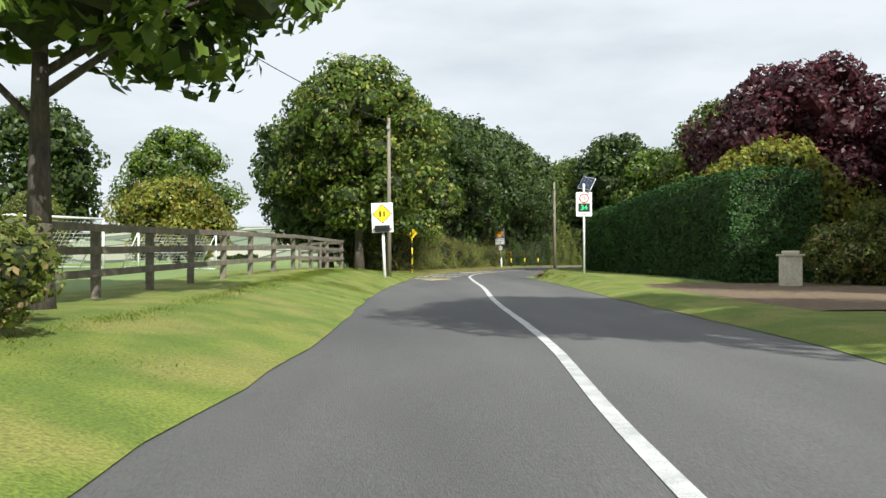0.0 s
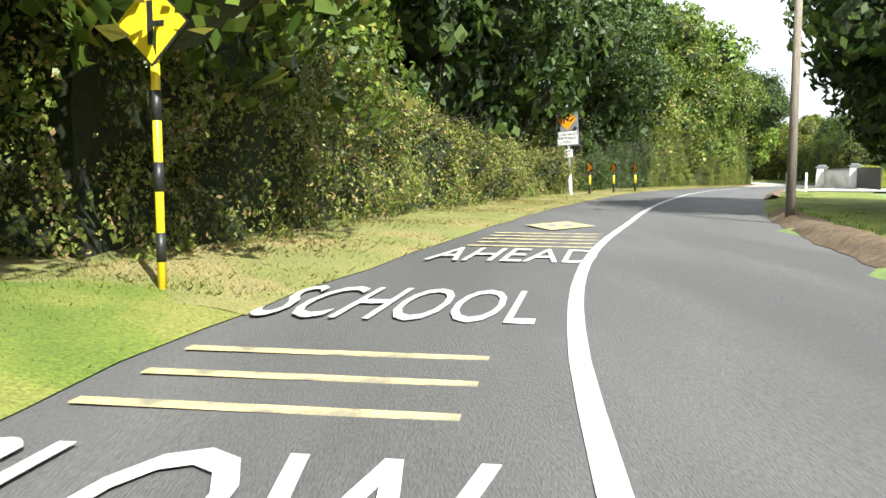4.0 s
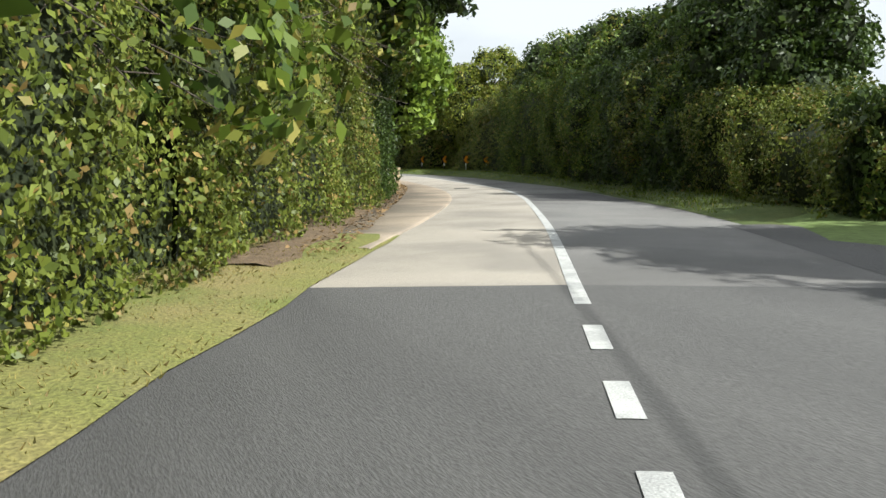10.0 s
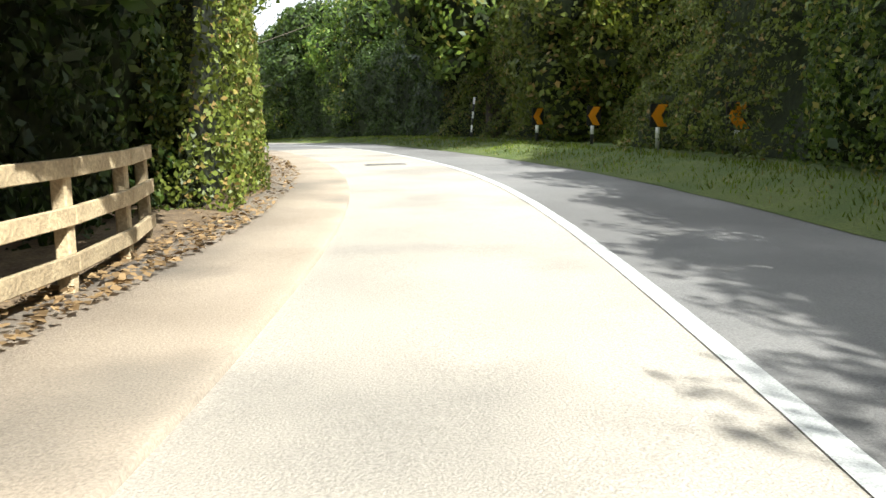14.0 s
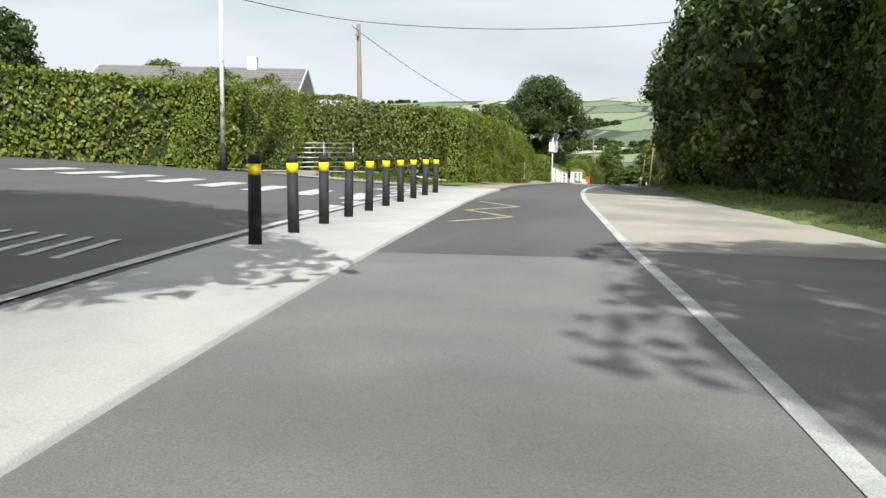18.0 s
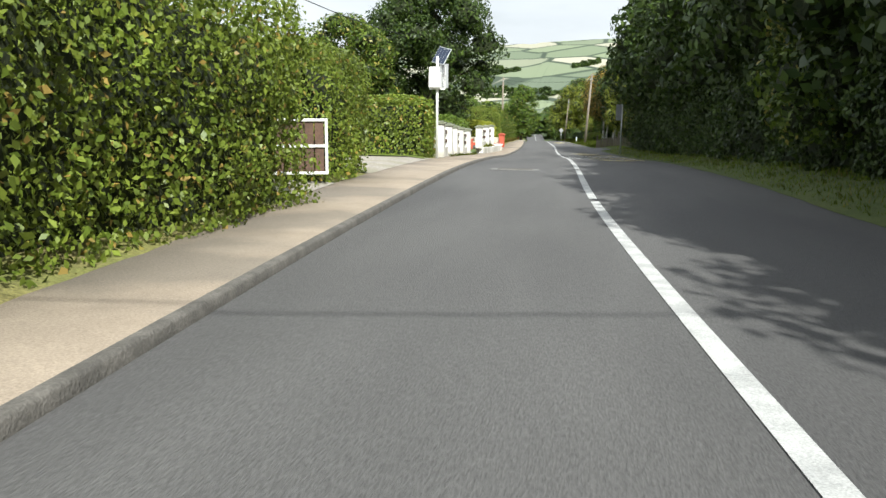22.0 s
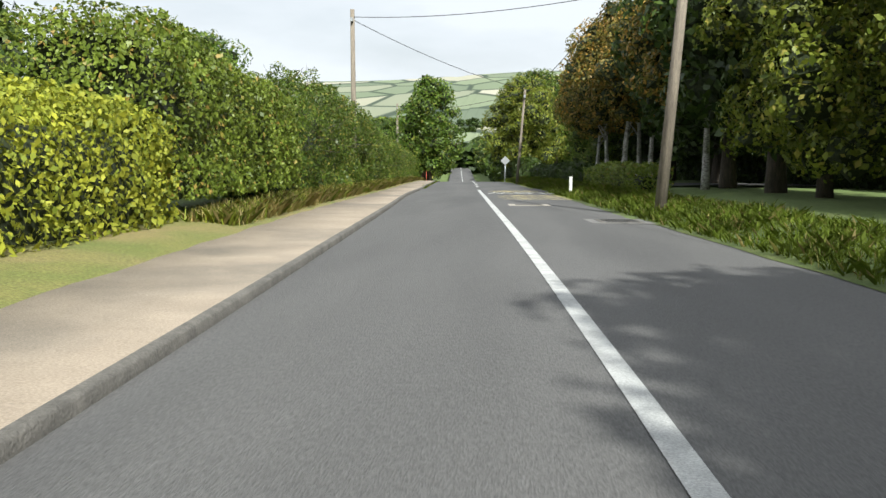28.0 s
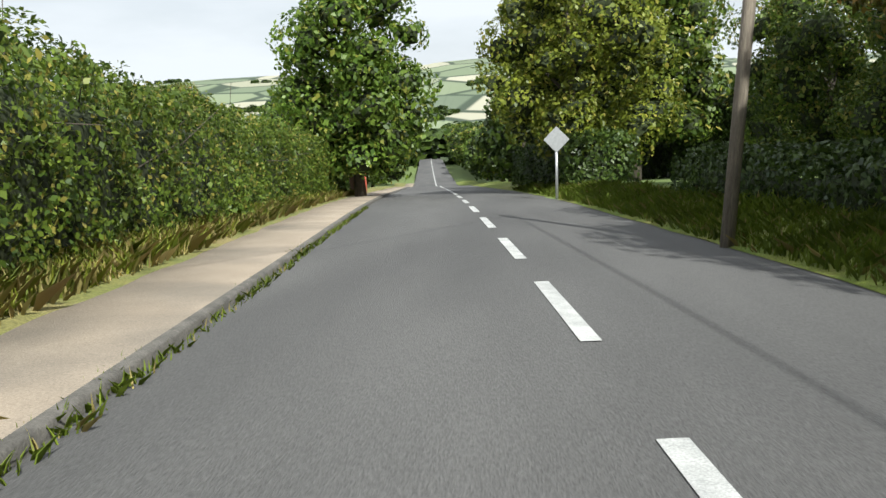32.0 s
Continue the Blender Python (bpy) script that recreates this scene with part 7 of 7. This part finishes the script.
# white garden wall with pillars and rails
WHITE_POSTS = [(237.6, -3.6, 0.1), (240.8, -3.7, 0.1), (244.0, -3.85, 0.1), (247.0, -3.9, 0.1), (249.9, -3.85, 0.1), (254.7, -3.62, 0.34), (258.4, -3.5, 0.42), (262.0, -3.42, 0.46)]
for k, (s, d, h) in enumerate(WHITE_POSTS):
    pillar("garden_pillar", s, d, 0.38, 1.18, "white painted pillar with a mossy grey cap", WHITE_WALL, CAP_GREY, h, cap=0.05, group="white garden pillars")
for k in (0, 1, 2, 3, 5, 6):
    (s0, d0, h0), (s1, d1, h1) = WHITE_POSTS[k], WHITE_POSTS[k + 1]
    low_wall("garden_wall", (s0 + 0.2, d0 - 0.05, h0), (s1 - 0.2, d1 - 0.05, h1), 0.2, 0.36, "low white rendered wall between pillars", WHITE_WALL, foot=-0.5)
    a, b = V(s0 + 0.18, d0 - 0.02, h0), V(s1 - 0.18, d1 - 0.02, h1)
    rl = thing("garden_rail", Matrix.Translation(a), "brown stained timber rails between white pillars", "fence", "garden rails")
    for z in (0.52, 0.86):
        al = b - a
        part("rail", box(al.length, 0.045, 0.14, (0, 0.0, 0), 0.008), BROWN_WOOD, rl,
             m=Matrix.Translation((b - a) / 2 + Vector((0, 0, z))) @ pose(0, 0, 0, 0, -math.degrees(math.atan2(al.z, math.hypot(al.x, al.y))), math.degrees(math.atan2(al.y, al.x))))
low_wall("retaining_wall", (254.6, -3.5, 0.06), (258.3, -3.15, 0.06), 0.25, 0.36, "cracked white retaining wall beside the footpath", WHITE_WALL, foot=-0.3)
low_wall("retaining_wall", (258.3, -3.15, 0.06), (262.6, -2.95, 0.06), 0.25, 0.38, "cracked white retaining wall beside the footpath", WHITE_WALL, foot=-0.3)
pillar("wall_end_block", 262.9, -3.0, 0.5, 0.4, "white block ending the retaining wall", WHITE_WALL, WHITE_WALL, 0.05, cap=0.02)
ribbon("flower_bed", SOIL, 254.4, 262.6, [lambda s: (-3.06 - np.clip(258.3 - s, 0, 9) * 0.1, 0.36 + 0 * s), lambda s: (-3.6 - np.clip(258.3 - s, 0, 9) * 0.1, 0.42 + 0 * s)], step=0.5, label="weedy soil behind the retaining wall", category="flower bed")
blades("weeds", 256.5, 260.5, lambda s: -3.3 - np.clip(258.3 - s, 0, 9) * 0.1, lambda s: -3.7 - np.clip(258.3 - s, 0, 9) * 0.1, 6000, 0.5, WEEDS, "tufts of grass and weeds on the wall", lean=0.35, width=0.014)
# red pillars
pillar("red_pillar", 264.5, -3.75, 0.42, 0.82, "red painted gate pillar", RED_PAINT, RED_PAINT, 0.1, cap=0.05)
pillar("red_pillar", 270.4, -3.2, 0.42, 0.9, "red painted gate pillar", RED_PAINT, RED_PAINT, 0.1, cap=0.05)
pillar("red_pillar", 270.3, -5.9, 0.42, 0.85, "red painted gate pillar with a round finial", RED_PAINT, RED_PAINT, 0.12, cap=0.08, finial=True)
low_wall("red_wall", (270.33, -5.7, 0.1), (270.4, -3.4, 0.1), 0.2, 0.3, "low red wall carrying a pale stone panel", RED_PAINT, foot=-0.1)
low_wall("stone_panel", (270.33, -5.68, 0.4), (270.4, -3.42, 0.4), 0.12, 0.42, "pale mottled stone name panel without text", STONE, foot=0.004)
# bus stop pole on the right
stop = thing("bus_stop_pole", turned(261.2, 4.75, float(lift(261.2, 4.75))), "grey bus stop pole with a flag sign", "sign post")
part("shaft", rod((0, 0, -0.2), (0, 0, 3.15), 0.04), STEEL, stop)
part("flag", box(0.34, 0.03, 0.98, (-0.21, 0, 2.1), 0.01), SIGN_GREY, stop)
box_red = thing("post_box_pillar", turned(263.8, -4.9, 0.15), "small red pillar beside the drive", "pillar")
part("shaft", box(0.3, 0.3, 0.6), RED_PAINT, box_red)
part("top", box(0.34, 0.34, 0.06, (0, 0, 0.6)), RED_PAINT, box_red)
# far gates at the foot of the hedge
pillar("gate_pillar", 346.5, -3.2, 0.4, 1.2, "brown gate pillar far along the footpath", BROWN_WOOD, BROWN_WOOD)
pillar("gate_pillar", 350.5, -3.2, 0.4, 1.1, "red brick gate pillar far along the footpath", RED_PAINT, CAP_GREY)
# village in the valley
for k in range(9):
    s, d = 690 + 38 * k, (-15 - 9 * (k % 3), 16 + 8 * (k % 4))[k % 2]
    bungalow(turned(s, d, -1.0, 90 if k % 3 else 20), 11, 8, 4.2, 2.4, "white house far off in the valley", chimneys=1)

# ---- grasses ----
blades("verge_blades", -4, 30, lambda s: ROAD_LEFT(s) + 0.02, lambda s: ROAD_LEFT(s) - 3.6, 70000, 0.06, BLADES, "short green grass on the verge", width=0.005)
blades("verge_blades", 20, 48, lambda s: ROAD_LEFT(s) + 0.02, lambda s: ROAD_LEFT(s) - 2.2, 40000, 0.07, BLADES, "green grass on the verge", width=0.005)
blades("dry_verge_blades", 46, 110, lambda s: ROAD_LEFT(s) + 0.02, lambda s: ROAD_LEFT(s) - 2.0, 70000, 0.08, DRY_BLADES, "dry straw-coloured grass along the hedge", lean=0.7, width=0.0045)
blades("bank_blades", 28, 104, lambda s: ROAD_RIGHT(s) + 0.05, lambda s: ROAD_RIGHT(s) + 1.6, 20000, 0.08, BLADES, "green grass on the bank")
blades("wood_verge_blades", 116, 300, lambda s: ROAD_RIGHT(s) + 0.1, lambda s: ROAD_RIGHT(s) + 1.9, 40000, 0.14, BLADES, "rough grass below the trees")
blades("hill_verge_blades", 276, 345, lambda s: ROAD_RIGHT(s) + 0.05, lambda s: ROAD_RIGHT(s) + 1.6, 40000, 0.22, BLADES, "tall rough grass beside the hill road", lean=0.7, width=0.005)
blades("hill_dry_blades", 283, 345, lambda s: PATH_BACK(s) - 0.1, lambda s: PATH_BACK(s) - 1.0, 15000, 0.3, DRY_BLADES, "dry grass and weeds behind the footpath", lean=0.7, width=0.006)
blades("hill_green_blades", 283, 345, lambda s: PATH_BACK(s) - 0.15, lambda s: PATH_BACK(s) - 1.0, 16000, 0.3, WEEDS, "yellow-green weeds behind the footpath", lean=0.7, width=0.012)
blades("litter_blades", 112, 172, lambda s: PATH_BACK(s) - 0.02, lambda s: PATH_BACK(s) - 0.35, 4000, 0.1, DRY_BLADES, "dry grass at the foot of the hedge")
blades("junction_blades", 201, 209, lambda s: -4.2 + 0 * s, lambda s: -8.5 + 0 * s, 5000, 0.22, BLADES, "rough grass before the field gate")
blades("kerb_weeds", 309, 332, lambda s: ROAD_LEFT(s) + 0.1, lambda s: ROAD_LEFT(s) - 0.12, 3000, 0.12, BLADES, "tufts of weeds growing along the kerb", lean=0.8, width=0.005)
blades("wall_foot_weeds", 240, 251, lambda s: -3.42 + 0 * s, lambda s: -3.5 + 0 * s, 500, 0.16, BLADES, "small weeds at the foot of the white wall", lean=0.8, width=0.005)
# fallen leaves along the hedge foot
lit_s = np.concatenate([rng.uniform(109, 172, 2600), rng.uniform(137, 147, 900)])
lit_d = PATH_BACK(lit_s) + 0.55 - np.abs(rng.normal(size=len(lit_s))) * 0.35
lit_p = P(lit_s, lit_d, 0.098)
litter = leaf_mesh("fallen_leaves", lit_p, np.tile([0, 0, 1.0], (len(lit_s), 1)), 0.045, LITTER, spread=0.25)
tagged(new("fallen_leaves", litter), "dry brown fallen leaves on the footpath edge", "leaves", kind="stuff")
